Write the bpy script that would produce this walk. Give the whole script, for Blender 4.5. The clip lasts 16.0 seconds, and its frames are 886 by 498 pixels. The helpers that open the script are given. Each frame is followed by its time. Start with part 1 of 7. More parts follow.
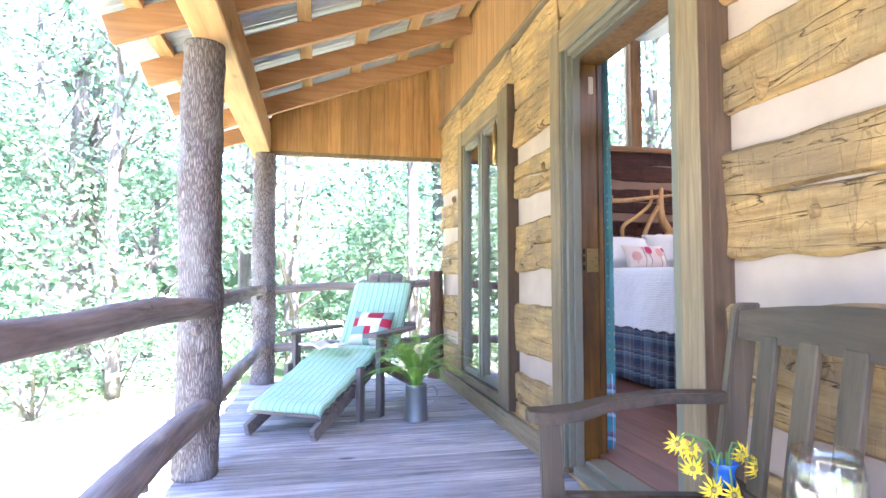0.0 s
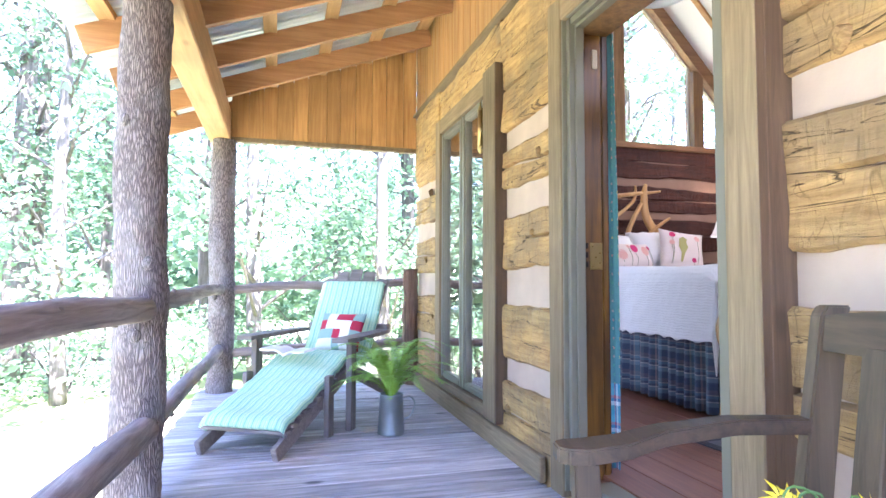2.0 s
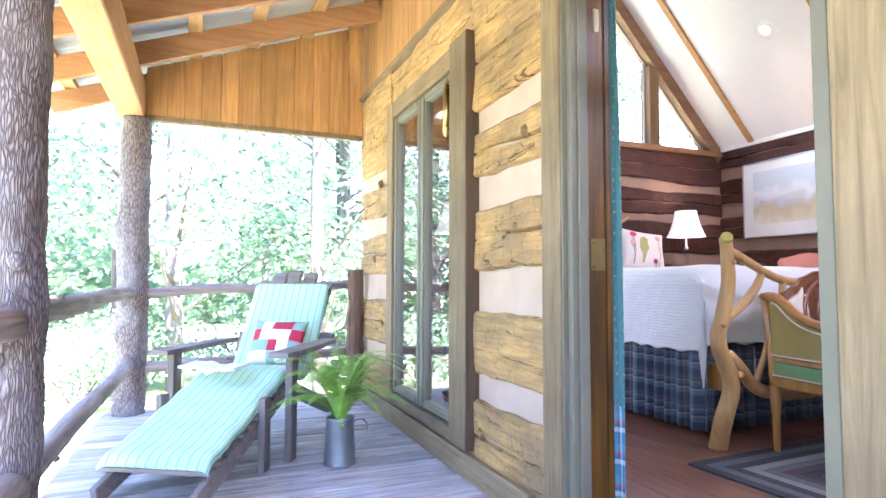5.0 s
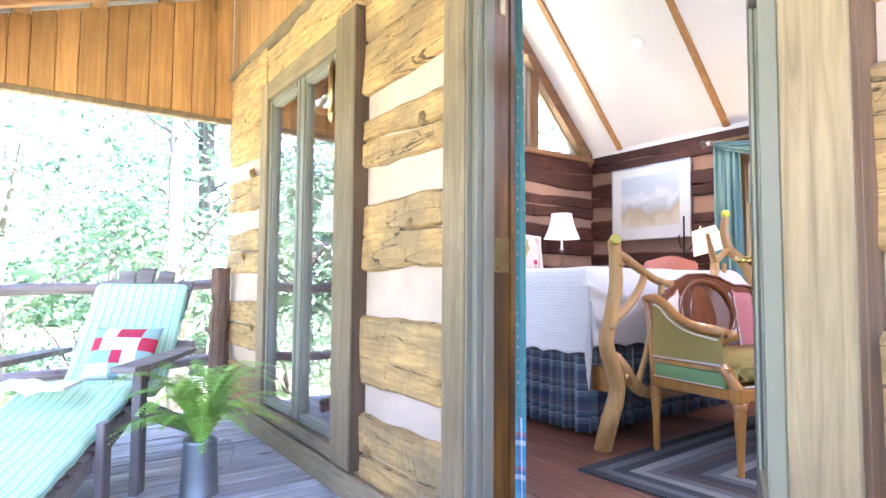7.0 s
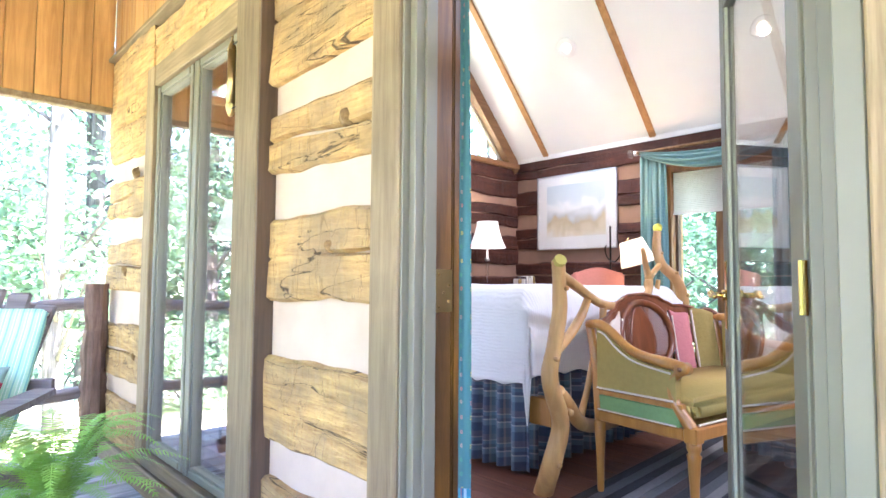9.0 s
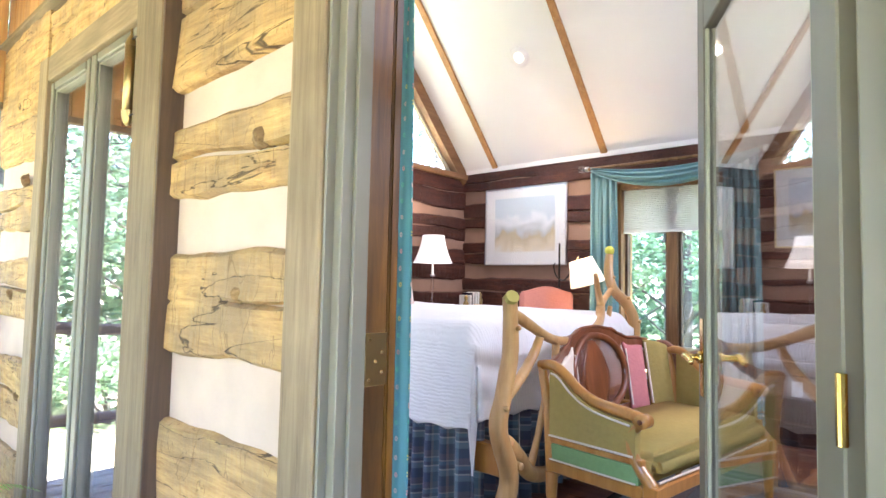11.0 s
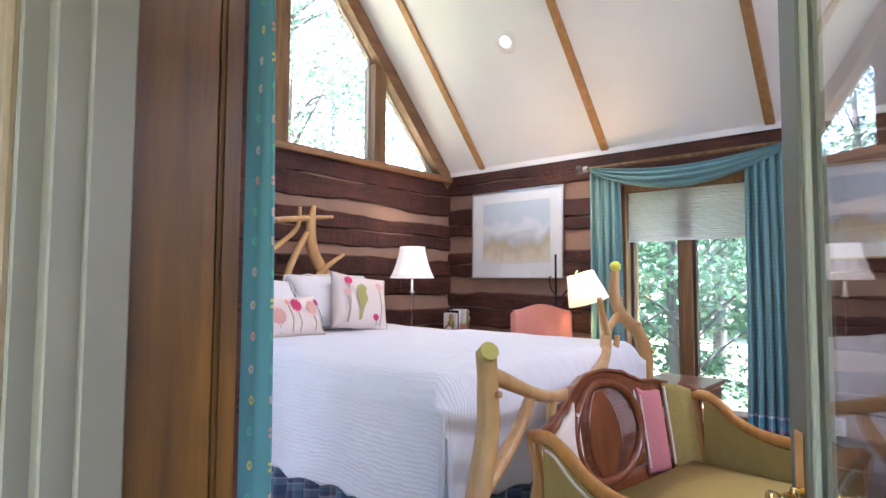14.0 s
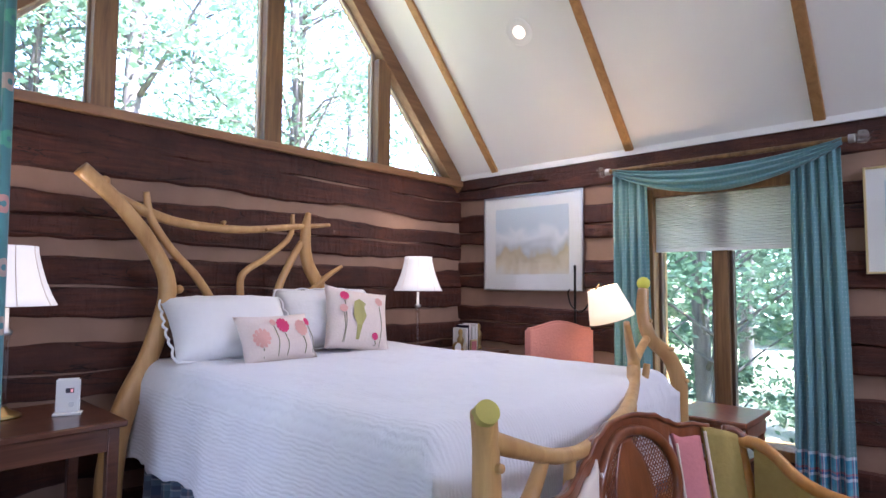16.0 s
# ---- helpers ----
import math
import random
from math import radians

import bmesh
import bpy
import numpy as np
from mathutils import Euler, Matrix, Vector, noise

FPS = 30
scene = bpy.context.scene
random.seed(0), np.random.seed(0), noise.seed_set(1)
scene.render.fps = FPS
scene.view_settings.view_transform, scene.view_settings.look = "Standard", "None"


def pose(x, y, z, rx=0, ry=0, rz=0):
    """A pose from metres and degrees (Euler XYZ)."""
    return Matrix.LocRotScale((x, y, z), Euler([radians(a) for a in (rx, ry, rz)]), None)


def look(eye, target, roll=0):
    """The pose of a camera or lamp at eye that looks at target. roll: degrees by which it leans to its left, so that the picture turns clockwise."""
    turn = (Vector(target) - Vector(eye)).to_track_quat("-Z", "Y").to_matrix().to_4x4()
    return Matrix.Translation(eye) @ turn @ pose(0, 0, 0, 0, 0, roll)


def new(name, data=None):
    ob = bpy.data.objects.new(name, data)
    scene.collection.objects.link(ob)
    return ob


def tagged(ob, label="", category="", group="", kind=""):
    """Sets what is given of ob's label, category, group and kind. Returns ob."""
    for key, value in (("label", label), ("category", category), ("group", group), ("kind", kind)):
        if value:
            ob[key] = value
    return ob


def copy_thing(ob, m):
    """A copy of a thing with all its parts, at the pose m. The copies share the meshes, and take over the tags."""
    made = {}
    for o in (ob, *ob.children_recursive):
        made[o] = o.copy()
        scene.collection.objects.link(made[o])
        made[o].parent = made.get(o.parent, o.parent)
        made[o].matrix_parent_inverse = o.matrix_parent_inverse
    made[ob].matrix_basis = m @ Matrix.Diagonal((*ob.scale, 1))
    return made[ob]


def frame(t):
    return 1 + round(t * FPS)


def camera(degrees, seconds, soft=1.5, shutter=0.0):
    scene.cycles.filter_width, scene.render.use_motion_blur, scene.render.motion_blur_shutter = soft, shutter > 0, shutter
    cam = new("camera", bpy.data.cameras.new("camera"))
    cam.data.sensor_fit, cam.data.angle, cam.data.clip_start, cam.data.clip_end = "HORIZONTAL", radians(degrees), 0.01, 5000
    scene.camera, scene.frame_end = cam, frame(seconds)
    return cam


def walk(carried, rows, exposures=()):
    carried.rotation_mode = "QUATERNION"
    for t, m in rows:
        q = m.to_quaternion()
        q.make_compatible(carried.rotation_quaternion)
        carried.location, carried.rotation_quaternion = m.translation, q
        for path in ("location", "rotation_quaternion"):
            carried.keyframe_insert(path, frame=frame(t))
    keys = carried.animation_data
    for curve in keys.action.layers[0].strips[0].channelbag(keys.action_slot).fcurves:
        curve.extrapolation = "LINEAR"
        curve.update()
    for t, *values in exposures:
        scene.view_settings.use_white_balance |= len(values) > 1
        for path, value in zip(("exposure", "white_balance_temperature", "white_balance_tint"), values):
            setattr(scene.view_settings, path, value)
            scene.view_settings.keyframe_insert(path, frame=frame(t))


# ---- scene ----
cam = camera(74.9, 16.0)
PATH = [
    (0, (0.009, -0.108, 0.965), (0.438, 1.842, 1.073), -0.0),
    (0.5, (-0.01, 0.004, 0.969), (0.444, 1.949, 1.078), 0.1),
    (1, (-0.009, 0.084, 0.967), (0.474, 2.022, 1.075), 0.1),
    (1.5, (-0.006, 0.17, 0.953), (0.509, 2.1, 1.061), 0.2),
    (2, (0.012, 0.278, 0.954), (0.554, 2.2, 1.063), 0.2),
    (2.5, (0.03, 0.398, 0.954), (0.6, 2.311, 1.062), 0.3),
    (3, (0.051, 0.483, 0.952), (0.644, 2.39, 1.063), 0.2),
    (3.5, (0.068, 0.554, 0.957), (0.681, 2.454, 1.068), 0.3),
    (3.7, (0.074, 0.598, 0.956), (0.696, 2.496, 1.068), 0.2),
    (5.8, (-0.021, 0.904, 0.965), (0.899, 2.677, 1.075), 0.3),
    (6, (-0.014, 0.931, 0.965), (0.951, 2.68, 1.074), 0.3),
    (6.5, (0.017, 0.99, 0.963), (1.082, 2.679, 1.073), 0.4),
    (7, (0.056, 1.061, 0.974), (1.204, 2.695, 1.085), 0.4),
    (7.5, (0.098, 1.141, 0.995), (1.322, 2.719, 1.106), 0.4),
    (8, (0.144, 1.225, 1.026), (1.426, 2.757, 1.138), 0.4),
    (8.5, (0.198, 1.311, 1.051), (1.525, 2.803, 1.163), 0.3),
    (9, (0.256, 1.406, 1.092), (1.629, 2.856, 1.203), 0.4),
    (9.5, (0.295, 1.47, 1.137), (1.724, 2.866, 1.248), 0.4),
    (9.7, (0.297, 1.484, 1.15), (1.748, 2.857, 1.259), 0.3),
    (11.8, (0.652, 1.655, 1.296), (2.17, 2.953, 1.41), 0.9),
    (12, (0.694, 1.665, 1.307), (2.211, 2.965, 1.417), 0.4),
    (12.5, (0.788, 1.704, 1.326), (2.302, 3.007, 1.437), 0.4),
    (13, (0.889, 1.763, 1.346), (2.4, 3.068, 1.457), 0.3),
    (13.5, (0.987, 1.85, 1.376), (2.497, 3.156, 1.488), 0.3),
    (14, (1.063, 1.925, 1.389), (2.571, 3.234, 1.507), 0.3),
    (14.5, (1.136, 1.974, 1.405), (2.64, 3.287, 1.526), 0.4),
    (15, (1.229, 2.031, 1.429), (2.727, 3.351, 1.549), 0.4),
    (15.5, (1.331, 2.084, 1.452), (2.817, 3.417, 1.575), 0.4),
    (16, (1.408, 2.123, 1.472), (2.873, 3.479, 1.598), 0.4),
]
walk_exposures = [(0, 4.22, 5400, 31), (3.5, 4.38, 5420, 31), (6.5, 4.72, 5400, 31), (9.0, 4.86, 5480, 28), (12.0, 4.52, 5700, 26), (14.0, 4.18, 5500, 28), (16.0, 3.9, 5350, 30)]
walk(cam, [(t, look(eye, target, roll)) for t, eye, target, roll in PATH], walk_exposures)

# ---- world, sun and lamps ----
world = bpy.data.worlds.new("world")
scene.world = world
world.use_nodes = True
wn = world.node_tree
SUN_EL, SUN_AZ = radians(62), radians(160)
sky = wn.nodes.new("ShaderNodeTexSky")
sky.sky_type, sky.sun_disc, sky.sun_elevation, sky.sun_rotation = "NISHITA", False, SUN_EL, SUN_AZ
wn.links.new(sky.outputs[0], wn.nodes["Background"].inputs[0])
wn.nodes["Background"].inputs[1].default_value = 0.15
sun_data = bpy.data.lights.new("sun", "SUN")
sun_data.energy, sun_data.angle, sun_data.color = 5.0, radians(0.5), (1.0, 0.95, 0.86)
sun = new("sun", sun_data)
sun_dir = Vector((math.sin(SUN_AZ) * math.cos(SUN_EL), math.cos(SUN_AZ) * math.cos(SUN_EL), math.sin(SUN_EL)))
sun.matrix_world = look(sun_dir * 30, (0, 0, 0))


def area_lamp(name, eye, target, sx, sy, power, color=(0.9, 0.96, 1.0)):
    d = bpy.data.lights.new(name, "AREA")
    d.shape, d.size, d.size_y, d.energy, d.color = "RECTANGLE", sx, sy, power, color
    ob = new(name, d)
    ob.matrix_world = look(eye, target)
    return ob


def bulb(name, at, power, radius=0.04, color=(1.0, 0.78, 0.5)):
    d = bpy.data.lights.new(name, "POINT")
    d.energy, d.shadow_soft_size, d.color = power, radius, color
    ob = new(name, d)
    ob.location = at
    return ob


# Unseen fill lamp added before the blank south wall to brighten the bedroom.
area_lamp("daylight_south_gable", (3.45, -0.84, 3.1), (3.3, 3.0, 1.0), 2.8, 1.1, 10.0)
area_lamp("daylight_porch_window", (1.49, 4.13, 1.15), (3.3, 4.13, 1.0), 0.95, 1.75, 0.45)
for spot_x, spot_y in ((4.64, 4.425), (4.64, 1.30)):
    d = bpy.data.lights.new("recessed_bulb", "SPOT")
    d.energy, d.spot_size, d.spot_blend, d.shadow_soft_size, d.color = 5.5, radians(130), 0.8, 0.04, (1.0, 0.86, 0.66)
    o = new("recessed_bulb", d)
    o.matrix_world = look((spot_x, spot_y, 3.20), (spot_x - 0.35, spot_y, 1.0))
bulb("table_lamp_bulb", (4.59, 5.34, 1.56), 0.65)
bulb("table_lamp_bulb", (1.985, 5.28, 1.50), 0.65)
bulb("floor_lamp_bulb", (4.97, 3.97, 1.30), 1.8, 0.06, color=(1.0, 0.62, 0.25))


# ---- materials ----
def shader(name, rough=0.6, metal=0.0, **more):
    m = bpy.data.materials.new(name)
    m.use_nodes = True
    b = m.node_tree.nodes["Principled BSDF"]
    b.inputs["Roughness"].default_value = rough
    b.inputs["Metallic"].default_value = metal
    for key, value in more.items():
        b.inputs[key.replace("_", " ")].default_value = value
    return m, m.node_tree.nodes, m.node_tree.links, b


def plain(name, color, rough=0.6, metal=0.0, var=0.08, scale=8.0, bump=0.0, **more):
    m, n, l, b = shader(name, rough, metal, **more)
    tc = n.new("ShaderNodeTexCoord")
    no = n.new("ShaderNodeTexNoise")
    no.inputs["Scale"].default_value, no.inputs["Detail"].default_value = scale, 6
    l.new(tc.outputs["Object"], no.inputs["Vector"])
    mix = n.new("ShaderNodeMix")
    mix.data_type = "RGBA"
    mix.inputs[6].default_value = (*[c * (1 - var) for c in color], 1)
    mix.inputs[7].default_value = (*[min(1, c * (1 + var)) for c in color], 1)
    l.new(no.outputs[0], mix.inputs[0])
    l.new(mix.outputs[2], b.inputs["Base Color"])
    if bump:
        bu = n.new("ShaderNodeBump")
        bu.inputs["Strength"].default_value, bu.inputs["Distance"].default_value = bump, 0.01
        l.new(no.outputs[0], bu.inputs["Height"])
        l.new(bu.outputs[0], b.inputs["Normal"])
    return m


def wood(name, dark, light, axis="x", rough=0.65, grain=22.0, bump=0.4, stain=0.35, stain_color=None, tone=0.25, knots=0.5, island=False, coat=0.0):
    """Wood with grain along an axis, broad stains, knots and a tone of its own for each piece."""
    m, n, l, b = shader(name, rough)
    b.inputs["Coat Weight"].default_value = coat
    tc = n.new("ShaderNodeTexCoord")
    info = n.new("ShaderNodeObjectInfo")
    geo = n.new("ShaderNodeNewGeometry")
    rnd = geo.outputs["Random Per Island"] if island else info.outputs["Random"]
    off = n.new("ShaderNodeVectorMath")
    off.operation = "MULTIPLY_ADD"
    comb = n.new("ShaderNodeCombineXYZ")
    for i in range(3):
        l.new(rnd, comb.inputs[i])
    l.new(comb.outputs[0], off.inputs[0])
    off.inputs[1].default_value = (37.0, 51.0, 23.0)
    l.new(tc.outputs["Object"], off.inputs[2])
    mp = n.new("ShaderNodeMapping")
    s = {"x": (0.06, 1, 1), "y": (1, 0.06, 1), "z": (1, 1, 0.06)}[axis]
    mp.inputs["Scale"].default_value = s
    l.new(off.outputs[0], mp.inputs[0])
    g = n.new("ShaderNodeTexNoise")
    g.inputs["Scale"].default_value, g.inputs["Detail"].default_value, g.inputs["Roughness"].default_value = grain * 2, 8, 0.65
    g.inputs["Distortion"].default_value = 0.6
    l.new(mp.outputs[0], g.inputs["Vector"])
    ramp = n.new("ShaderNodeValToRGB")
    ramp.color_ramp.elements[0].position, ramp.color_ramp.elements[1].position = 0.3, 0.68
    ramp.color_ramp.elements[0].color, ramp.color_ramp.elements[1].color = (*dark, 1), (*light, 1)
    l.new(g.outputs[0], ramp.inputs[0])
    st = n.new("ShaderNodeTexNoise")
    st.inputs["Scale"].default_value, st.inputs["Detail"].default_value = 2.6, 4
    l.new(off.outputs[0], st.inputs["Vector"])
    sr = n.new("ShaderNodeMapRange")
    sr.inputs[1].default_value, sr.inputs[2].default_value, sr.inputs[3].default_value, sr.inputs[4].default_value = 0.42, 0.68, 0.0, stain
    l.new(st.outputs[0], sr.inputs[0])
    mx = n.new("ShaderNodeMix")
    mx.data_type = "RGBA"
    l.new(sr.outputs[0], mx.inputs[0])
    l.new(ramp.outputs[0], mx.inputs[6])
    mx.inputs[7].default_value = (*(stain_color or [c * 0.45 for c in dark]), 1)
    # knots
    kv = n.new("ShaderNodeTexVoronoi")
    kv.inputs["Scale"].default_value = 3.3
    kmap = n.new("ShaderNodeMapping")
    kmap.inputs["Scale"].default_value = [0.45 if c == 0.06 else 1.0 for c in s]
    l.new(off.outputs[0], kmap.inputs[0])
    l.new(kmap.outputs[0], kv.inputs["Vector"])
    kr = n.new("ShaderNodeMapRange")
    kr.inputs[1].default_value, kr.inputs[2].default_value, kr.inputs[3].default_value, kr.inputs[4].default_value = 0.04, 0.09, knots, 0.0
    l.new(kv.outputs["Distance"], kr.inputs[0])
    mk = n.new("ShaderNodeMix")
    mk.data_type = "RGBA"
    l.new(kr.outputs[0], mk.inputs[0])
    l.new(mx.outputs[2], mk.inputs[6])
    mk.inputs[7].default_value = (*[c * 0.25 for c in dark], 1)
    hsv = n.new("ShaderNodeHueSaturation")
    tr = n.new("ShaderNodeMapRange")
    tr.inputs[3].default_value, tr.inputs[4].default_value = 1 - tone, 1 + tone
    l.new(rnd, tr.inputs[0])
    l.new(tr.outputs[0], hsv.inputs["Value"])
    l.new(mk.outputs[2], hsv.inputs["Color"])
    l.new(hsv.outputs[0], b.inputs["Base Color"])
    bu = n.new("ShaderNodeBump")
    bu.inputs["Strength"].default_value, bu.inputs["Distance"].default_value = bump, 0.006
    l.new(g.outputs[0], bu.inputs["Height"])
    l.new(bu.outputs[0], b.inputs["Normal"])
    return m


def bark(name, dark, light):
    """Fine, upright, interlaced furrows with pale lichen patches."""
    m, n, l, b = shader(name, 0.9)
    tc = n.new("ShaderNodeTexCoord")
    mp = n.new("ShaderNodeMapping")
    mp.inputs["Scale"].default_value = (1, 1, 0.16)
    l.new(tc.outputs["Object"], mp.inputs[0])
    v = n.new("ShaderNodeTexVoronoi")
    v.feature = "DISTANCE_TO_EDGE"
    v.inputs["Scale"].default_value = 115
    wob = n.new("ShaderNodeTexNoise")
    wob.inputs["Scale"].default_value, wob.inputs["Detail"].default_value = 16, 4
    l.new(mp.outputs[0], wob.inputs["Vector"])
    ad = n.new("ShaderNodeVectorMath")
    ad.operation = "MULTIPLY_ADD"
    ad.inputs[1].default_value = (0.05, 0.05, 0.05)
    l.new(wob.outputs["Color"], ad.inputs[0])
    l.new(mp.outputs[0], ad.inputs[2])
    l.new(ad.outputs[0], v.inputs["Vector"])
    r = n.new("ShaderNodeValToRGB")
    r.color_ramp.elements[0].position, r.color_ramp.elements[1].position = 0.02, 0.30
    r.color_ramp.elements[0].color, r.color_ramp.elements[1].color = (*dark, 1), (*light, 1)
    l.new(v.outputs["Distance"], r.inputs[0])
    pn = n.new("ShaderNodeTexNoise")
    pn.inputs["Scale"].default_value, pn.inputs["Detail"].default_value = 5, 6
    l.new(tc.outputs["Object"], pn.inputs["Vector"])
    pr = n.new("ShaderNodeMapRange")
    pr.inputs[1].default_value, pr.inputs[2].default_value, pr.inputs[4].default_value = 0.48, 0.72, 0.40
    l.new(pn.outputs[0], pr.inputs[0])
    mx = n.new("ShaderNodeMix")
    mx.data_type = "RGBA"
    l.new(pr.outputs[0], mx.inputs[0])
    l.new(r.outputs[0], mx.inputs[6])
    mx.inputs[7].default_value = (0.36, 0.34, 0.33, 1)
    l.new(mx.outputs[2], b.inputs["Base Color"])
    bu = n.new("ShaderNodeBump")
    bu.inputs["Strength"].default_value, bu.inputs["Distance"].default_value = 0.9, 0.012
    l.new(v.outputs["Distance"], bu.inputs["Height"])
    l.new(bu.outputs[0], b.inputs["Normal"])
    return m


def hewn(name, dark, light, weather, rough=0.85, tools=0.0):
    """Hewn log face: grain along y or x, axe marks across, checks along and grey weathering in broad patches."""
    m, n, l, b = shader(name, rough)
    tc = n.new("ShaderNodeTexCoord")
    info = n.new("ShaderNodeObjectInfo")
    add = n.new("ShaderNodeVectorMath")
    add.operation = "MULTIPLY_ADD"
    comb = n.new("ShaderNodeCombineXYZ")
    for i in range(3):
        l.new(info.outputs["Random"], comb.inputs[i])
    l.new(comb.outputs[0], add.inputs[0])
    add.inputs[1].default_value = (13, 29, 41)
    l.new(tc.outputs["Object"], add.inputs[2])

    def tex(scale, stretch, detail=6, rough_=0.6, dist=0.0):
        mp = n.new("ShaderNodeMapping")
        mp.inputs["Scale"].default_value = stretch
        l.new(add.outputs[0], mp.inputs[0])
        t = n.new("ShaderNodeTexNoise")
        t.inputs["Scale"].default_value, t.inputs["Detail"].default_value = scale, detail
        t.inputs["Roughness"].default_value, t.inputs["Distortion"].default_value = rough_, dist
        l.new(mp.outputs[0], t.inputs["Vector"])
        return t.outputs[0]

    fine = tex(40, (0.09, 0.09, 1.0), 8, 0.7, 0.4)
    broad = tex(2.4, (1, 1, 1.6), 5)
    axe = tex(9, (1.4, 1.4, 0.35), 3, 0.5, 1.0)
    ramp = n.new("ShaderNodeValToRGB")
    ramp.color_ramp.elements[0].position, ramp.color_ramp.elements[1].position = 0.28, 0.62
    ramp.color_ramp.elements[0].color, ramp.color_ramp.elements[1].color = (*dark, 1), (*light, 1)
    l.new(fine, ramp.inputs[0])
    wr = n.new("ShaderNodeMapRange")
    wr.inputs[1].default_value, wr.inputs[2].default_value, wr.inputs[4].default_value = 0.42, 0.62, 0.8
    l.new(broad, wr.inputs[0])
    mx = n.new("ShaderNodeMix")
    mx.data_type = "RGBA"
    l.new(wr.outputs[0], mx.inputs[0])
    l.new(ramp.outputs[0], mx.inputs[6])
    mx.inputs[7].default_value = (*weather, 1)
    # checks: thin dark lines along the grain
    ck = tex(3.2, (0.2, 0.2, 1.7), 5, 0.5, 1.6)
    a1 = n.new("ShaderNodeMath")
    a1.operation = "SUBTRACT"
    a1.inputs[1].default_value = 0.5
    l.new(ck, a1.inputs[0])
    a2 = n.new("ShaderNodeMath")
    a2.operation = "ABSOLUTE"
    l.new(a1.outputs[0], a2.inputs[0])
    cr = n.new("ShaderNodeMapRange")
    cr.inputs[1].default_value, cr.inputs[2].default_value, cr.inputs[3].default_value, cr.inputs[4].default_value = 0.001, 0.0055, 0.85, 0.0
    l.new(a2.outputs[0], cr.inputs[0])
    mc = n.new("ShaderNodeMix")
    mc.data_type = "RGBA"
    l.new(cr.outputs[0], mc.inputs[0])
    l.new(mx.outputs[2], mc.inputs[6])
    mc.inputs[7].default_value = (*[c * 0.16 for c in dark], 1)
    # short cuts of the broad axe, across the grain, in patches
    cut = tex(5.5, (1.5, 1.5, 0.5), 3, 0.5, 1.2)
    c1 = n.new("ShaderNodeMath")
    c1.operation = "SUBTRACT"
    c1.inputs[1].default_value = 0.55
    l.new(cut, c1.inputs[0])
    c2 = n.new("ShaderNodeMath")
    c2.operation = "ABSOLUTE"
    l.new(c1.outputs[0], c2.inputs[0])
    c3 = n.new("ShaderNodeMapRange")
    c3.inputs[1].default_value, c3.inputs[2].default_value, c3.inputs[3].default_value, c3.inputs[4].default_value = 0.001, 0.010, tools, 0.0
    l.new(c2.outputs[0], c3.inputs[0])
    mt = n.new("ShaderNodeMix")
    mt.data_type = "RGBA"
    l.new(c3.outputs[0], mt.inputs[0])
    l.new(mc.outputs[2], mt.inputs[6])
    mt.inputs[7].default_value = (*[c * 0.45 for c in dark], 1)
    l.new(mt.outputs[2], b.inputs["Base Color"])
    h = n.new("ShaderNodeMath")
    h.operation = "MULTIPLY_ADD"
    h.inputs[1].default_value = 2.2
    l.new(axe, h.inputs[0])
    l.new(fine, h.inputs[2])
    h2 = n.new("ShaderNodeMath")
    h2.operation = "SUBTRACT"
    l.new(h.outputs[0], h2.inputs[0])
    l.new(cr.outputs[0], h2.inputs[1])
    bu = n.new("ShaderNodeBump")
    bu.inputs["Strength"].default_value, bu.inputs["Distance"].default_value = 0.8, 0.012
    l.new(h2.outputs[0], bu.inputs["Height"])
    l.new(bu.outputs[0], b.inputs["Normal"])
    return m


def glass(name, tint=(1, 1, 1), base=0.0):
    m = bpy.data.materials.new(name)
    m.use_nodes = True
    n, l = m.node_tree.nodes, m.node_tree.links
    n.remove(n["Principled BSDF"])
    tr, gl, mx, lw, pw = (n.new("ShaderNode" + k) for k in ("BsdfTransparent", "BsdfGlossy", "MixShader", "LayerWeight", "Math"))
    tr.inputs[0].default_value = (*tint, 1)
    gl.inputs["Roughness"].default_value = 0.0
    lw.inputs["Blend"].default_value = 0.5
    pw.operation, pw.inputs[1].default_value = "POWER", 4.0
    l.new(lw.outputs["Facing"], pw.inputs[0])
    add = n.new("ShaderNodeMath")
    add.operation, add.use_clamp = "MULTIPLY_ADD", True
    add.inputs[1].default_value, add.inputs[2].default_value = 0.9, 0.03 + base
    l.new(pw.outputs[0], add.inputs[0])
    l.new(add.outputs[0], mx.inputs[0])
    l.new(tr.outputs[0], mx.inputs[1])
    l.new(gl.outputs[0], mx.inputs[2])
    l.new(mx.outputs[0], n["Material Output"].inputs[0])
    return m


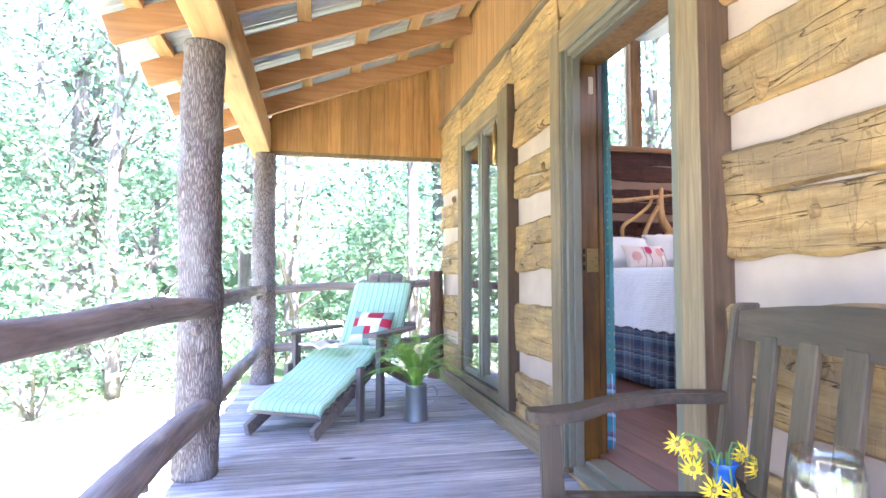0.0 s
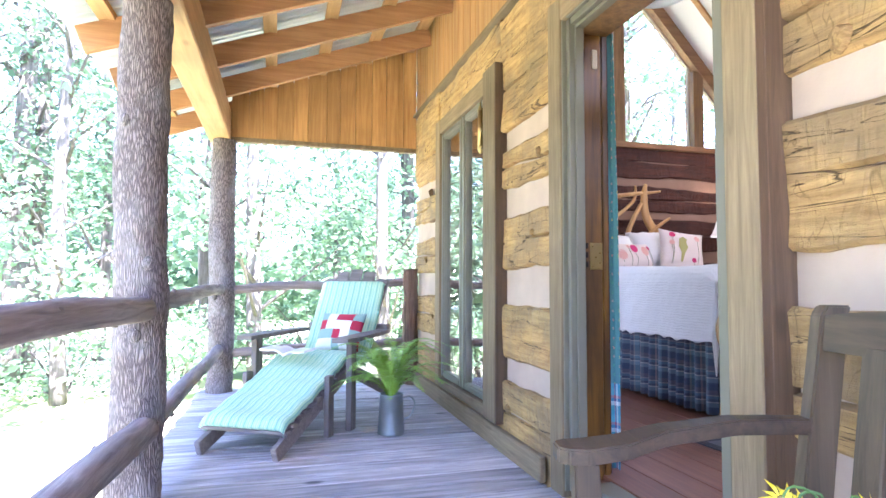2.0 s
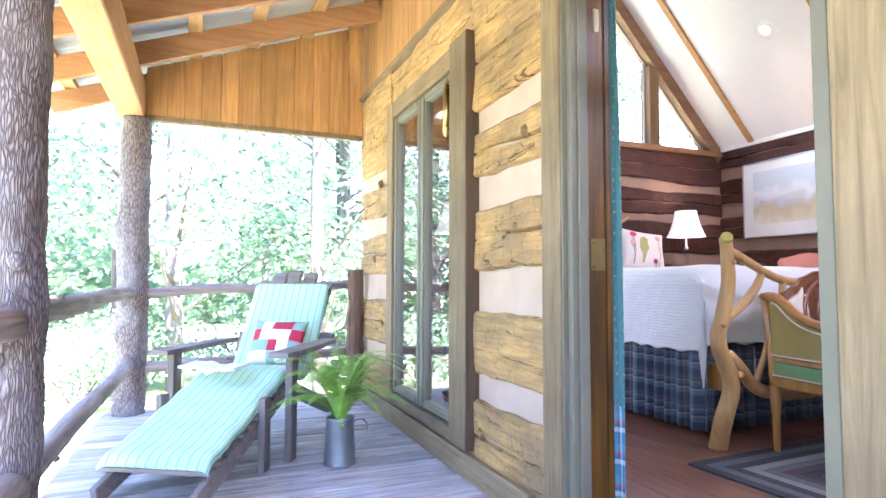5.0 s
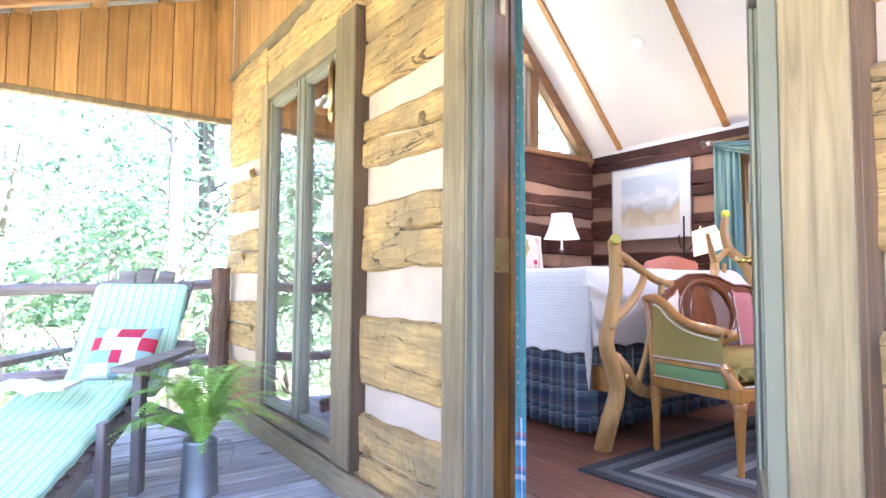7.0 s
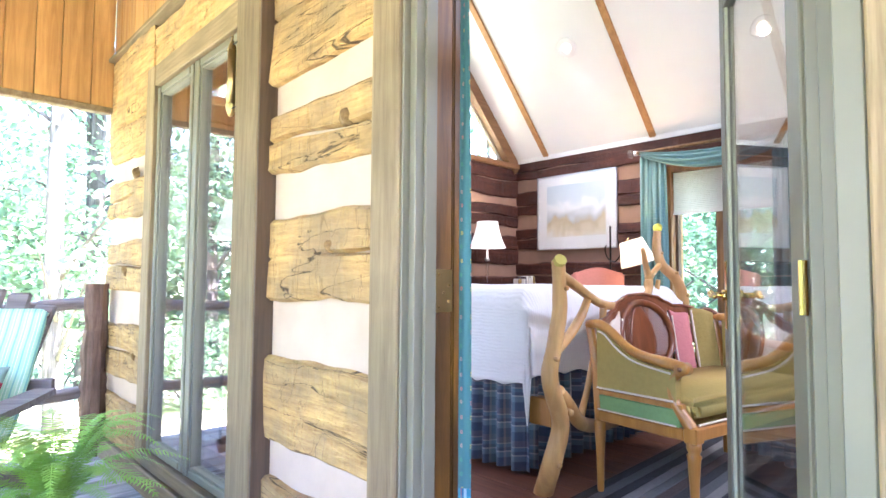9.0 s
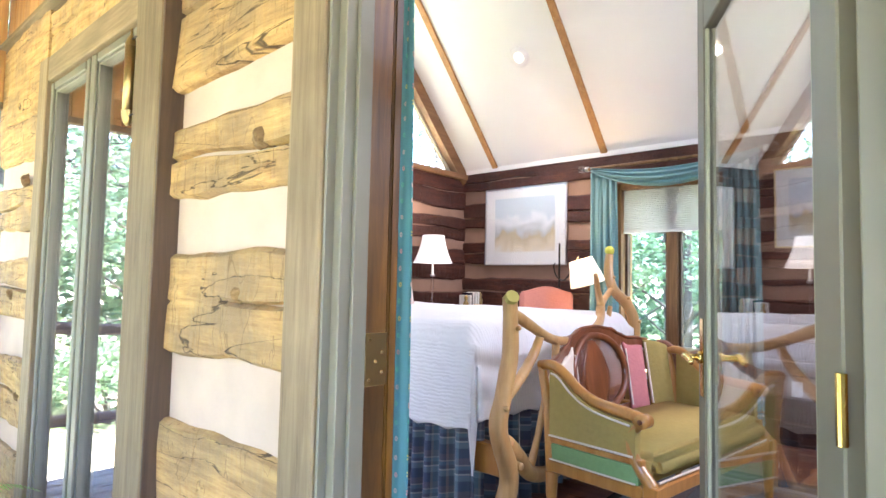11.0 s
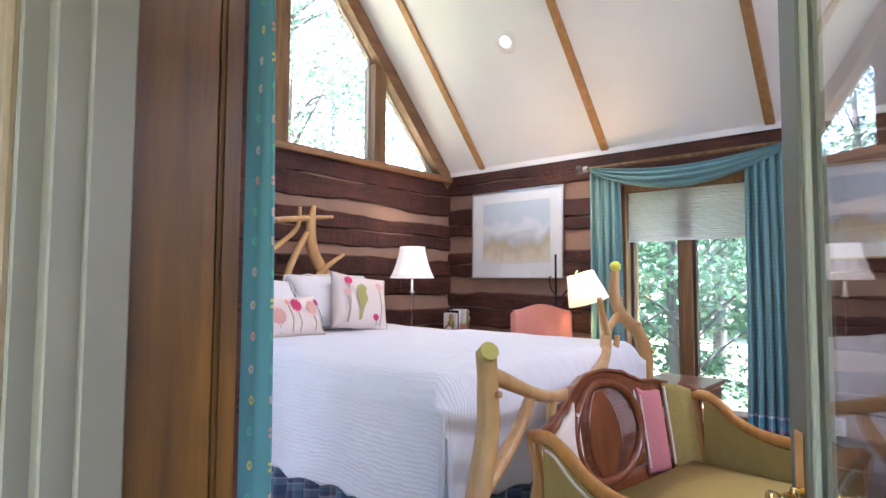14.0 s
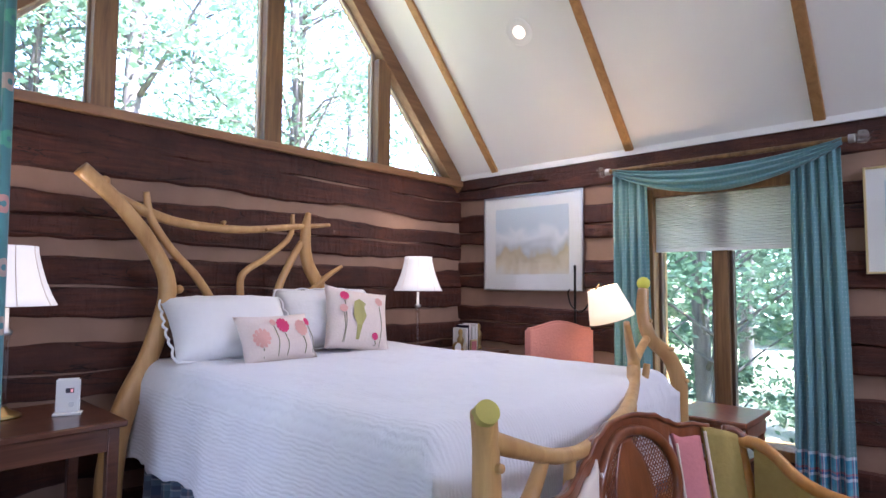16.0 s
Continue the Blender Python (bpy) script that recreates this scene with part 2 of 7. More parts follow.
def stripes(name, axis, period, bands, rough=0.9, noise_bump=0.3, second=None):
    """Cloth with woven bands along an axis: bands are (start in the period, colour)."""
    m, n, l, b = shader(name, rough)
    b.inputs["Sheen Weight"].default_value = 0.2
    tc = n.new("ShaderNodeTexCoord")
    sep = n.new("ShaderNodeSeparateXYZ")
    l.new(tc.outputs["UV"], sep.inputs[0])

    def ramp_for(out, per, bands_):
        mm = n.new("ShaderNodeMath")
        mm.operation = "DIVIDE"
        mm.inputs[1].default_value = per
        l.new(sep.outputs[out], mm.inputs[0])
        fr = n.new("ShaderNodeMath")
        fr.operation = "FRACT"
        l.new(mm.outputs[0], fr.inputs[0])
        r = n.new("ShaderNodeValToRGB")
        r.color_ramp.interpolation = "CONSTANT"
        while len(r.color_ramp.elements) < len(bands_):
            r.color_ramp.elements.new(0.5)
        for e, (p, c) in zip(r.color_ramp.elements, bands_):
            e.position, e.color = p, (*c, 1)
        l.new(fr.outputs[0], r.inputs[0])
        return r.outputs[0]

    col = ramp_for(axis, period, bands)
    if second:
        mx = n.new("ShaderNodeMix")
        mx.data_type, mx.inputs[0].default_value = "RGBA", 0.5
        l.new(col, mx.inputs[6])
        l.new(ramp_for(*second), mx.inputs[7])
        col = mx.outputs[2]
    l.new(col, b.inputs["Base Color"])
    no = n.new("ShaderNodeTexNoise")
    no.inputs["Scale"].default_value = 220
    l.new(tc.outputs["UV"], no.inputs["Vector"])
    bu = n.new("ShaderNodeBump")
    bu.inputs["Strength"].default_value, bu.inputs["Distance"].default_value = noise_bump, 0.003
    l.new(no.outputs[0], bu.inputs["Height"])
    l.new(bu.outputs[0], b.inputs["Normal"])
    return m


M_LOG = hewn("hewn_log_golden", (0.215, 0.108, 0.034), (0.53, 0.325, 0.12), (0.215, 0.142, 0.074), tools=0.5)
M_CHINK = plain("chinking_mortar", (0.45, 0.335, 0.26), 0.95, var=0.22, scale=5, bump=0.9)
M_DLOG = hewn("stained_log_dark", (0.026, 0.007, 0.004), (0.105, 0.029, 0.013), (0.040, 0.012, 0.007), 0.7)
M_DCHINK = plain("inner_chinking", (0.30, 0.185, 0.125), 0.9, var=0.25, scale=5, bump=0.5)
M_TRIM = wood("trim_pine", (0.150, 0.097, 0.050), (0.280, 0.198, 0.108), "z", 0.75, 24, 0.5, 0.35, knots=0.8)
M_TRIMY = wood("trim_pine_level", (0.150, 0.097, 0.050), (0.280, 0.198, 0.108), "y", 0.75, 24, 0.5, 0.35)
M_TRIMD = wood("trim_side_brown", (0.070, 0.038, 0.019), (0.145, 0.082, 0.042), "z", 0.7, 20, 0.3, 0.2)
M_FRAME = plain("sage_grey_paint", (0.150, 0.134, 0.096), 0.5, var=0.05, scale=20)
M_PALEPAINT = plain("pale_bead_paint", (0.34, 0.33, 0.24), 0.45, var=0.05, scale=20)
M_BOARD = wood("cedar_board", (0.31, 0.14, 0.035), (0.53, 0.275, 0.08), "z", 0.6, 14, 0.3, 0.25, tone=0.2)
M_BOARDL = wood("cedar_board_light", (0.28, 0.13, 0.04), (0.46, 0.25, 0.09), "z", 0.6, 14, 0.3, 0.15, tone=0.12)
M_RAFT = wood("rafter_timber", (0.24, 0.105, 0.035), (0.40, 0.20, 0.075), "x", 0.7, 14, 0.3, 0.3, tone=0.12)
M_RAFTY = wood("beam_timber", (0.32, 0.17, 0.06), (0.52, 0.30, 0.12), "y", 0.7, 12, 0.3, 0.3, tone=0.08)
M_DECK = wood("weathered_deck", (0.17, 0.15, 0.15), (0.54, 0.485, 0.49), "x", 0.75, 16, 0.9, 0.4, (0.11, 0.095, 0.095), tone=0.22, knots=0.9)
M_FLOOR = wood("red_pine_floor", (0.14, 0.054, 0.032), (0.26, 0.11, 0.062), "y", 0.4, 12, 0.2, 0.25, tone=0.12)
M_POST = bark("furrowed_post_bark", (0.085, 0.064, 0.060), (0.27, 0.215, 0.20))
M_RAIL = wood("rail_pole_y", (0.12, 0.085, 0.075), (0.33, 0.265, 0.235), "y", 0.8, 18, 0.7, 0.35, tone=0.08)
M_RAILX = wood("rail_pole_x", (0.12, 0.085, 0.075), (0.33, 0.265, 0.235), "x", 0.8, 18, 0.7, 0.35, tone=0.08)
M_GATE = wood("split_post", (0.09, 0.05, 0.035), (0.22, 0.13, 0.09), "z", 0.9, 22, 1.0, 0.5)
M_METAL = plain("galvanised_roof", (0.55, 0.57, 0.58), 0.45, 0.6, 0.12, 3)
M_CEIL = plain("ceiling_white_paint", (0.80, 0.78, 0.76), 0.8, var=0.02, scale=3, bump=0.05)
M_CRAFT = wood("ceiling_rafter_pine", (0.26, 0.125, 0.035), (0.42, 0.22, 0.07), "x", 0.5, 12, 0.2, 0.15)
M_WFRAME = wood("window_timber", (0.13, 0.062, 0.020), (0.32, 0.17, 0.055), "z", 0.5, 16, 0.2, 0.2)
M_WSILL = wood("window_sill_timber", (0.20, 0.095, 0.035), (0.34, 0.18, 0.07), "x", 0.5, 10, 0.2, 0.3)
M_JAMB = wood("jamb_timber", (0.080, 0.030, 0.004), (0.25, 0.108, 0.012), "z", 0.45, 14, 0.25, 0.7, (0.030, 0.014, 0.007))
M_PALE = wood("pale_window_stop", (0.42, 0.33, 0.22), (0.58, 0.48, 0.34), "z", 0.5, 14, 0.1, 0.1)
M_GLASS = glass("window_glass")
M_KNOT = wood("log_knot", (0.16, 0.085, 0.03), (0.36, 0.22, 0.09), "x", 0.9, 40, 1.0, 0.4)
# Tint added to darken the over-bright woods behind window_3; no screen is built.
M_DIMMED = glass("dimmed_window_glass", (0.78, 0.84, 0.84))
M_WINGLASS = glass("porch_window_glass", base=0.20)
M_DOORGLASS = glass("door_glass", (0.97, 0.98, 0.97), 0.10)
M_FWOOD = wood("patio_furniture_wood", (0.034, 0.020, 0.011), (0.095, 0.058, 0.033), "x", 0.55, 16, 0.3, 0.3, tone=0.1, knots=0.1)
M_FWOODZ = wood("patio_furniture_upright", (0.050, 0.031, 0.017), (0.140, 0.092, 0.052), "z", 0.55, 16, 0.3, 0.3, tone=0.1, knots=0.1)
M_LOUNGE = wood("lounger_weathered", (0.13, 0.10, 0.095), (0.27, 0.225, 0.21), "x", 0.75, 16, 0.4, 0.3, tone=0.12, knots=0.1)
M_LOUNGEZ = wood("lounger_weathered_upright", (0.09, 0.072, 0.068), (0.20, 0.165, 0.155), "z", 0.75, 16, 0.4, 0.3, tone=0.12, knots=0.1)
M_BRANCH = wood("peeled_branch", (0.42, 0.22, 0.07), (0.66, 0.40, 0.15), "z", 0.42, 6, 0.3, 0.3, (0.30, 0.14, 0.05), tone=0.03, knots=0.85, coat=0.25)
M_CUTEND = plain("sawn_end_yellow", (0.50, 0.42, 0.09), 0.7, var=0.15, scale=30)
M_BLACK = plain("dark_metal", (0.03, 0.025, 0.02), 0.4, 0.8)
M_BRASS = plain("polished_brass", (0.80, 0.56, 0.18), 0.2, 1.0, 0.06)
M_BRASSD = plain("aged_brass", (0.45, 0.32, 0.13), 0.35, 1.0, 0.2)
M_SILVER = plain("silver_metal", (0.6, 0.6, 0.6), 0.3, 1.0)
M_PEWTER = plain("galvanised_jug", (0.26, 0.27, 0.28), 0.45, 0.85, 0.3, 9, 0.2)
M_WHITE = plain("white_bedding", (0.80, 0.79, 0.79), 0.9, var=0.02, scale=30, bump=0.3)
M_SHADE = None
M_LEAF = plain("fern_green", (0.20, 0.36, 0.045), 0.6, var=0.4, scale=20)
M_EARTH = plain("potting_soil", (0.04, 0.03, 0.02), 0.95)


# ---- building helpers ----
def thing(name, label="", category="", loc=(0, 0, 0), rz=0.0, group="", kind=""):
    ob = new(name)
    ob.empty_display_size = 0.1
    ob.location, ob.rotation_euler = loc, (0, 0, radians(rz))
    return tagged(ob, label, category, group, kind)


def part(name, bm, material, parent=None, label="", kind="", smooth=False, world=False):
    me = bpy.data.meshes.new(name)
    if world and parent is not None:
        up = Vector((0, 0, 0))
        p = parent
        while p is not None:
            up += p.location
            p = p.parent
        bmesh.ops.translate(bm, verts=bm.verts, vec=-up)
    bm.normal_update()
    bm.to_mesh(me)
    bm.free()
    if smooth:
        me.polygons.foreach_set("use_smooth", [True] * len(me.polygons))
    for m in material if isinstance(material, (list, tuple)) else (material,):
        me.materials.append(m)
    ob = new(name, me)
    ob.parent = parent
    return tagged(ob, label, kind=kind)


def twin(ob, loc, rot=(0, 0, 0), scale=None):
    """Another object on the same mesh, with the same parent."""
    o = ob.copy()
    scene.collection.objects.link(o)
    o.location, o.rotation_euler = loc, rot
    if scale:
        o.scale = scale
    return o


def box(lo, hi, bevel=0.003, bm=None, segs=1):
    b = bmesh.new()
    vs = [b.verts.new((x, y, z)) for x in (lo[0], hi[0]) for y in (lo[1], hi[1]) for z in (lo[2], hi[2])]
    for f in ((0, 1, 3, 2), (4, 6, 7, 5), (0, 4, 5, 1), (2, 3, 7, 6), (0, 2, 6, 4), (1, 5, 7, 3)):
        b.faces.new([vs[i] for i in f])
    if bevel:
        bmesh.ops.bevel(b, geom=b.edges[:], offset=bevel, segments=segs, affect="EDGES")
    bmesh.ops.recalc_face_normals(b, faces=b.faces)
    return joined(bm, b)


def joined(bm, b):
    if bm is None:
        return b
    me = bpy.data.meshes.new("tmp")
    b.to_mesh(me)
    b.free()
    bm.from_mesh(me)
    bpy.data.meshes.remove(me)
    return bm


def beam(p, q, w, h, bevel=0.004, bm=None, up=(0, 0, 1)):
    """A squared timber from p to q, w wide and h deep, centred on the line."""
    p, q = Vector(p), Vector(q)
    d = (q - p).normalized()
    s = d.cross(Vector(up)).normalized()
    u = s.cross(d)
    b = box((-(q - p).length / 2, -w / 2, -h / 2), ((q - p).length / 2, w / 2, h / 2), bevel)
    m = Matrix((d, s, u)).transposed().to_4x4()
    m.translation = (p + q) / 2
    b.transform(m)
    return joined(bm, b)


def tube(points, radii, segs=12, bm=None, rough=0.0, seed=0, steps=6, caps=True):
    """A smooth, tapered round bar through points; rough makes its surface uneven."""
    pts = [Vector(p) for p in points]
    if not isinstance(radii, (list, tuple)):
        radii = [radii] * len(pts)
    fine, rad = [], []
    for i in range(len(pts) - 1):
        a, b_, c, d = pts[max(i - 1, 0)], pts[i], pts[i + 1], pts[min(i + 2, len(pts) - 1)]
        for k in range(steps if len(pts) > 2 or rough else 1):
            t = k / (steps if len(pts) > 2 or rough else 1)
            fine.append(0.5 * ((2 * b_) + (c - a) * t + (2 * a - 5 * b_ + 4 * c - d) * t * t + (3 * b_ - a - 3 * c + d) * t ** 3))
            rad.append(radii[i] * (1 - t) + radii[i + 1] * t)
    fine.append(pts[-1])
    rad.append(radii[-1])
    b = bmesh.new()
    rings = []
    side = None
    for i, p in enumerate(fine):
        d = (fine[min(i + 1, len(fine) - 1)] - fine[max(i - 1, 0)]).normalized()
        if side is None:
            side = d.orthogonal().normalized()
        side = (side - d * side.dot(d)).normalized()
        up = d.cross(side)
        ring = []
        for j in range(segs):
            a = 2 * math.pi * j / segs
            v = side * math.cos(a) + up * math.sin(a)
            r = rad[i]
            if rough:
                r *= 1 + rough * noise.noise(p * 6 + v * 1.4 + Vector((seed, seed * 2, 0))) + rough * 0.5 * noise.noise(p * 22 + v * 3)
            ring.append(b.verts.new(p + v * r))
        rings.append(ring)
    for r0, r1 in zip(rings, rings[1:]):
        for j in range(segs):
            b.faces.new((r0[j], r0[(j + 1) % segs], r1[(j + 1) % segs], r1[j]))
    if caps:
        b.faces.new(rings[0][::-1])
        b.faces.new(rings[-1])
    bmesh.ops.recalc_face_normals(b, faces=b.faces)
    return joined(bm, b)


def lathe(profile, segs=24, at=(0, 0, 0), bm=None, rib=0.0, ribs=0):
    """Turned shape: profile rows of radius, height."""
    b = bmesh.new()
    rings = []
    for r, z in profile:
        rings.append([b.verts.new((at[0] + r * (1 + rib * math.cos(ribs * 2 * math.pi * j / segs)) * math.cos(2 * math.pi * j / segs), at[1] + r * (1 + rib * math.cos(ribs * 2 * math.pi * j / segs)) * math.sin(2 * math.pi * j / segs), at[2] + z)) for j in range(segs)])
    for r0, r1 in zip(rings, rings[1:]):
        for j in range(segs):
            b.faces.new((r0[j], r0[(j + 1) % segs], r1[(j + 1) % segs], r1[j]))
    if profile[0][0] > 0.0005:
        b.faces.new(rings[0][::-1])
    if profile[-1][0] > 0.0005:
        b.faces.new(rings[-1])
    bmesh.ops.recalc_face_normals(b, faces=b.faces)
    return joined(bm, b)


def ball(at, r, bm=None, squash=(1, 1, 1), sub=2):
    b = bmesh.new()
    bmesh.ops.create_icosphere(b, subdivisions=sub, radius=r)
    b.transform(Matrix.Translation(at) @ Matrix.Diagonal((*squash, 1)))
    return joined(bm, b)


def sheet(fn, nu, nv, thick=0.004, uv=None, closed=False):
    """A cloth: fn(u, v) gives a point for u, v in 0..1; it has thickness and a UV map in metres or as uv gives."""
    b = bmesh.new()
    layer = b.loops.layers.uv.new("UVMap")
    g = [[b.verts.new(fn(i / nu, j / nv)) for j in range(nv + 1)] for i in range(nu + 1)]
    for i in range(nu):
        for j in range(nv):
            f = b.faces.new((g[i][j], g[i + 1][j], g[i + 1][j + 1], g[i][j + 1]))
            for lp, (a, c) in zip(f.loops, ((i, j), (i + 1, j), (i + 1, j + 1), (i, j + 1))):
                lp[layer].uv = uv(a / nu, c / nv) if uv else (a / nu, c / nv)
    b.normal_update()
    if thick:
        bmesh.ops.solidify(b, geom=b.faces[:], thickness=thick)
    return b


def log_piece(y0, y1, z0, z1, x_face, depth, seed, crack=0.5, along="y", wave=0.021, out=-1):
    """A hewn log: uneven face, wandering top and bottom edges and a deep check along it. Its face looks to out along the other axis."""
    b = bmesh.new()
    n = max(2, int((y1 - y0) / 0.045))
    zc = z0 + (z1 - z0) * crack
    levels = [z0, z0 + 0.012, z0 + (zc - z0) * 0.5, zc - 0.012, zc, zc + 0.010, zc + (z1 - zc) * 0.5, z1 - 0.014, z1]
    rows = []
    for i in range(n + 1):
        y = y0 + (y1 - y0) * i / n
        row = []
        lo = wave * 1.6 * noise.noise((y * 1.3, seed * 3.1, 0)) + wave * 0.6 * noise.noise((y * 7, seed * 5.1, 1))
        hi = wave * 1.6 * noise.noise((y * 1.1, seed * 7.7, 4)) + wave * 0.6 * noise.noise((y * 6, seed * 9.1, 2))
        cw = wave * 1.2 * noise.noise((y * 2.3, seed * 1.3, 8)) + wave * noise.noise((y * 0.7, seed, 3))
        open_ = max(0.0, noise.noise((y * 1.7, seed * 2.2, 5)) + 0.34)
        for k, z in enumerate(levels):
            t = k / 8
            zz = z + (lo if k < 2 else hi if k > 6 else cw if 3 <= k <= 5 else 0.0)
            bulge = 0.020 * noise.noise((y * 1.9, z * 4, seed)) + 0.007 * noise.noise((y * 9, z * 14, seed))
            x = bulge + (0.016 if k in (0, 8) else 0) + (0.075 * open_ if k == 4 else 0)
            row.append(b.verts.new((x_face - out * x, y, zz) if along == "y" else (y, x_face - out * x, zz)))
        for zz in (row[-1].co.z, row[0].co.z):
            row.append(b.verts.new((x_face - out * depth, y, zz) if along == "y" else (y, x_face - out * depth, zz)))
        rows.append(row)
    m = len(rows[0])
    for r0, r1 in zip(rows, rows[1:]):
        for k in range(m):
            b.faces.new((r0[k], r0[(k + 1) % m], r1[(k + 1) % m], r1[k]))
    b.faces.new(rows[0][::-1])
    b.faces.new(rows[-1])
    bmesh.ops.recalc_face_normals(b, faces=b.faces)
    return b


# ---- measures of the place ----
WX, WIN = 1.245, 1.50          # porch wall: outer and inner face
FX, GY = 5.40, 5.60            # far wall and gable wall, inner faces
FLOOR = 0.10
END = 5.62
EAVE = 2.46

# ---- ground ----
def rough_ground():
    b = bmesh.new()
    xs = [-400, -200, -100, -60, -40] + list(range(-30, 31, 2)) + [40, 60, 100, 200, 400]
    g = {}
    for x in xs:
        for y in xs:
            d = math.hypot(x, y)
            z = -1.5 + 0.25 * noise.noise((x * 0.1, y * 0.1, 0)) + (0.012 * max(0, d - 20) if d < 120 else 1.2)
            g[x, y] = b.verts.new((x, y, z))
    for a, c in zip(xs, xs[1:]):
        for e, f in zip(xs, xs[1:]):
            b.faces.new((g[a, e], g[c, e], g[c, f], g[a, f]))
    return b


def grass_material():
    m, n, l, b = shader("sunlit_grass", 0.9)
    tc = n.new("ShaderNodeTexCoord")
    a = n.new("ShaderNodeTexNoise")
    a.inputs["Scale"].default_value, a.inputs["Detail"].default_value = 0.35, 8
    l.new(tc.outputs["Object"], a.inputs["Vector"])
    r = n.new("ShaderNodeValToRGB")
    r.color_ramp.elements[0].position, r.color_ramp.elements[1].position = 0.4, 0.6
    # Sandy end of the ramp is lightened to bounce more light onto the porch.
    r.color_ramp.elements[0].color, r.color_ramp.elements[1].color = (0.16, 0.22, 0.07, 1), (0.45, 0.40, 0.28, 1)
    l.new(a.outputs[0], r.inputs[0])
    l.new(r.outputs[0], b.inputs["Base Color"])
    return m


part("ground", rough_ground(), grass_material(), label="sunlit lawn beside the woods, with sandy pale patches added for bounce light", kind="structure")

# ---- deck ----
deck = thing("deck", "weathered grey plank porch deck beside the cabin wall", loc=(0, 0, 0), kind="structure")
for y in (-1.4, 0.6, 2.6, 4.6):
    part("joist", box((-0.6, y, -0.22), (1.22, y + 0.05, -0.035), 0), M_RAFT, deck)
part("rim_board", box((-0.66, -1.6, -0.25), (-0.62, 5.74, -0.04), 0.003), M_RAFTY, deck)
part("base_board", box((1.205, 2.82, 0.002), (1.24, END - 0.02, 0.125), 0.006), M_TRIMY, deck, "weathered board along the foot of the wall")

# ---- porch wall ----
LOGS = [(-0.10, 0.39, 0.62), (0.51, 0.815, 0.5), (1.02, 1.315, 0.52), (1.475, 1.70, 0.5), (1.82, 2.50, 0.35)]
wall_w = thing("wall_west", "golden hewn log wall with cream chinking", kind="structure")
LOGS_NEAR = [(-0.10, 0.40, 0.62), (0.555, 0.913, 0.36), (1.045, 1.36, 0.55), (1.49, 1.715, 0.6), (1.83, 2.50, 0.35)]
SECTIONS = [(-1.6, 1.446), (2.692, 3.40), (4.785, END)]
for si, (a, c) in enumerate(SECTIONS):
    part("chinking", box((WX + 0.030, a, -0.3), (1.43 if si == 1 else WIN - 0.02, c, 2.50), 0), M_CHINK, wall_w, "cream mortar between the logs")
    for li, (z0, z1, cr) in enumerate(LOGS_NEAR if si == 0 else LOGS):
        part("log", log_piece(a, c, z0, z1, WX, 0.12, li * 3 + si * 0.37, cr), M_LOG, wall_w)
for a, c, z0, z1 in ((1.446, 2.692, 2.225, 2.50), (3.40, 4.785, 2.235, 2.50), (1.446, 2.692, -0.3, 0.03), (3.40, 4.785, -0.3, 0.14)):
    part("log", log_piece(a, c, z0, z1, WX + 0.004, 0.16, a + z0, 0.5), M_LOG, wall_w)
part("inner_lining", box((WIN - 0.018, -0.9, 0.0), (WIN, 1.62, 2.46), 0), M_DLOG, wall_w)
part("inner_lining", box((1.434, 2.60, 0.0), (1.452, 3.56, 2.46), 0), M_DLOG, wall_w)
part("inner_lining", box((WIN - 0.018, 4.70, 0.0), (WIN, 5.8, 2.46), 0), M_DLOG, wall_w)
for a, c, z0, z1, xi in ((1.621, 2.599, 2.14, 2.46, 1.452), (3.561, 4.699, 2.14, 2.46, WIN), (3.561, 4.699, 0.0, 0.20, WIN)):
    part("inner_lining", box((WX + 0.16, a, z0), (xi, c, z1), 0), M_DLOG, wall_w)
part("ledge", box((WX - 0.035, -1.6, 2.50), (WX + 0.1, END, 2.525), 0.004), M_TRIMY, wall_w, "thin pale ledge above the logs")

for ky, kz, kr in ((1.29, 1.52, 0.026), (2.90, 1.60, 0.024), (2.98, 1.20, 0.018), (0.95, 1.70, 0.016), (1.12, 1.14, 0.016), (3.32, 0.24, 0.024), (0.70, 0.70, 0.018), (5.05, 1.70, 0.03), (5.2, 1.14, 0.024), (4.95, 0.66, 0.022)):
    b = tube([(0.012, 0, 0), (-0.004, 0, 0), (-0.012, 0.003, -0.002)], [kr * 1.3, kr, kr * 0.45], 14, rough=0.35, seed=ky * 7, steps=4)
    b.transform(Matrix.Translation((WX, ky, kz)))
    part("knot", b, M_KNOT, wall_w, smooth=True)

# boards above the logs
upper = thing("wall_upper", "upright pine boards above the log wall", kind="structure")
random.seed(4)
y = -1.6
while y < END - 0.02:
    w = random.uniform(0.10, 0.17)
    y2 = min(y + w, END)
    part("board", box((WX + 0.004, y + 0.002, 2.526), (WX + 0.024 + random.uniform(0, 0.004), y2 - 0.002, 3.22), 0.003), M_BOARDL, upper)
    y = y2
part("backing", box((WX + 0.03, -1.6, 2.50), (WX + 0.10, END, 3.3), 0), M_BOARDL, upper)

# hanging end boards
hang = thing("gable_boards", "vertical orange cedar boards closing the porch end under the roof", kind="structure")


def under(x):
    return 2.39 + 0.366 * (x + 0.45)


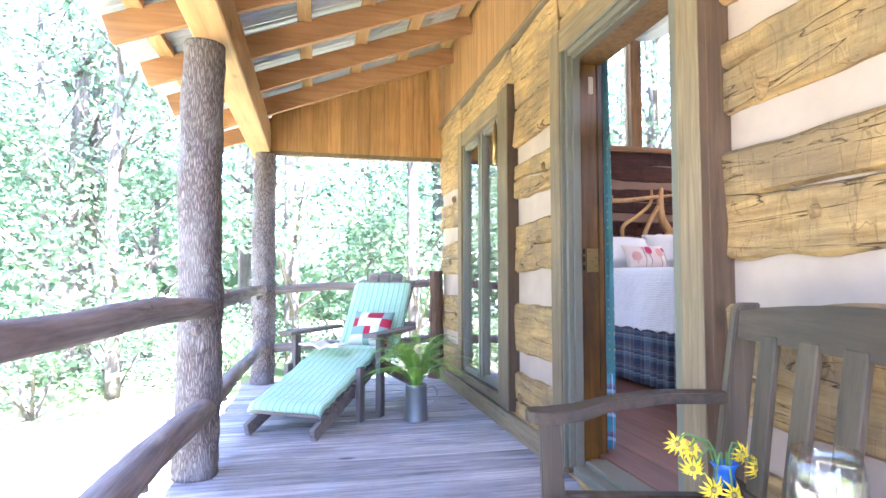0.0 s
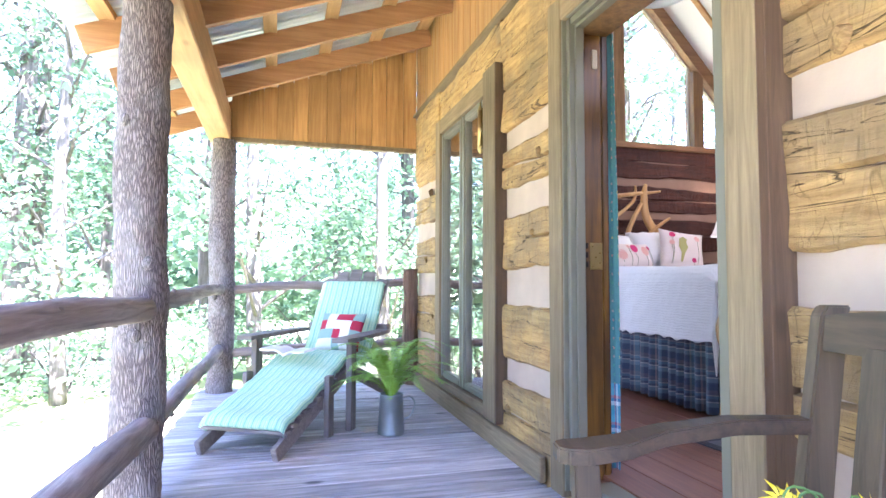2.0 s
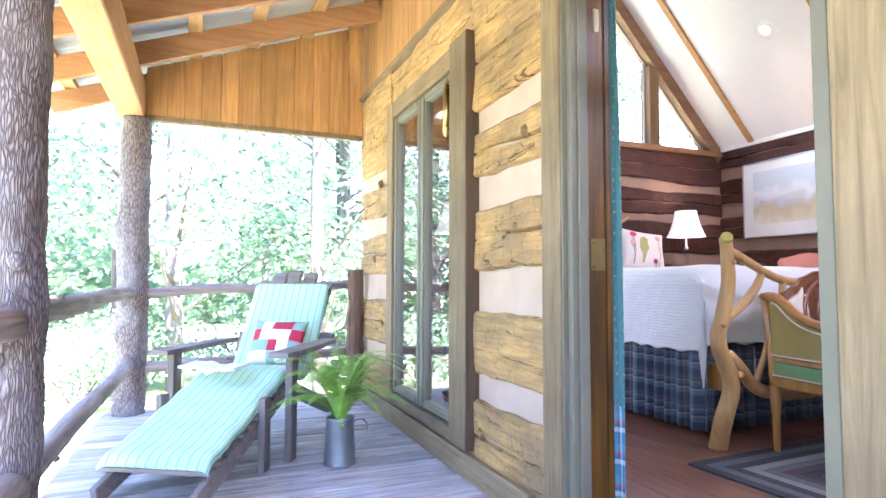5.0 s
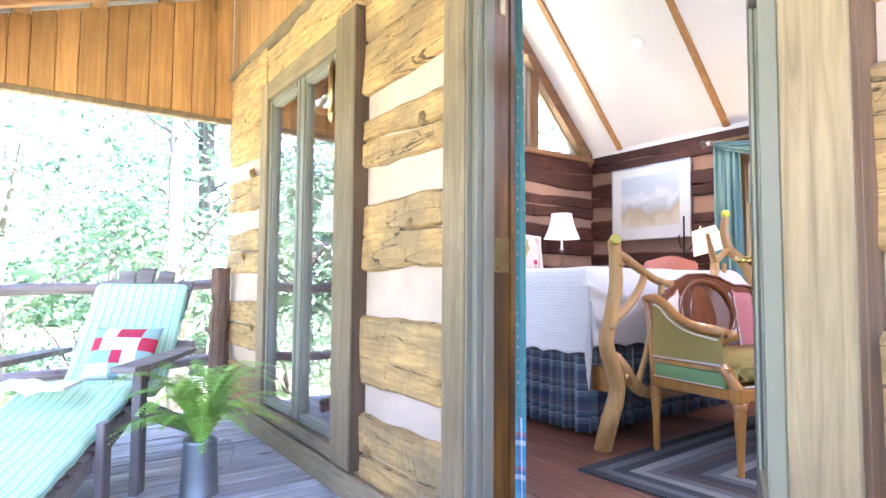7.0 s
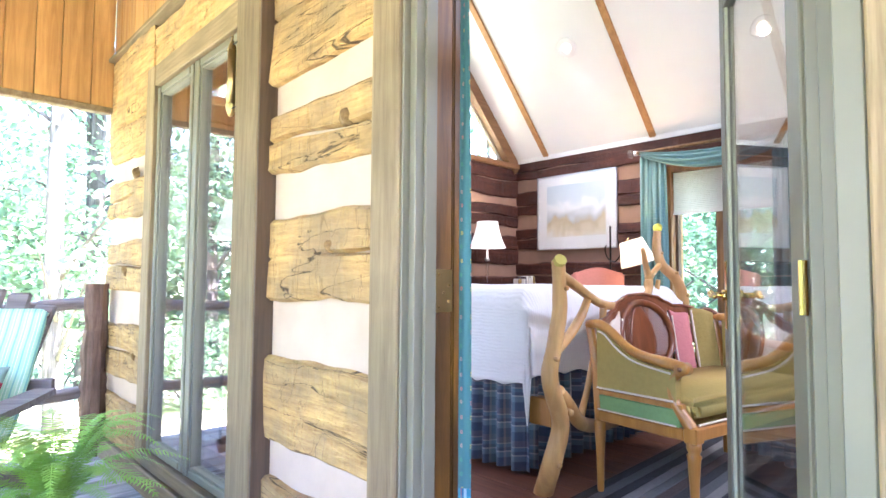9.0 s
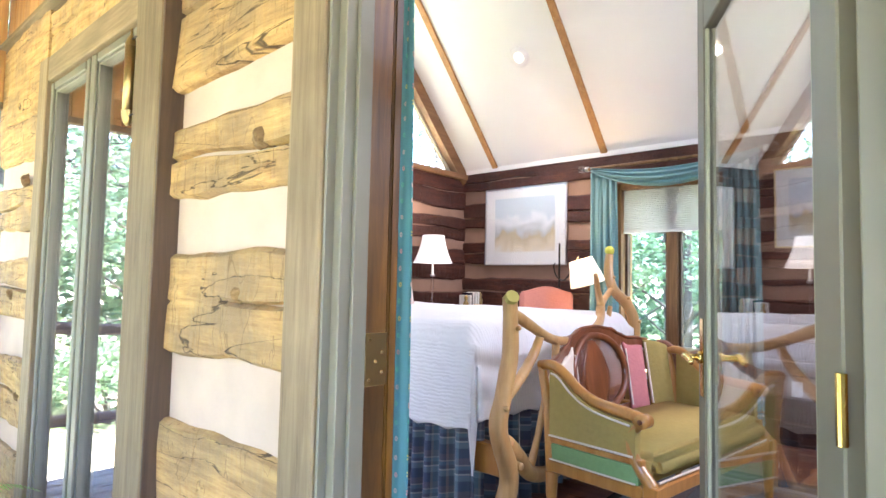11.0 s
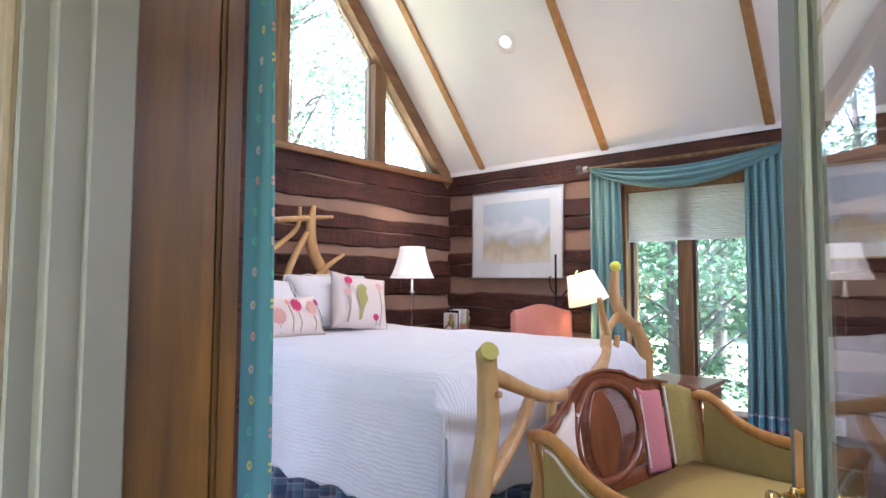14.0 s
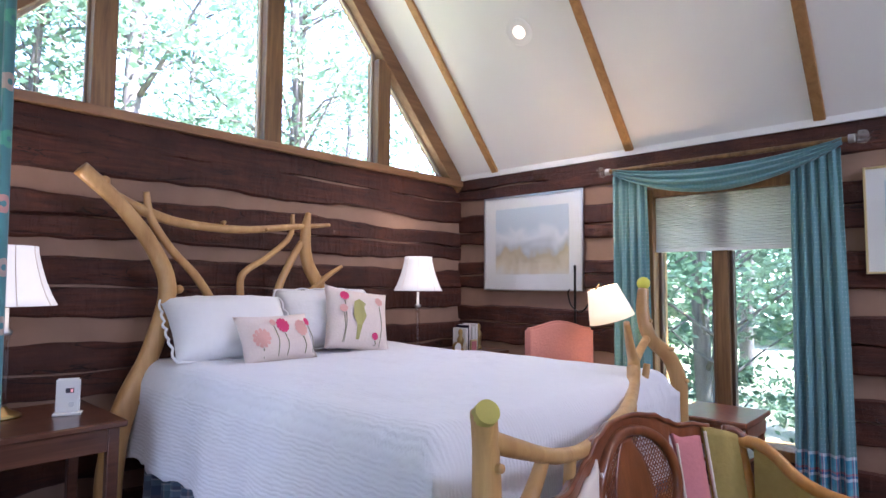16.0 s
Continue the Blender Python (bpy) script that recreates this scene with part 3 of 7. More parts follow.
x = -0.42
while x < WX - 0.01:
    x2 = min(x + random.uniform(0.115, 0.165), WX)
    b = box((x + 0.002, END - 0.025, 2.205), (x2 - 0.002, END, 3.0), 0.003)
    for v in b.verts:
        if v.co.z > 2.6:
            v.co.z = under(v.co.x) + 0.16
    part("board", b, M_BOARD, hang)
    x = x2
b = box((-0.42, END + 0.001, 2.206), (WX, END + 0.012, 3.0), 0)
for v in b.verts:
    if v.co.z > 2.6:
        v.co.z = under(v.co.x) + 0.15
part("backing", b, M_BOARD, hang)
part("bottom_rail", box((-0.42, END - 0.03, 2.165), (WX, END + 0.04, 2.205), 0.004), M_TRIMY, hang, "pale edge board under the boards")

# porch roof
proof = thing("porch_roof", "open rafters under ribbed metal roofing", kind="structure")
part("beam", box((-0.60, -1.6, 2.17), (-0.42, END + 0.35, 2.43), 0.008), M_RAFTY, proof, "heavy pale carrying beam on the posts")
RAFT_Y = [5.08 - 0.66 * i for i in range(11)] + [5.72]
for y in RAFT_Y:
    part("rafter", beam((-1.05, y, under(-1.05) + 0.075), (WX, y, under(WX) + 0.075), 0.045, 0.15), M_RAFT, proof)
for x in (-0.92, -0.52, -0.08, 0.34, 0.76, 1.17):
    part("purlin", box((x - 0.045, -1.75, under(x) + 0.150), (x + 0.045, 5.85, under(x) + 0.190), 0.003), M_RAFTY, proof)


def metal_roof():
    b = bmesh.new()
    n = 480
    rows = []
    for i in range(n + 1):
        y = -1.8 + 7.7 * i / n
        dz = 0.009 * math.sin(2 * math.pi * y / 0.076)
        rows.append([b.verts.new((x, y, under(x) + 0.203 + dz + e)) for e in (0, 0.002) for x in (-1.14, 2.15)])
    for r0, r1 in zip(rows, rows[1:]):
        b.faces.new((r0[0], r0[1], r1[1], r1[0]))
        b.faces.new((r0[2], r1[2], r1[3], r0[3]))
    return b


part("roofing", metal_roof(), M_METAL, proof, "galvanised corrugated sheets")

# ---- posts and rails ----
def log_post(x, y, z0, z1, r, seed, name="porch_post", label="rough round tree-trunk post on the deck edge"):
    t = thing(name, label, "porch post", loc=(x, y, z0), group="porch posts")
    b = tube([(0, 0, 0), (0.008, 0.006, (z1 - z0) * 0.3), (-0.006, 0, (z1 - z0) * 0.65), (0, 0, z1 - z0)], [r * 1.04, r, r * 0.98, r * 0.95], 28, rough=0.10, seed=seed, steps=26)
    part("trunk", b, M_POST, t, smooth=True)
    random.seed(seed)
    for k in range(6):
        a, z = random.uniform(0, 6.28), random.uniform(0.3, z1 - z0 - 0.2)
        part("knot", ball((r * 0.86 * math.cos(a), r * 0.86 * math.sin(a), z), 0.026, None, (1, 1, 1.3), 2), M_POST, t, smooth=True)
    return t


log_post(-0.562, 3.00, 0, 2.17, 0.105, 1)
log_post(-0.47, 5.60, 0, 2.17, 0.105, 2)
log_post(-0.53, 0.20, 0, 2.17, 0.105, 3)


def pole(a, c, r, mat, seed, label, r2=None):
    t = thing("railing_pole", label, "railing", loc=a, group="railing poles")
    a, c = Vector(a), Vector(c)
    mid = [(c - a) * s + Vector((0, 0, 0.012 * math.sin(s * 9 + seed))) for s in (0, 0.33, 0.66, 1)]
    part("pole", tube(mid, [r, r * 1.03, (r2 or r) * 0.95, r2 or r], 18, rough=0.07, seed=seed, steps=12), mat, t, smooth=True)
    for k in range(4):
        s = (k + 0.6) / 4.3
        p = (c - a) * s
        ang = seed * 2 + k * 2.2
        d = (c - a).normalized()
        o = d.orthogonal().normalized()
        o = Matrix.Rotation(ang, 3, d) @ o
        part("knot", tube([p + o * r * 0.6, p + o * (r + 0.014)], [0.016, 0.012], 8), mat, t, smooth=True)


pole((-0.55, 0.30, 0.875), (-0.53, 2.93, 0.835), 0.038, M_RAIL, 1, "smooth peeled log top rail between porch posts", 0.052)
pole((-0.525, 0.30, 0.425), (-0.515, 2.93, 0.345), 0.060, M_RAIL, 2, "smooth peeled log lower rail between porch posts")
pole((-0.525, 3.10, 0.85), (-0.475, 5.50, 0.88), 0.045, M_RAIL, 3, "peeled log top rail to the corner post")
pole((-0.525, 3.10, 0.32), (-0.475, 5.50, 0.36), 0.045, M_RAIL, 4, "peeled log lower rail to the corner post")
pole((-0.37, 5.60, 0.88), (1.14, 5.60, 0.93), 0.038, M_RAILX, 5, "peeled log top rail across the porch end")
pole((-0.37, 5.60, 0.33), (1.14, 5.60, 0.38), 0.038, M_RAILX, 6, "peeled log lower rail across the porch end")
pole((-0.53, -1.6, 0.86), (-0.53, 0.10, 0.86), 0.055, M_RAIL, 7, "smooth peeled log top rail between porch posts")
pole((-0.53, -1.6, 0.36), (-0.53, 0.10, 0.36), 0.05, M_RAIL, 8, "smooth peeled log lower rail between porch posts")
gp = thing("end_post", "split dark rough timber post against the cabin corner", "porch post", loc=(1.185, 5.56, 0))
part("timber", tube([(0, 0, 0), (0.005, 0, 0.5), (0, 0, 1.06)], [0.075, 0.068, 0.07], 9, rough=0.3, seed=5, steps=14), M_GATE, gp)

# ---- window in the porch wall ----
win1 = thing("window_1", "tall two-leaf window in a grey-green frame with pine trim", kind="structure")
part("trim", box((WX - 0.028, 4.665, 0.14), (WX + 0.02, 4.785, 2.235), 0.004), M_TRIM, win1)
part("trim", box((WX - 0.046, 3.402, 0.14), (WX + 0.02, 3.60, 2.235), 0.004), M_TRIM, win1)
part("trim", box((WX - 0.024, 3.60, 2.12), (WX + 0.02, 4.665, 2.235), 0.004), M_TRIMY, win1)
part("window_sill", box((WX - 0.034, 3.60, 0.14), (WX + 0.02, 4.665, 0.205), 0.004), M_TRIMY, win1)


def casement(y0, y1, z0, z1, x, parent, w=0.05):
    for a, c, e, f in ((y0, y0 + w, z0, z1), (y1 - w, y1, z0, z1), (y0 + w, y1 - w, z0, z0 + w), (y0 + w, y1 - w, z1 - w, z1)):
        b = box((x, a, e), (x + 0.05, c, f), 0.003)
        box((x - 0.012, a + 0.008, e + 0.008), (x, c - 0.008, f - 0.008), 0.003, b)
        part("window_frame", b, M_FRAME, parent)
    g = part("pane", box((x + 0.02, y0 + w - 0.002, z0 + w - 0.002), (x + 0.026, y1 - w + 0.002, z1 - w + 0.002), 0), M_WINGLASS, parent)
    g.visible_shadow = False


casement(3.605, 4.125, 0.21, 2.115, WX + 0.0, win1)
casement(4.145, 4.66, 0.21, 2.115, WX + 0.0, win1)
part("mullion", box((WX - 0.008, 4.1255, 0.21), (WX + 0.06, 4.1445, 2.115), 0.002), M_FRAME, win1)
part("jamb_lining", box((WX + 0.06, 3.57, 0.2), (WIN, 3.598, 2.14), 0), M_WFRAME, win1)
part("jamb_lining", box((WX + 0.06, 4.665, 0.2), (WIN, 4.69, 2.14), 0), M_WFRAME, win1)

# ---- door opening and door ----
door = thing("door_1", "glazed sage-painted exterior door standing open into the bedroom", kind="structure", loc=(1.425, 1.690, FLOOR))
dframe = thing("door_frame", "grey-green stepped door frame with pine trim boards", kind="structure")
part("trim", box((1.192, 2.565, 0.03), (1.262, 2.680, 2.225), 0.004), M_TRIM, dframe)
part("trim", box((1.164, 1.450, 0.03), (1.192, 1.5665, 2.225), 0.004), M_TRIM, dframe)
part("trim", box((1.194, 1.567, 2.115), (1.262, 2.5645, 2.225), 0.004), M_TRIMY, dframe)
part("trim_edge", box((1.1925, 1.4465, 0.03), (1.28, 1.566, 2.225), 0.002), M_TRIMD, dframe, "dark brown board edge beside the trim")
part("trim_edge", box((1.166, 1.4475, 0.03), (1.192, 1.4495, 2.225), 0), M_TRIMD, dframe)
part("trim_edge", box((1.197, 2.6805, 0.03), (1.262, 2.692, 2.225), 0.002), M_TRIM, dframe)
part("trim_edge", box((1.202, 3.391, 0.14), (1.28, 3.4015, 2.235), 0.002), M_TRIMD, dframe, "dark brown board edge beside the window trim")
for x0, x1, y0, y1 in ((1.200, 1.262, 2.5570, 2.5645), (1.221, 1.288, 2.5310, 2.5568), (1.248, 1.288, 2.5200, 2.5308)):
    part("frame_step", box((x0, y0, 0.06), (x1, y1, 2.114), 0.002), M_FRAME, dframe)
for x0, x1, y1 in ((1.169, 1.2495, 1.604), (1.250, 1.3245, 1.640), (1.325, 1.389, 1.676)):
    part("frame_step", box((x0, 1.568, 0.06), (x1, y1, 2.114), 0.002), M_FRAME, dframe)
for x0, x1, z0 in ((1.200, 1.2205, 2.107), (1.221, 1.2475, 2.081), (1.248, 1.288, 2.070)):
    part("frame_step", box((x0, 1.68, z0), (x1, 2.5195, 2.1138), 0.002), M_FRAME, dframe)
part("jamb", box((1.2885, 2.587, 0.06), (1.409, 2.69, 2.10), 0.003), M_JAMB, dframe, "orange-brown inner jamb")
part("jamb", box((1.410, 2.583, 0.06), (1.439, 2.60, 2.10), 0.005, segs=2), M_JAMB, dframe, "rounded inner jamb moulding")
part("jamb", box((1.390, 1.60, 0.06), (1.439, 1.655, 2.10), 0.003), M_JAMB, dframe)
part("jamb", box((1.289, 1.68, 2.075), (1.439, 2.583, 2.125), 0.003), M_WFRAME, dframe)
strike = part("latch_plate", box((1.345, 2.5845, 1.005), (1.4085, 2.5868, 1.125), 0.001), M_BRASSD, dframe, "aged brass strike plate")
for dx, dz in ((0.012, 0.014), (0.050, 0.030), (0.050, 0.075), (0.030, 0.055), (0.012, 0.105)):
    part("screw", lathe([(0.0045, 0), (0.003, 0.0015), (0.001, 0.0018)], 8, at=(1.345 + dx, 1.005 + dz, 0)), M_BRASS, strike).rotation_euler = (radians(90), 0, 0)
for c in strike.children:
    c.location = (0, 2.5845, 0)
for z0 in (1.015, 1.058, 1.098):
    part("latch_hole", box((1.322, 2.584, z0), (1.337, 2.5868, z0 + 0.026), 0.001), M_BLACK, dframe, "dark latch socket in the jamb")
part("latch_plate", box((1.365, 2.583, 1.92), (1.392, 2.5868, 2.01), 0.004), M_PALE, dframe, "pale upper strike plate")
b = box((WX - 0.02, 1.605, 0.03), (WX + 0.044, 2.5185, 0.075), 0.004)
box((WX + 0.044, 1.68, 0.03), (WX + 0.155, 2.5185, 0.095), 0.004, b)
part("threshold", b, M_FRAME, dframe, "pale metal threshold")

# door leaf in its own space: x along the leaf, y its thickness
LEAF_W, LEAF_H = 0.862, 1.97
door.rotation_euler = (0, 0, radians(29.2))
S, SL, T = 0.088, 0.074, 0.019
part("stile", box((0, -T, 0.02), (S, T, LEAF_H), 0.003), M_FRAME, door)
part("stile", box((LEAF_W - SL, -T, 0.02), (LEAF_W, T, LEAF_H), 0.003), M_FRAME, door)
part("rail", box((S, -T, 0.02), (LEAF_W - SL, T, 0.24), 0.003), M_FRAME, door)
part("rail", box((S, -T, LEAF_H - 0.12), (LEAF_W - SL, T, LEAF_H), 0.003), M_FRAME, door)
g = part("pane", box((S - 0.003, -0.003, 0.237), (LEAF_W - SL + 0.003, 0.003, LEAF_H - 0.117), 0), M_DOORGLASS, door)
g.visible_shadow = False
for s in (-1, 1):
    for x0, x1 in ((S, S + 0.012), (LEAF_W - SL - 0.012, LEAF_W - SL)):
        part("glazing_bead", box((x0, s * 0.010 - 0.005, 0.24), (x1, s * 0.010 + 0.005, LEAF_H - 0.12), 0.002), M_PALEPAINT, door, "pale glazing bead")
    part("back_plate", box((LEAF_W - 0.062, s * 0.0205 - 0.0012, 0.85), (LEAF_W - 0.026, s * 0.0205 + 0.0012, 1.06), 0.001), M_BRASS, door, "bright brass back plate")
    b = tube([(LEAF_W - 0.044, s * 0.021, 0.955), (LEAF_W - 0.044, s * 0.032, 0.955)], 0.017, 16)
    tube([(LEAF_W - 0.044, s * 0.030, 0.955), (LEAF_W - 0.044, s * 0.062, 0.955)], 0.009, 12, b)
    tube([(LEAF_W - 0.040, s * 0.062, 0.955), (LEAF_W - 0.075, s * 0.068, 0.962), (LEAF_W - 0.105, s * 0.064, 0.955), (LEAF_W - 0.132, s * 0.065, 0.951)], [0.010, 0.010, 0.008, 0.007], 12, b)
    part("door_handle", b, M_BRASS, door, "brass lever handle", smooth=True)
part("lock_face", box((LEAF_W, -0.011, 0.868), (LEAF_W + 0.002, 0.011, 1.128), 0.0008), M_BRASS, door, "long polished brass lock face on the door's edge")
part("latch_bolt", box((LEAF_W + 0.002, -0.006, 0.985), (LEAF_W + 0.010, 0.006, 1.01), 0.002), M_BRASS, door)
for z in (0.2, 0.985, 1.8):
    part("hinge", tube([(-0.004, T + 0.004, z - 0.048), (-0.004, T + 0.004, z + 0.048)], 0.0075, 10), M_BRASS, door, "brass butt hinge")

# ---- bedroom shell ----
floor = thing("floor", "reddish-brown wide plank bedroom floor", kind="structure")
part("subfloor", box((1.35, -0.9, -0.1), (5.7, 5.85, FLOOR - 0.02), 0), M_FLOOR, floor)

IL = [(FLOOR, 0.46, 0.5), (0.60, 0.86, 0.5), (0.98, 1.30, 0.55), (1.46, 1.68, 0.5), (1.83, 2.10, 0.45), (2.24, EAVE, 0.4)]
W2 = (2.925, 3.79)   # far window, y range
W2Z = (0.50, 2.10)
wall_e = thing("wall_east", "dark red-brown stained log wall with tan chinking", kind="structure")
for si, (a, c) in enumerate(((-0.9, W2[0] - 0.10), (W2[1] + 0.10, GY + 0.02))):
    part("chinking", box((FX + 0.02, a, 0.0), (FX + 0.22, c, EAVE + 0.05), 0), M_DCHINK, wall_e)
    for li, (z0, z1, cr) in enumerate(IL[:-1]):
        part("log", log_piece(a, c, z0, z1, FX, 0.10, 20 + li * 2.3 + si, cr, wave=0.02), M_DLOG, wall_e)
part("log", log_piece(-0.9, GY + 0.02, 2.24, EAVE + 0.01, FX, 0.20, 31.7, 0.4, wave=0.012), M_DLOG, wall_e)
part("chinking", box((FX + 0.02, W2[0] - 0.1, 0.0), (FX + 0.22, W2[1] + 0.1, W2Z[0] - 0.06), 0), M_DCHINK, wall_e)
part("log", log_piece(W2[0] - 0.1, W2[1] + 0.1, FLOOR, 0.44, FX, 0.10, 33, 0.4), M_DLOG, wall_e)
part("chinking", box((FX + 0.02, W2[0] - 0.1, W2Z[1] + 0.06), (FX + 0.22, W2[1] + 0.1, 2.3), 0), M_DCHINK, wall_e)

GL = [(FLOOR, 0.34, 0.5), (0.44, 0.74, 0.5), (0.86, 1.15, 0.5), (1.29, 1.61, 0.5), (1.70, 1.955, 0.5), (2.055, 2.375, 0.55)]
wall_n = thing("wall_north", "dark stained log gable wall with tan chinking", kind="structure")
part("chinking", box((1.35, GY + 0.022, 0.0), (FX + 0.2, GY + 0.2, 2.37), 0), M_DCHINK, wall_n)
for li, (z0, z1, cr) in enumerate(GL):
    part("log", log_piece(WIN - 0.02, FX + 0.01, z0, z1, GY, 0.10, 50 + li * 1.7, cr, along="x", wave=0.02), M_DLOG, wall_n)
wall_s = thing("wall_south", "dark log end wall of the bedroom", kind="structure")
b = bmesh.new()
vs = [(WX + 0.1, 0.0), (FX + 0.22, 0.0), (FX + 0.22, EAVE), (3.45, 4.60), (WX + 0.1, EAVE - 0.2)]
f0 = [b.verts.new((x, -0.9, z)) for x, z in vs]
f1 = [b.verts.new((x, -1.05, z)) for x, z in vs]
b.faces.new(f0), b.faces.new(f1[::-1])
for i in range(5):
    b.faces.new((f0[i], f1[i], f1[(i + 1) % 5], f0[(i + 1) % 5]))
part("logs", b, M_DLOG, wall_s)

# gable window
gw = thing("window_2", "wide gable window of four panes in brown timber framing", kind="structure")
part("window_sill", box((WIN, GY - 0.035, 2.375), (FX, GY + 0.2, 2.43), 0.004), M_WSILL, gw, "long brown sill timber")
RIDGE_X, PITCH = 3.45, 1.08
RIDGE_Z = EAVE + 1.95 * PITCH


def roofline(x):
    return RIDGE_Z - PITCH * abs(x - RIDGE_X)


for x0, x1 in ((2.36, 2.48), (3.395, 3.525), (4.39, 4.52)):
    top = min(roofline(x0), roofline(x1)) - 0.12
    part("window_post", box((x0, GY - 0.005, 2.432), (x1, GY + 0.14, top), 0.005), M_WFRAME, gw)
for s in (-1, 1):
    a, c = RIDGE_X + s * 1.95, RIDGE_X
    b = beam((a, GY + 0.06, EAVE - 0.10), (c, GY + 0.06, RIDGE_Z - 0.10), 0.15, 0.13, 0.004)
    part("rake_board", b, M_WSILL, gw)


def gable_pane(xa, xb, name="pane"):
    """A pane between two posts, under the roof's slope, with thin pale stops round it."""
    lift = 0.20
    pts = [(xa, 2.432), (xb, 2.432)]
    hb_, ha_ = roofline(xb) - lift, roofline(xa) - lift
    if hb_ > 2.45:
        pts.append((xb, hb_))
    elif xb > RIDGE_X:
        pts[1] = (RIDGE_X + 1.95 + (0.028 - lift) / PITCH, 2.432)
    if ha_ > 2.45:
        pts.append((xa, ha_))
    elif xa < RIDGE_X:
        pts[0] = (RIDGE_X - 1.95 - (0.028 - lift) / PITCH, 2.432)
    b = bmesh.new()
    f0 = [b.verts.new((x, GY + 0.095, z)) for x, z in pts]
    f1 = [b.verts.new((x, GY + 0.101, z)) for x, z in pts]
    b.faces.new(f0), b.faces.new(f1[::-1])
    for i in range(len(pts)):
        b.faces.new((f0[i], f1[i], f1[(i + 1) % len(pts)], f0[(i + 1) % len(pts)]))
    g_ = part(name, b, M_GLASS, gw)
    g_.visible_shadow = False
    for (xa_, za), (xb_, zb) in zip(pts, pts[1:] + pts[:1]):
        part("window_frame", beam((xa_, GY + 0.085, za), (xb_, GY + 0.085, zb), 0.028, 0.028, 0.002, up=(0, 1, 0)), M_PALE, gw)


gable_pane(1.70, 2.36)
gable_pane(2.48, 3.395)
gable_pane(3.525, 4.39)
gable_pane(4.52, 5.25)

# ceiling and roof
ceiling = thing("ceiling", "steep white-painted ceiling on pine rafters", kind="structure")
for s in (-1, 1):
    part("ceiling_slope", beam((RIDGE_X + s * (2.30 if s > 0 else 2.02), 2.4, EAVE - (0.35 if s > 0 else 0.07) * PITCH + 0.07 * 1.472), (RIDGE_X, 2.4, RIDGE_Z + 0.07 * 1.472), 6.84, 0.14, 0, up=(0, 0, 1)), M_CEIL, ceiling)
    for y in (5.185, 3.955, 2.775, 1.60, 0.40):
        part("rafter", beam((RIDGE_X + s * 1.95, y, EAVE + 0.022), (RIDGE_X, y, RIDGE_Z + 0.022), 0.062, 0.08, 0.004), M_CRAFT, ceiling)
    part("cornice", box((FX - 0.015 if s > 0 else WIN, -0.9, EAVE - 0.03), (FX if s > 0 else WIN + 0.015, GY, EAVE + 0.02), 0.002), M_CEIL, ceiling)
roof = thing("roof", "steep metal cabin roof with overhanging gable", kind="structure")
for s in (-1, 1):
    part("roof_slope", beam((RIDGE_X + s * (2.30 if s > 0 else 1.90), 2.4, EAVE - (0.35 if s > 0 else -0.05) * PITCH + 0.19 * 1.472), (RIDGE_X, 2.4, RIDGE_Z + 0.19 * 1.472), 7.1, 0.08, 0), M_METAL, roof)

# far window
win3 = thing("window_3", "two-leaf brown timber window looking on woods", kind="structure")
for a, c, e, f in ((W2[0] - 0.10, W2[0], W2Z[0] - 0.06, W2Z[1] + 0.06), (W2[1], W2[1] + 0.10, W2Z[0] - 0.06, W2Z[1] + 0.06), (W2[0], W2[1], W2Z[0] - 0.06, W2Z[0]), (W2[0], W2[1], W2Z[1], W2Z[1] + 0.06)):
    part("window_frame", box((FX - 0.02, a, e), (FX + 0.22, c, f), 0.004), M_WFRAME, win3)
part("mullion", box((FX + 0.04, 3.32, W2Z[0]), (FX + 0.16, 3.41, W2Z[1]), 0.004), M_WFRAME, win3)
for a, c in ((W2[0], 3.32), (3.41, W2[1])):
    g = part("pane", box((FX + 0.10, a, W2Z[0]), (FX + 0.106, c, W2Z[1]), 0), M_DIMMED, win3)
    g.visible_shadow = False
    for e in (a, c - 0.02):
        part("window_frame", box((FX + 0.07, e, W2Z[0]), (FX + 0.13, e + 0.02, W2Z[1]), 0.002), M_TRIMD, win3)

# ---- cloth and furniture materials ----
GREEN = (0.30, 0.62, 0.48)
M_LOUNGECLOTH = stripes("mint_stripe_cloth", 0, 0.048, [(0.0, (0.37, 0.56, 0.37)), (0.28, (0.60, 0.68, 0.52)), (0.34, (0.31, 0.51, 0.35)), (0.55, (0.70, 0.73, 0.62)), (0.60, (0.39, 0.58, 0.39)), (0.86, (0.19, 0.40, 0.33))])
M_PLAID = stripes("blue_plaid_cloth", 0, 0.26, [(0.0, (0.050, 0.070, 0.125)), (0.26, (0.13, 0.21, 0.27)), (0.40, (0.26, 0.26, 0.26)), (0.44, (0.055, 0.065, 0.11)), (0.66, (0.11, 0.13, 0.16)), (0.80, (0.30, 0.22, 0.21)), (0.84, (0.06, 0.08, 0.12))],
                  second=(1, 0.15, [(0.0, (0.045, 0.065, 0.11)), (0.30, (0.14, 0.20, 0.25)), (0.48, (0.42, 0.41, 0.40)), (0.53, (0.06, 0.075, 0.11)), (0.64, (0.10, 0.16, 0.22)), (0.76, (0.34, 0.31, 0.30)), (0.80, (0.12, 0.10, 0.12))]))
M_PINK = plain("pink_upholstery", (0.50, 0.20, 0.155), 0.9, var=0.12, scale=60, bump=0.3)
M_OLIVE = plain("olive_gold_upholstery", (0.36, 0.262, 0.070), 0.85, var=0.12, scale=50, bump=0.3)
M_SAGE = plain("sage_green_upholstery", (0.20, 0.33, 0.13), 0.85, var=0.12, scale=50, bump=0.3)
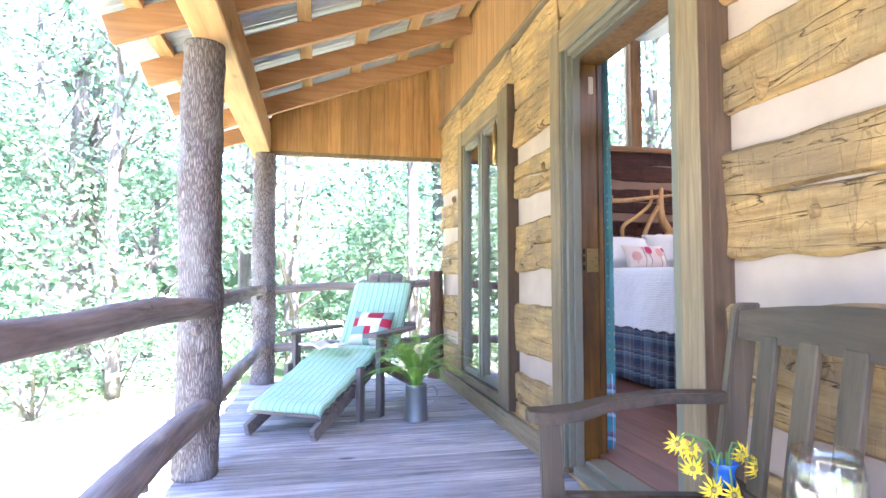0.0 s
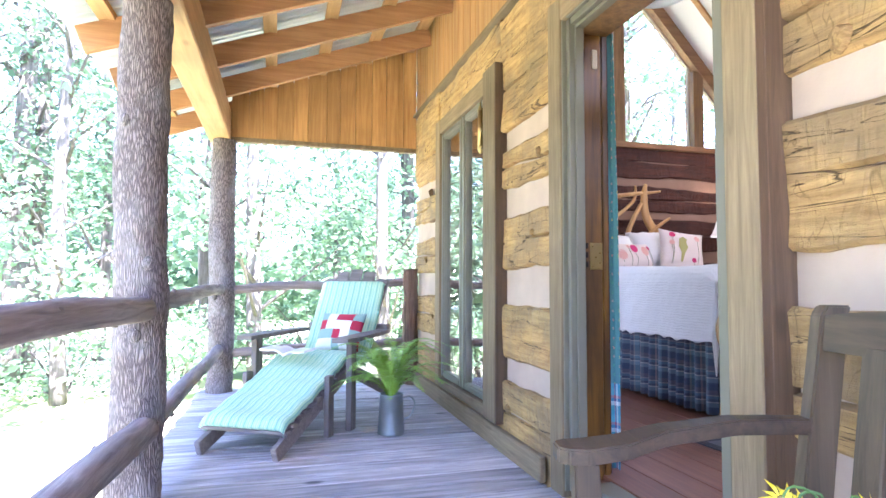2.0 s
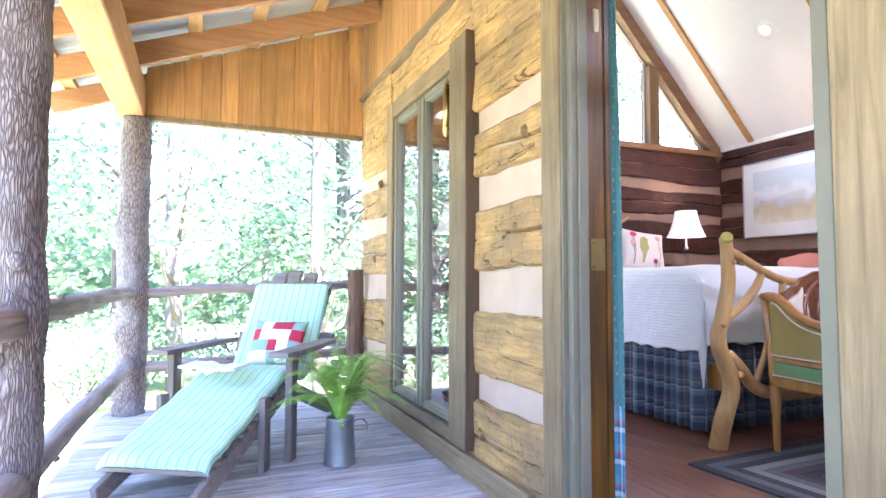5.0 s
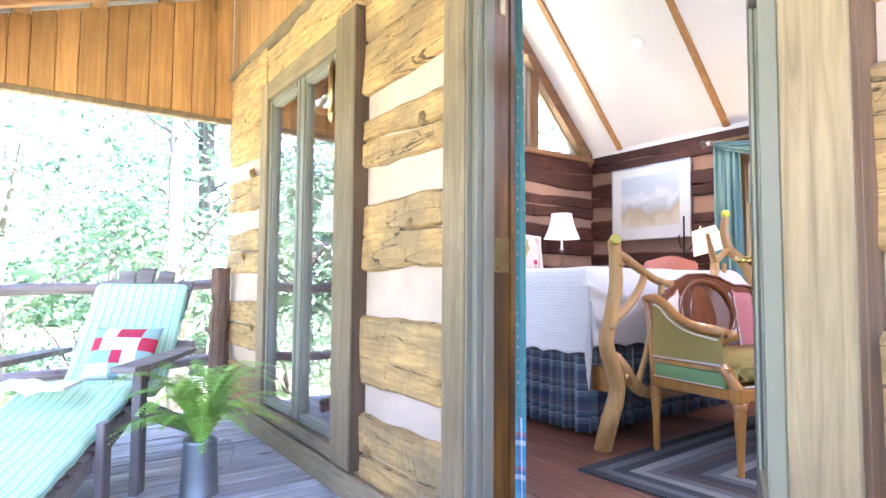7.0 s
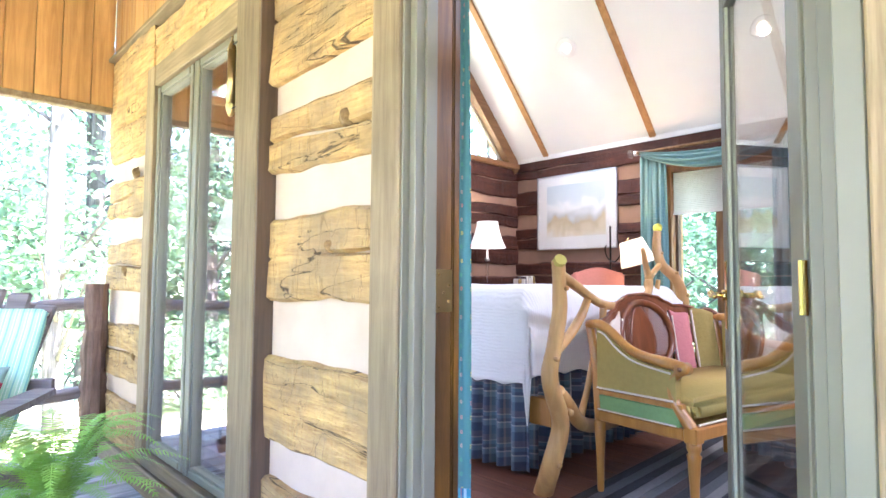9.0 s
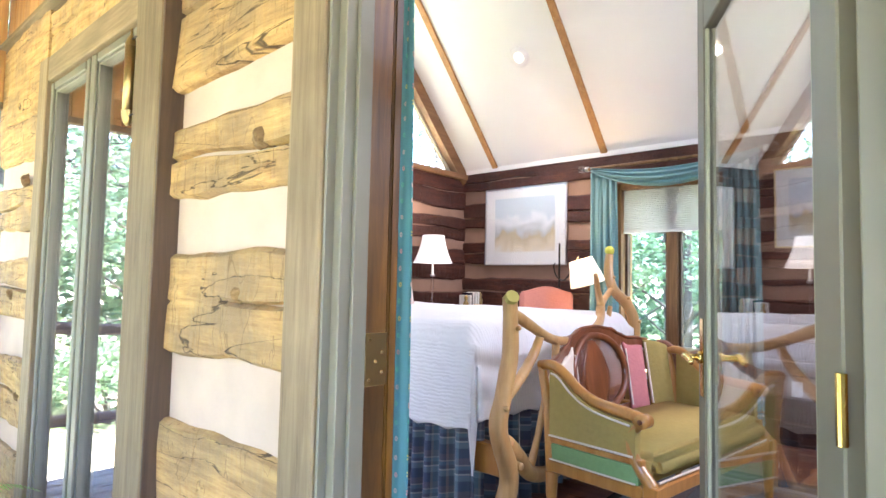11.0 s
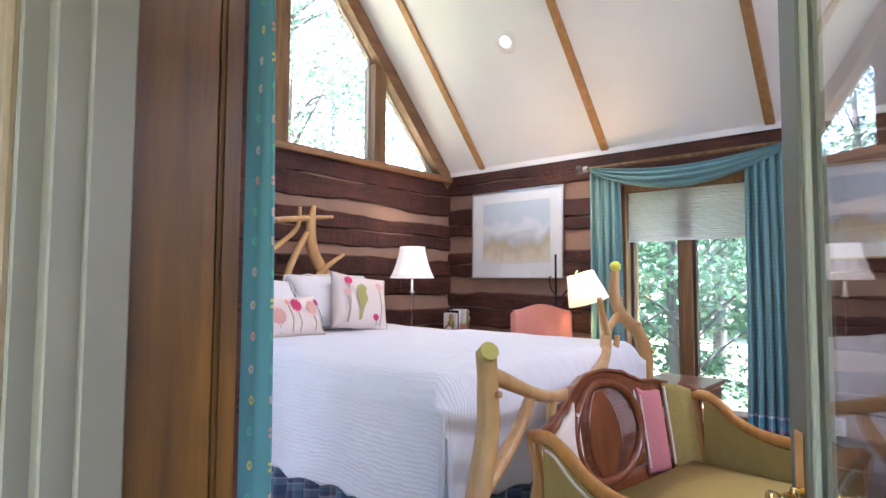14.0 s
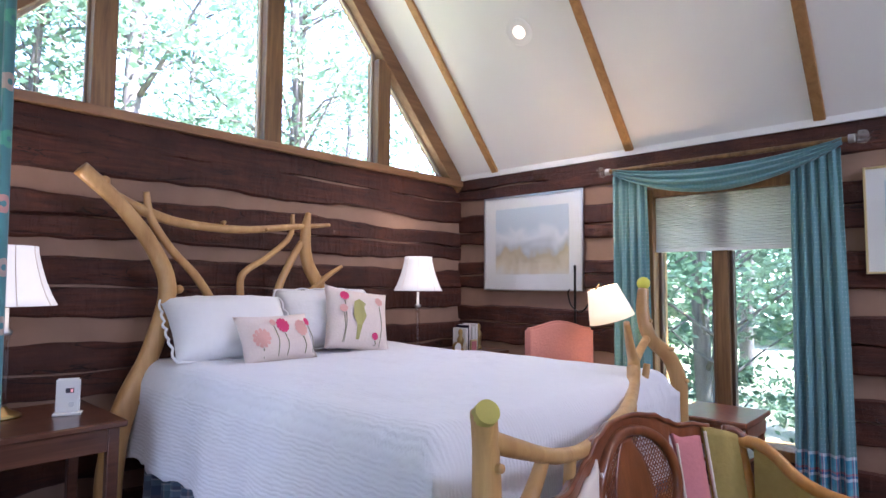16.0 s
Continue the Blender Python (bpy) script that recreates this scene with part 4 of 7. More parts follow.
M_ROSE = plain("dusty_rose_pad", (0.55, 0.20, 0.20), 0.9, var=0.1, scale=60, bump=0.3)
M_PIPING = plain("cream_piping", (0.72, 0.62, 0.52), 0.8)
M_HONEY = wood("honey_chair_wood", (0.38, 0.155, 0.028), (0.54, 0.255, 0.055), "z", 0.3, 10, 0.1, 0.2, tone=0.03, knots=0.0, coat=0.4)
M_WALNUT = wood("red_walnut_wood", (0.14, 0.04, 0.015), (0.26, 0.085, 0.03), "z", 0.3, 12, 0.1, 0.2, tone=0.03, knots=0.0, coat=0.4)
M_DARKWOOD = wood("dark_nightstand_wood", (0.06, 0.022, 0.012), (0.15, 0.06, 0.03), "x", 0.3, 12, 0.1, 0.2, tone=0.03, knots=0.0, coat=0.4)
M_SHEER = plain("sheer_white_cloth", (0.78, 0.79, 0.82), 0.9, var=0.03, scale=20)
M_PAPER = plain("white_mount_board", (0.78, 0.78, 0.76), 0.8, var=0.01)
M_GILT = plain("thin_gilt_frame", (0.70, 0.56, 0.30), 0.35, 0.9)
M_YELLOW = plain("yellow_petal", (0.85, 0.62, 0.02), 0.6, var=0.1)
M_STEM = plain("green_stem", (0.10, 0.20, 0.05), 0.6)
M_RED = plain("dark_red_patch", (0.42, 0.02, 0.05), 0.9)
M_PGREEN = plain("grey_green_patch", (0.25, 0.36, 0.31), 0.9)
M_CREAM = plain("cream_patch", (0.72, 0.68, 0.62), 0.9)
M_PAGE = plain("book_page", (0.75, 0.73, 0.68), 0.8)
M_BLUEG = plain("cobalt_glaze", (0.03, 0.12, 0.42), 0.1)
M_DARKG = plain("dark_glaze", (0.02, 0.015, 0.03), 0.15)
M_CLEAR = glass("clear_glass", (0.98, 0.99, 0.99), 0.10)


def dotted(name, base, scale, colors, radius=0.16, lower=None, ring=None):
    """Cloth printed with rows of small round motifs, a plaid border below the height lower."""
    m, n, l, b = shader(name, 0.9)
    b.inputs["Sheen Weight"].default_value = 0.2
    tc = n.new("ShaderNodeTexCoord")
    mp = n.new("ShaderNodeMapping")
    mp.inputs["Scale"].default_value = (scale, scale, 1)
    l.new(tc.outputs["UV"], mp.inputs[0])
    v = n.new("ShaderNodeTexVoronoi")
    v.voronoi_dimensions = "2D"
    v.inputs["Scale"].default_value, v.inputs["Randomness"].default_value = 1.0, 0.12
    l.new(mp.outputs[0], v.inputs["Vector"])
    lt = n.new("ShaderNodeMath")
    lt.operation, lt.inputs[1].default_value = "LESS_THAN", radius
    if ring:
        lt.operation, lt.inputs[1].default_value, lt.inputs[2].default_value = "COMPARE", radius - ring, ring
    l.new(v.outputs["Distance"], lt.inputs[0])
    sp = n.new("ShaderNodeSeparateColor")
    l.new(v.outputs["Color"], sp.inputs[0])
    r = n.new("ShaderNodeValToRGB")
    r.color_ramp.interpolation = "CONSTANT"
    while len(r.color_ramp.elements) < len(colors):
        r.color_ramp.elements.new(0.5)
    for i, (e, c) in enumerate(zip(r.color_ramp.elements, colors)):
        e.position, e.color = i / len(colors), (*c, 1)
    l.new(sp.outputs[0], r.inputs[0])
    mx = n.new("ShaderNodeMix")
    mx.data_type = "RGBA"
    l.new(lt.outputs[0], mx.inputs[0])
    mx.inputs[6].default_value = (*base, 1)
    l.new(r.outputs[0], mx.inputs[7])
    out = mx.outputs[2]
    if lower is not None:
        s = n.new("ShaderNodeSeparateXYZ")
        l.new(tc.outputs["UV"], s.inputs[0])
        cols = []
        for ax, per in ((0, 0.07), (1, 0.12)):
            d = n.new("ShaderNodeMath")
            d.operation, d.inputs[1].default_value = "DIVIDE", per
            l.new(s.outputs[ax], d.inputs[0])
            fr = n.new("ShaderNodeMath")
            fr.operation = "FRACT"
            l.new(d.outputs[0], fr.inputs[0])
            rr = n.new("ShaderNodeValToRGB")
            rr.color_ramp.interpolation = "CONSTANT"
            while len(rr.color_ramp.elements) < 5:
                rr.color_ramp.elements.new(0.5)
            for e, (p, c) in zip(rr.color_ramp.elements, ((0, (0.05, 0.26, 0.40)), (0.35, (0.75, 0.78, 0.8)), (0.5, (0.03, 0.10, 0.28)), (0.62, (0.45, 0.08, 0.09)), (0.72, (0.10, 0.36, 0.46)))):
                e.position, e.color = p, (*c, 1)
            l.new(fr.outputs[0], rr.inputs[0])
            cols.append(rr.outputs[0])
        pm = n.new("ShaderNodeMix")
        pm.data_type, pm.inputs[0].default_value = "RGBA", 0.5
        l.new(cols[0], pm.inputs[6])
        l.new(cols[1], pm.inputs[7])
        lo = n.new("ShaderNodeMath")
        lo.operation, lo.inputs[1].default_value = "LESS_THAN", lower
        l.new(s.outputs[1], lo.inputs[0])
        m2 = n.new("ShaderNodeMix")
        m2.data_type = "RGBA"
        l.new(lo.outputs[0], m2.inputs[0])
        l.new(out, m2.inputs[6])
        l.new(pm.outputs[2], m2.inputs[7])
        out = m2.outputs[2]
    l.new(out, b.inputs["Base Color"])
    return m


TEAL = (0.085, 0.225, 0.245)
M_CURTAIN = dotted("teal_curtain_print", TEAL, 24, [(0.60, 0.48, 0.14), (0.55, 0.26, 0.24), (0.45, 0.34, 0.30), (0.10, 0.33, 0.24)], 0.15, 0.38, ring=0.05)
M_DRAPE = dotted("teal_drape_dots", (0.135, 0.275, 0.29), 34, [(0.34, 0.48, 0.47), (0.30, 0.44, 0.44)], 0.11, 0.42)
M_BLIND = bpy.data.materials.new("cellular_blind")
M_BLIND.use_nodes = True
_n, _l = M_BLIND.node_tree.nodes, M_BLIND.node_tree.links
_t = _n.new("ShaderNodeBsdfTranslucent")
_t.inputs[0].default_value = (0.85, 0.84, 0.80, 1)
_m = _n.new("ShaderNodeMixShader")
_m.inputs[0].default_value = 0.5
_n["Principled BSDF"].inputs["Base Color"].default_value = (0.75, 0.74, 0.70, 1)
_l.new(_n["Principled BSDF"].outputs[0], _m.inputs[1])
_l.new(_t.outputs[0], _m.inputs[2])
_l.new(_m.outputs[0], _n["Material Output"].inputs[0])


def glowing(name, color, strength):
    m, n, l, b = shader(name, 0.8)
    b.inputs["Base Color"].default_value = (0.8, 0.78, 0.72, 1)
    b.inputs["Emission Color"].default_value = (*color, 1)
    b.inputs["Emission Strength"].default_value = strength
    return m


M_SHADE = glowing("lit_cream_lampshade", (1.0, 0.88, 0.72), 0.035)
M_SHADEW = glowing("lit_warm_lampshade", (1.0, 0.70, 0.32), 0.06)
M_LAMPDISC = glowing("lit_ceiling_lamp", (1.0, 0.74, 0.42), 0.13)

# ---- lounger on the porch ----
CUSH = [(-0.02, 0.16), (0.30, 0.255), (0.62, 0.365), (0.80, 0.43), (0.92, 0.435), (1.04, 0.40), (1.14, 0.40), (1.20, 0.48), (1.34, 0.71), (1.47, 0.945)]


def along(profile, t):
    """A point a share t of the way along a line of points."""
    d = [0.0]
    for a, c in zip(profile, profile[1:]):
        d.append(d[-1] + math.dist(a, c))
    s = min(max(t, 0), 1) * d[-1]
    for i in range(len(profile) - 1):
        if s <= d[i + 1] or i == len(profile) - 2:
            k = (s - d[i]) / (d[i + 1] - d[i])
            return tuple(p + (q - p) * k for p, q in zip(profile[i], profile[i + 1]))


lounger = thing("lounger", "weathered grey wooden reclining lounger with a mint striped cushion", "lounge chair", loc=(-0.17, 3.66, 0), rz=-31)


def cushion_sheet(w, inset, lift):
    def fn(u, v):
        y, z = along(CUSH, v)
        x = (u - 0.5) * w
        e = 1 - min(1.0, (0.5 - abs(u - 0.5)) / 0.08)
        ev = max(0.0, 1 - min(v, 1 - v) / 0.02)
        return (x, y, z + lift - 0.022 * e * e - 0.03 * ev + 0.004 * math.sin(v * 60))
    return fn


part("cushion", sheet(cushion_sheet(0.53, 0, 0.03), 18, 60, 0.055, uv=lambda u, v: (u * 0.53, v * 1.9)), M_LOUNGECLOTH, lounger, "mint green cushion with thin pale stripes", smooth=True)
for s in (-1, 1):
    part("side_rail", beam((s * 0.235, -0.06, 0.03), (s * 0.235, 0.86, 0.355), 0.035, 0.085), M_LOUNGE, lounger)
    part("side_rail", beam((s * 0.235, 0.84, 0.36), (s * 0.235, 1.55, 0.10), 0.035, 0.085), M_LOUNGE, lounger)
    part("leg", beam((s * 0.285, 0.47, 0.0), (s * 0.285, 0.47, 0.37), 0.035, 0.07, up=(0, 1, 0)), M_LOUNGEZ, lounger)
    part("leg", beam((s * 0.345, 0.66, 0.0), (s * 0.345, 0.66, 0.565), 0.04, 0.075, up=(0, 1, 0)), M_LOUNGEZ, lounger)
    b = bmesh.new()
    outline = [(-0.05, 0.50), (0.055, 0.50), (0.075, 0.60), (0.07, 0.95), (0.045, 1.28), (-0.045, 1.28), (-0.05, 0.95)]
    lo = [b.verts.new((s * (0.335 + x), y, 0.565)) for x, y in outline]
    hi = [b.verts.new((s * (0.335 + x), y, 0.592)) for x, y in outline]
    b.faces.new(lo), b.faces.new(hi[::-1])
    for i in range(len(lo)):
        b.faces.new((lo[i], hi[i], hi[(i + 1) % 7], lo[(i + 1) % 7]))
    bmesh.ops.recalc_face_normals(b, faces=b.faces)
    part("arm", b, M_LOUNGE, lounger)
for k in range(13):
    y, z = along(CUSH[:5], (k + 0.5) / 13)
    part("seat_slat", box((-0.27, y - 0.028, z - 0.045), (0.27, y + 0.028, z - 0.026), 0.003), M_LOUNGE, lounger)
for k in range(5):
    xk = (k - 2) * 0.108
    top = 1.04 - 0.012 * (k - 2) ** 2 * 1.6
    a, c = Vector((xk * 0.75, 1.17, 0.34)), Vector((xk * 1.05, 1.53, top))
    part("backrest_slat", beam(a, c, 0.104, 0.02, 0.012, up=(0, -0.8, 0.5)), M_LOUNGE, lounger)
part("backrest_rail", box((-0.33, 1.36, 0.56), (0.33, 1.40, 0.62), 0.004), M_LOUNGE, lounger)
part("stretcher", box((-0.30, 0.45, 0.16), (0.30, 0.49, 0.23), 0.004), M_LOUNGE, lounger)


def pillow_mesh(w, h, t, n=14, corner=0.03):
    """A soft, stuffed cushion: w wide, h high, t thick, standing in x and z."""
    b = bmesh.new()
    layer = b.loops.layers.uv.new("UVMap")
    for s in (-1, 1):
        g = {}
        for i in range(n + 1):
            for j in range(n + 1):
                u, v = 2 * i / n - 1, 2 * j / n - 1
                pu = (1 - abs(u) ** 2.6) ** 0.55 * (1 - abs(v) ** 2.6) ** 0.55 if abs(u) < 1 and abs(v) < 1 else 0
                pinch = 1 - 0.07 * (1 - abs(u) ** 2 * abs(v) ** 2) * (abs(u) ** 6 + abs(v) ** 6) / 2
                g[i, j] = b.verts.new((u * w / 2 * (1 - 0.06 * (1 - v * v)), s * t / 2 * pu + 0.004 * noise.noise((u * 3, v * 3, s)), v * h / 2 * (1 - 0.06 * (1 - u * u))))
        for i in range(n):
            for j in range(n):
                q = [g[i, j], g[i + 1, j], g[i + 1, j + 1], g[i, j + 1]]
                f = b.faces.new(q if s < 0 else q[::-1])
                ij = [(i, j), (i + 1, j), (i + 1, j + 1), (i, j + 1)]
                for lp, (a, c) in zip(f.loops, ij if s < 0 else ij[::-1]):
                    lp[layer].uv = (a / n, c / n)
    bmesh.ops.remove_doubles(b, verts=b.verts, dist=0.0045)
    return b


patch = thing("pillow", "patchwork pillow of red, cream and grey-green squares on the lounger", "pillow", loc=(0.45, 4.60, 0.575), rz=-36)
bm_ = pillow_mesh(0.37, 0.30, 0.12, 24)
bm_.transform(Matrix.Rotation(radians(-28), 4, "X"))
bm_.faces.ensure_lookup_table()
uvl = bm_.loops.layers.uv.active
for f in bm_.faces:
    u = sum(lp[uvl].uv.x for lp in f.loops) / len(f.loops)
    v = sum(lp[uvl].uv.y for lp in f.loops) / len(f.loops)
    f.material_index = (0, 1, 2, 1)[(int(u * 5) * 3 + int(v * 4) * 2 + (int(u * 5) == int(v * 4))) % 4]
part("cover", bm_, [M_RED, M_CREAM, M_PGREEN], patch, smooth=True)

book = thing("book", "open book lying face up on the striped cushion", "book", loc=(0.075, 4.23, 0.475), rz=-24)


def page(s):
    def fn(u, v):
        x = s * u * 0.15
        return (x, (v - 0.5) * 0.21, 0.022 * math.sin(min(1, u * 1.7) * math.pi * 0.75) + 0.012 * u)
    return fn


for s in (-1, 1):
    part("page", sheet(page(s), 12, 2, 0.012), M_PAGE, book)

# ---- fern in a metal jug ----
jug = thing("jug", "dull grey metal jug planter holding a fern", "planter", loc=(0.70, 3.90, 0))
part("body", lathe([(0.086, 0), (0.084, 0.01), (0.072, 0.23), (0.078, 0.245), (0.074, 0.247), (0.066, 0.235), (0.07, 0.12)], 32), M_PEWTER, jug, smooth=True)
part("handle", tube([(0.068, 0, 0.215), (0.125, 0.0, 0.22), (0.15, 0, 0.17), (0.12, 0, 0.10), (0.078, 0, 0.085)], 0.006, 8), M_PEWTER, jug)
part("soil", lathe([(0.001, 0.215), (0.068, 0.215), (0.068, 0.20)], 20), M_EARTH, jug)
fern = thing("fern", "bushy bright green fern with arching fronds", "plant", loc=(0.70, 3.90, 0.21))


def frond(seed, ang, length, rise):
    rng = random.Random(seed)
    b = bmesh.new()
    pts = []
    n = 44
    ca, sa = math.cos(ang), math.sin(ang)
    bend = rng.uniform(0.5, 1.0)
    for i in range(n + 1):
        t = i / n
        r = length * t * (0.55 + 0.45 * t)
        z = rise * (1 - (1 - t) ** 2) - bend * length * 0.45 * t ** 3
        pts.append(Vector((r * ca, r * sa, z)))
    for p, q in zip(pts, pts[1:]):
        d = (q - p).normalized()
        s = d.cross(Vector((0, 0, 1))).normalized()
        b.faces.new([b.verts.new(v) for v in (p - s * 0.0015, p + s * 0.0015, q + s * 0.0015, q - s * 0.0015)])
    for i in range(3, n):
        t = i / n
        w = 0.058 * math.sin(math.pi * (t * 0.86 + 0.10)) ** 0.8 * length / 0.4
        d = (pts[i + 1] - pts[i]).normalized()
        s = d.cross(Vector((0, 0, 1))).normalized()
        for k in (-1, 1):
            tip = pts[i] + s * k * w + d * w * 0.35 - Vector((0, 0, w * rng.uniform(0.05, 0.3)))
            m1 = pts[i] * 0.55 + tip * 0.45
            b.faces.new([b.verts.new(v) for v in (pts[i] - d * 0.002, m1 - d * 0.0030, tip, m1 + d * 0.0030, pts[i] + d * 0.002)])
    return b


random.seed(3)
for k in range(46):
    part("frond", frond(k, 2.4 * k + random.uniform(-0.3, 0.3), random.uniform(0.26, 0.46), random.uniform(0.20, 0.46)), M_LEAF, fern)

# ---- brass thermometer on the window trim ----
th = thing("thermometer", "small aged brass outdoor thermometer fixed beside the window", "thermometer", loc=(1.20, 3.64, 1.90))
part("tube", tube([(0, 0, -0.11), (0, 0, 0.11)], 0.017, 16), M_BRASSD, th, smooth=True)
part("cap", lathe([(0.02, 0.11), (0.014, 0.13), (0.004, 0.15), (0.004, 0.17)], 12), M_BRASSD, th)
part("cap", lathe([(0.004, -0.16), (0.012, -0.15), (0.018, -0.13), (0.02, -0.11)], 12), M_BRASSD, th)
for z in (-0.13, 0.13):
    part("bracket", tube([(0, 0, z), (0.0, -0.05, z), (0.025, -0.06, z)], 0.003, 6), M_BLACK, th)

# ---- porch bench ----
rock = thing("porch_bench", "brown stained slatted wooden bench with curved arms against the wall", "bench", loc=(0.76, 1.048, 0), rz=76)
XF, XN = 0.275, -0.60
for x0 in (XF, XN):
    b = bmesh.new()
    rows = []
    for y, z, h in ((-0.235, 0.0, 0.030), (-0.255, 0.40, 0.034), (-0.285, 0.65, 0.032), (-0.315, 0.885, 0.030), (-0.325, 0.905, 0.026)):
        rows.append([b.verts.new((x0 + e * 0.019, y + f * h, z)) for e, f in ((-1, -1), (1, -1), (1, 1), (-1, 1))])
    for r0, r1 in zip(rows, rows[1:]):
        for j in range(4):
            b.faces.new((r0[j], r0[(j + 1) % 4], r1[(j + 1) % 4], r1[j]))
    b.faces.new(rows[0][::-1]), b.faces.new(rows[-1])
    bmesh.ops.recalc_face_normals(b, faces=b.faces)
    bmesh.ops.bevel(b, geom=b.edges[:], offset=0.004, segments=2, affect="EDGES")
    part("back_post", b, M_FWOODZ, rock)
    b = bmesh.new()
    rows = []
    for y, z, h in ((0.195, 0.0, 0.024), (0.205, 0.25, 0.028), (0.200, 0.40, 0.030), (0.210, 0.585, 0.026)):
        rows.append([b.verts.new((x0 + e * 0.020, y + f * h, z)) for e, f in ((-1, -1), (1, -1), (1, 1), (-1, 1))])
    for r0, r1 in zip(rows, rows[1:]):
        for j in range(4):
            b.faces.new((r0[j], r0[(j + 1) % 4], r1[(j + 1) % 4], r1[j]))
    b.faces.new(rows[0][::-1]), b.faces.new(rows[-1])
    bmesh.ops.recalc_face_normals(b, faces=b.faces)
    bmesh.ops.bevel(b, geom=b.edges[:], offset=0.004, segments=2, affect="EDGES")
    part("front_leg", b, M_FWOODZ, rock)
    b = bmesh.new()
    prof = [(-0.26, 0.655, 0.022), (-0.1, 0.655, 0.026), (0.05, 0.635, 0.034), (0.13, 0.612, 0.045), (0.21, 0.602, 0.048), (0.25, 0.602, 0.042), (0.27, 0.602, 0.024)]
    rows = [[b.verts.new((x0 + 0.004 + e * w, y, z + h)) for e, h in ((-1, -0.016), (1, -0.016), (1, 0.016), (-1, 0.016))] for y, z, w in prof]
    for r0, r1 in zip(rows, rows[1:]):
        for j in range(4):
            b.faces.new((r0[j], r0[(j + 1) % 4], r1[(j + 1) % 4], r1[j]))
    b.faces.new(rows[0][::-1]), b.faces.new(rows[-1])
    bmesh.ops.recalc_face_normals(b, faces=b.faces)
    bmesh.ops.bevel(b, geom=b.edges[:], offset=0.004, segments=2, affect="EDGES")
    part("arm", b, M_FWOOD, rock)
    part("seat_rail", box((x0 - 0.02, -0.24, 0.345), (x0 + 0.02, 0.21, 0.402), 0.004), M_FWOOD, rock)
XC, XH = (XF + XN) / 2, (XF - XN) / 2


def crest(z0, z1, arch, y0):
    b = bmesh.new()
    n = 22
    rows = []
    for i in range(n + 1):
        q = 2 * i / n - 1
        x = XC + (XH - 0.021) * q
        a = arch * (1 - q * q)
        dy = 0.025 * (1 - q * q)
        rows.append([b.verts.new((x, y0 - dy + e * 0.013 - (z - 0.8) * 0.10, z)) for e, z in ((-1, z0), (1, z0), (1, z1 + a), (-1, z1 + a))])
    for r0, r1 in zip(rows, rows[1:]):
        for j in range(4):
            b.faces.new((r0[j], r0[(j + 1) % 4], r1[(j + 1) % 4], r1[j]))
    b.faces.new(rows[0][::-1]), b.faces.new(rows[-1])
    bmesh.ops.recalc_face_normals(b, faces=b.faces)
    return b


part("crest_rail", crest(0.812, 0.885, 0.028, -0.295), M_FWOOD, rock)
part("lower_rail", box((XN + 0.02, -0.275, 0.405), (XF - 0.02, -0.235, 0.455), 0.004), M_FWOOD, rock)
for k in range(5):
    x = XF - 0.148 * (k + 1)
    dy = 0.025 * (1 - ((x - XC) / XH) ** 2)
    part("back_slat", beam((x, -0.258, 0.45), (x, -0.290 - dy, 0.83), 0.070, 0.016, 0.003, up=(0, 1, 0)), M_FWOODZ, rock)
for k in range(7):
    part("seat_slat", box((XN + 0.02, -0.225 + k * 0.063, 0.378), (XF - 0.02, -0.168 + k * 0.063, 0.395), 0.003), M_FWOOD, rock)
part("front_rail", box((XN + 0.02, 0.215, 0.33), (XF - 0.02, 0.24, 0.395), 0.004), M_FWOOD, rock)

mat_ = thing("placemat", "red woven placemat with cream fringe on the bench seat", "placemat", loc=(0.76, 1.048, 0.397), rz=76)
M_MAT = stripes("woven_red_mat", 0, 0.05, [(0, (0.35, 0.05, 0.07)), (0.3, (0.55, 0.20, 0.22)), (0.45, (0.25, 0.04, 0.12)), (0.7, (0.50, 0.10, 0.10)), (0.85, (0.65, 0.35, 0.32))])
part("weave", sheet(lambda u, v: (-0.28 + 0.48 * u, -0.13 + 0.31 * v, 0.002 + 0.002 * math.sin(u * 40)), 30, 20, 0.004, uv=lambda u, v: (u * 0.45, v * 0.33)), M_MAT, mat_)
b = bmesh.new()
random.seed(8)
for k in range(60):
    y = -0.128 + 0.306 * k / 59
    tube([(0.195, y, 0.004), (0.215, y + random.uniform(-0.006, 0.006), 0.006), (0.235, y + random.uniform(-0.01, 0.01), 0.002)], 0.0016, 4, b, steps=1)
part("fringe", b, M_PIPING, mat_, kind="stuff")

vase = thing("vase", "small dark glazed vase with a cobalt blue rim", "vase", loc=(0.882, 1.012, 0.401))
vase.scale = (0.9, 0.9, 0.9)
part("body", lathe([(0.03, 0), (0.046, 0.02), (0.052, 0.07), (0.046, 0.11), (0.028, 0.135)], 24), M_DARKG, vase, smooth=True)
part("neck", lathe([(0.028, 0.135), (0.024, 0.15), (0.024, 0.172), (0.033, 0.188), (0.029, 0.189), (0.020, 0.172), (0.020, 0.15)], 24), M_BLUEG, vase, "cobalt blue flared neck", smooth=True)


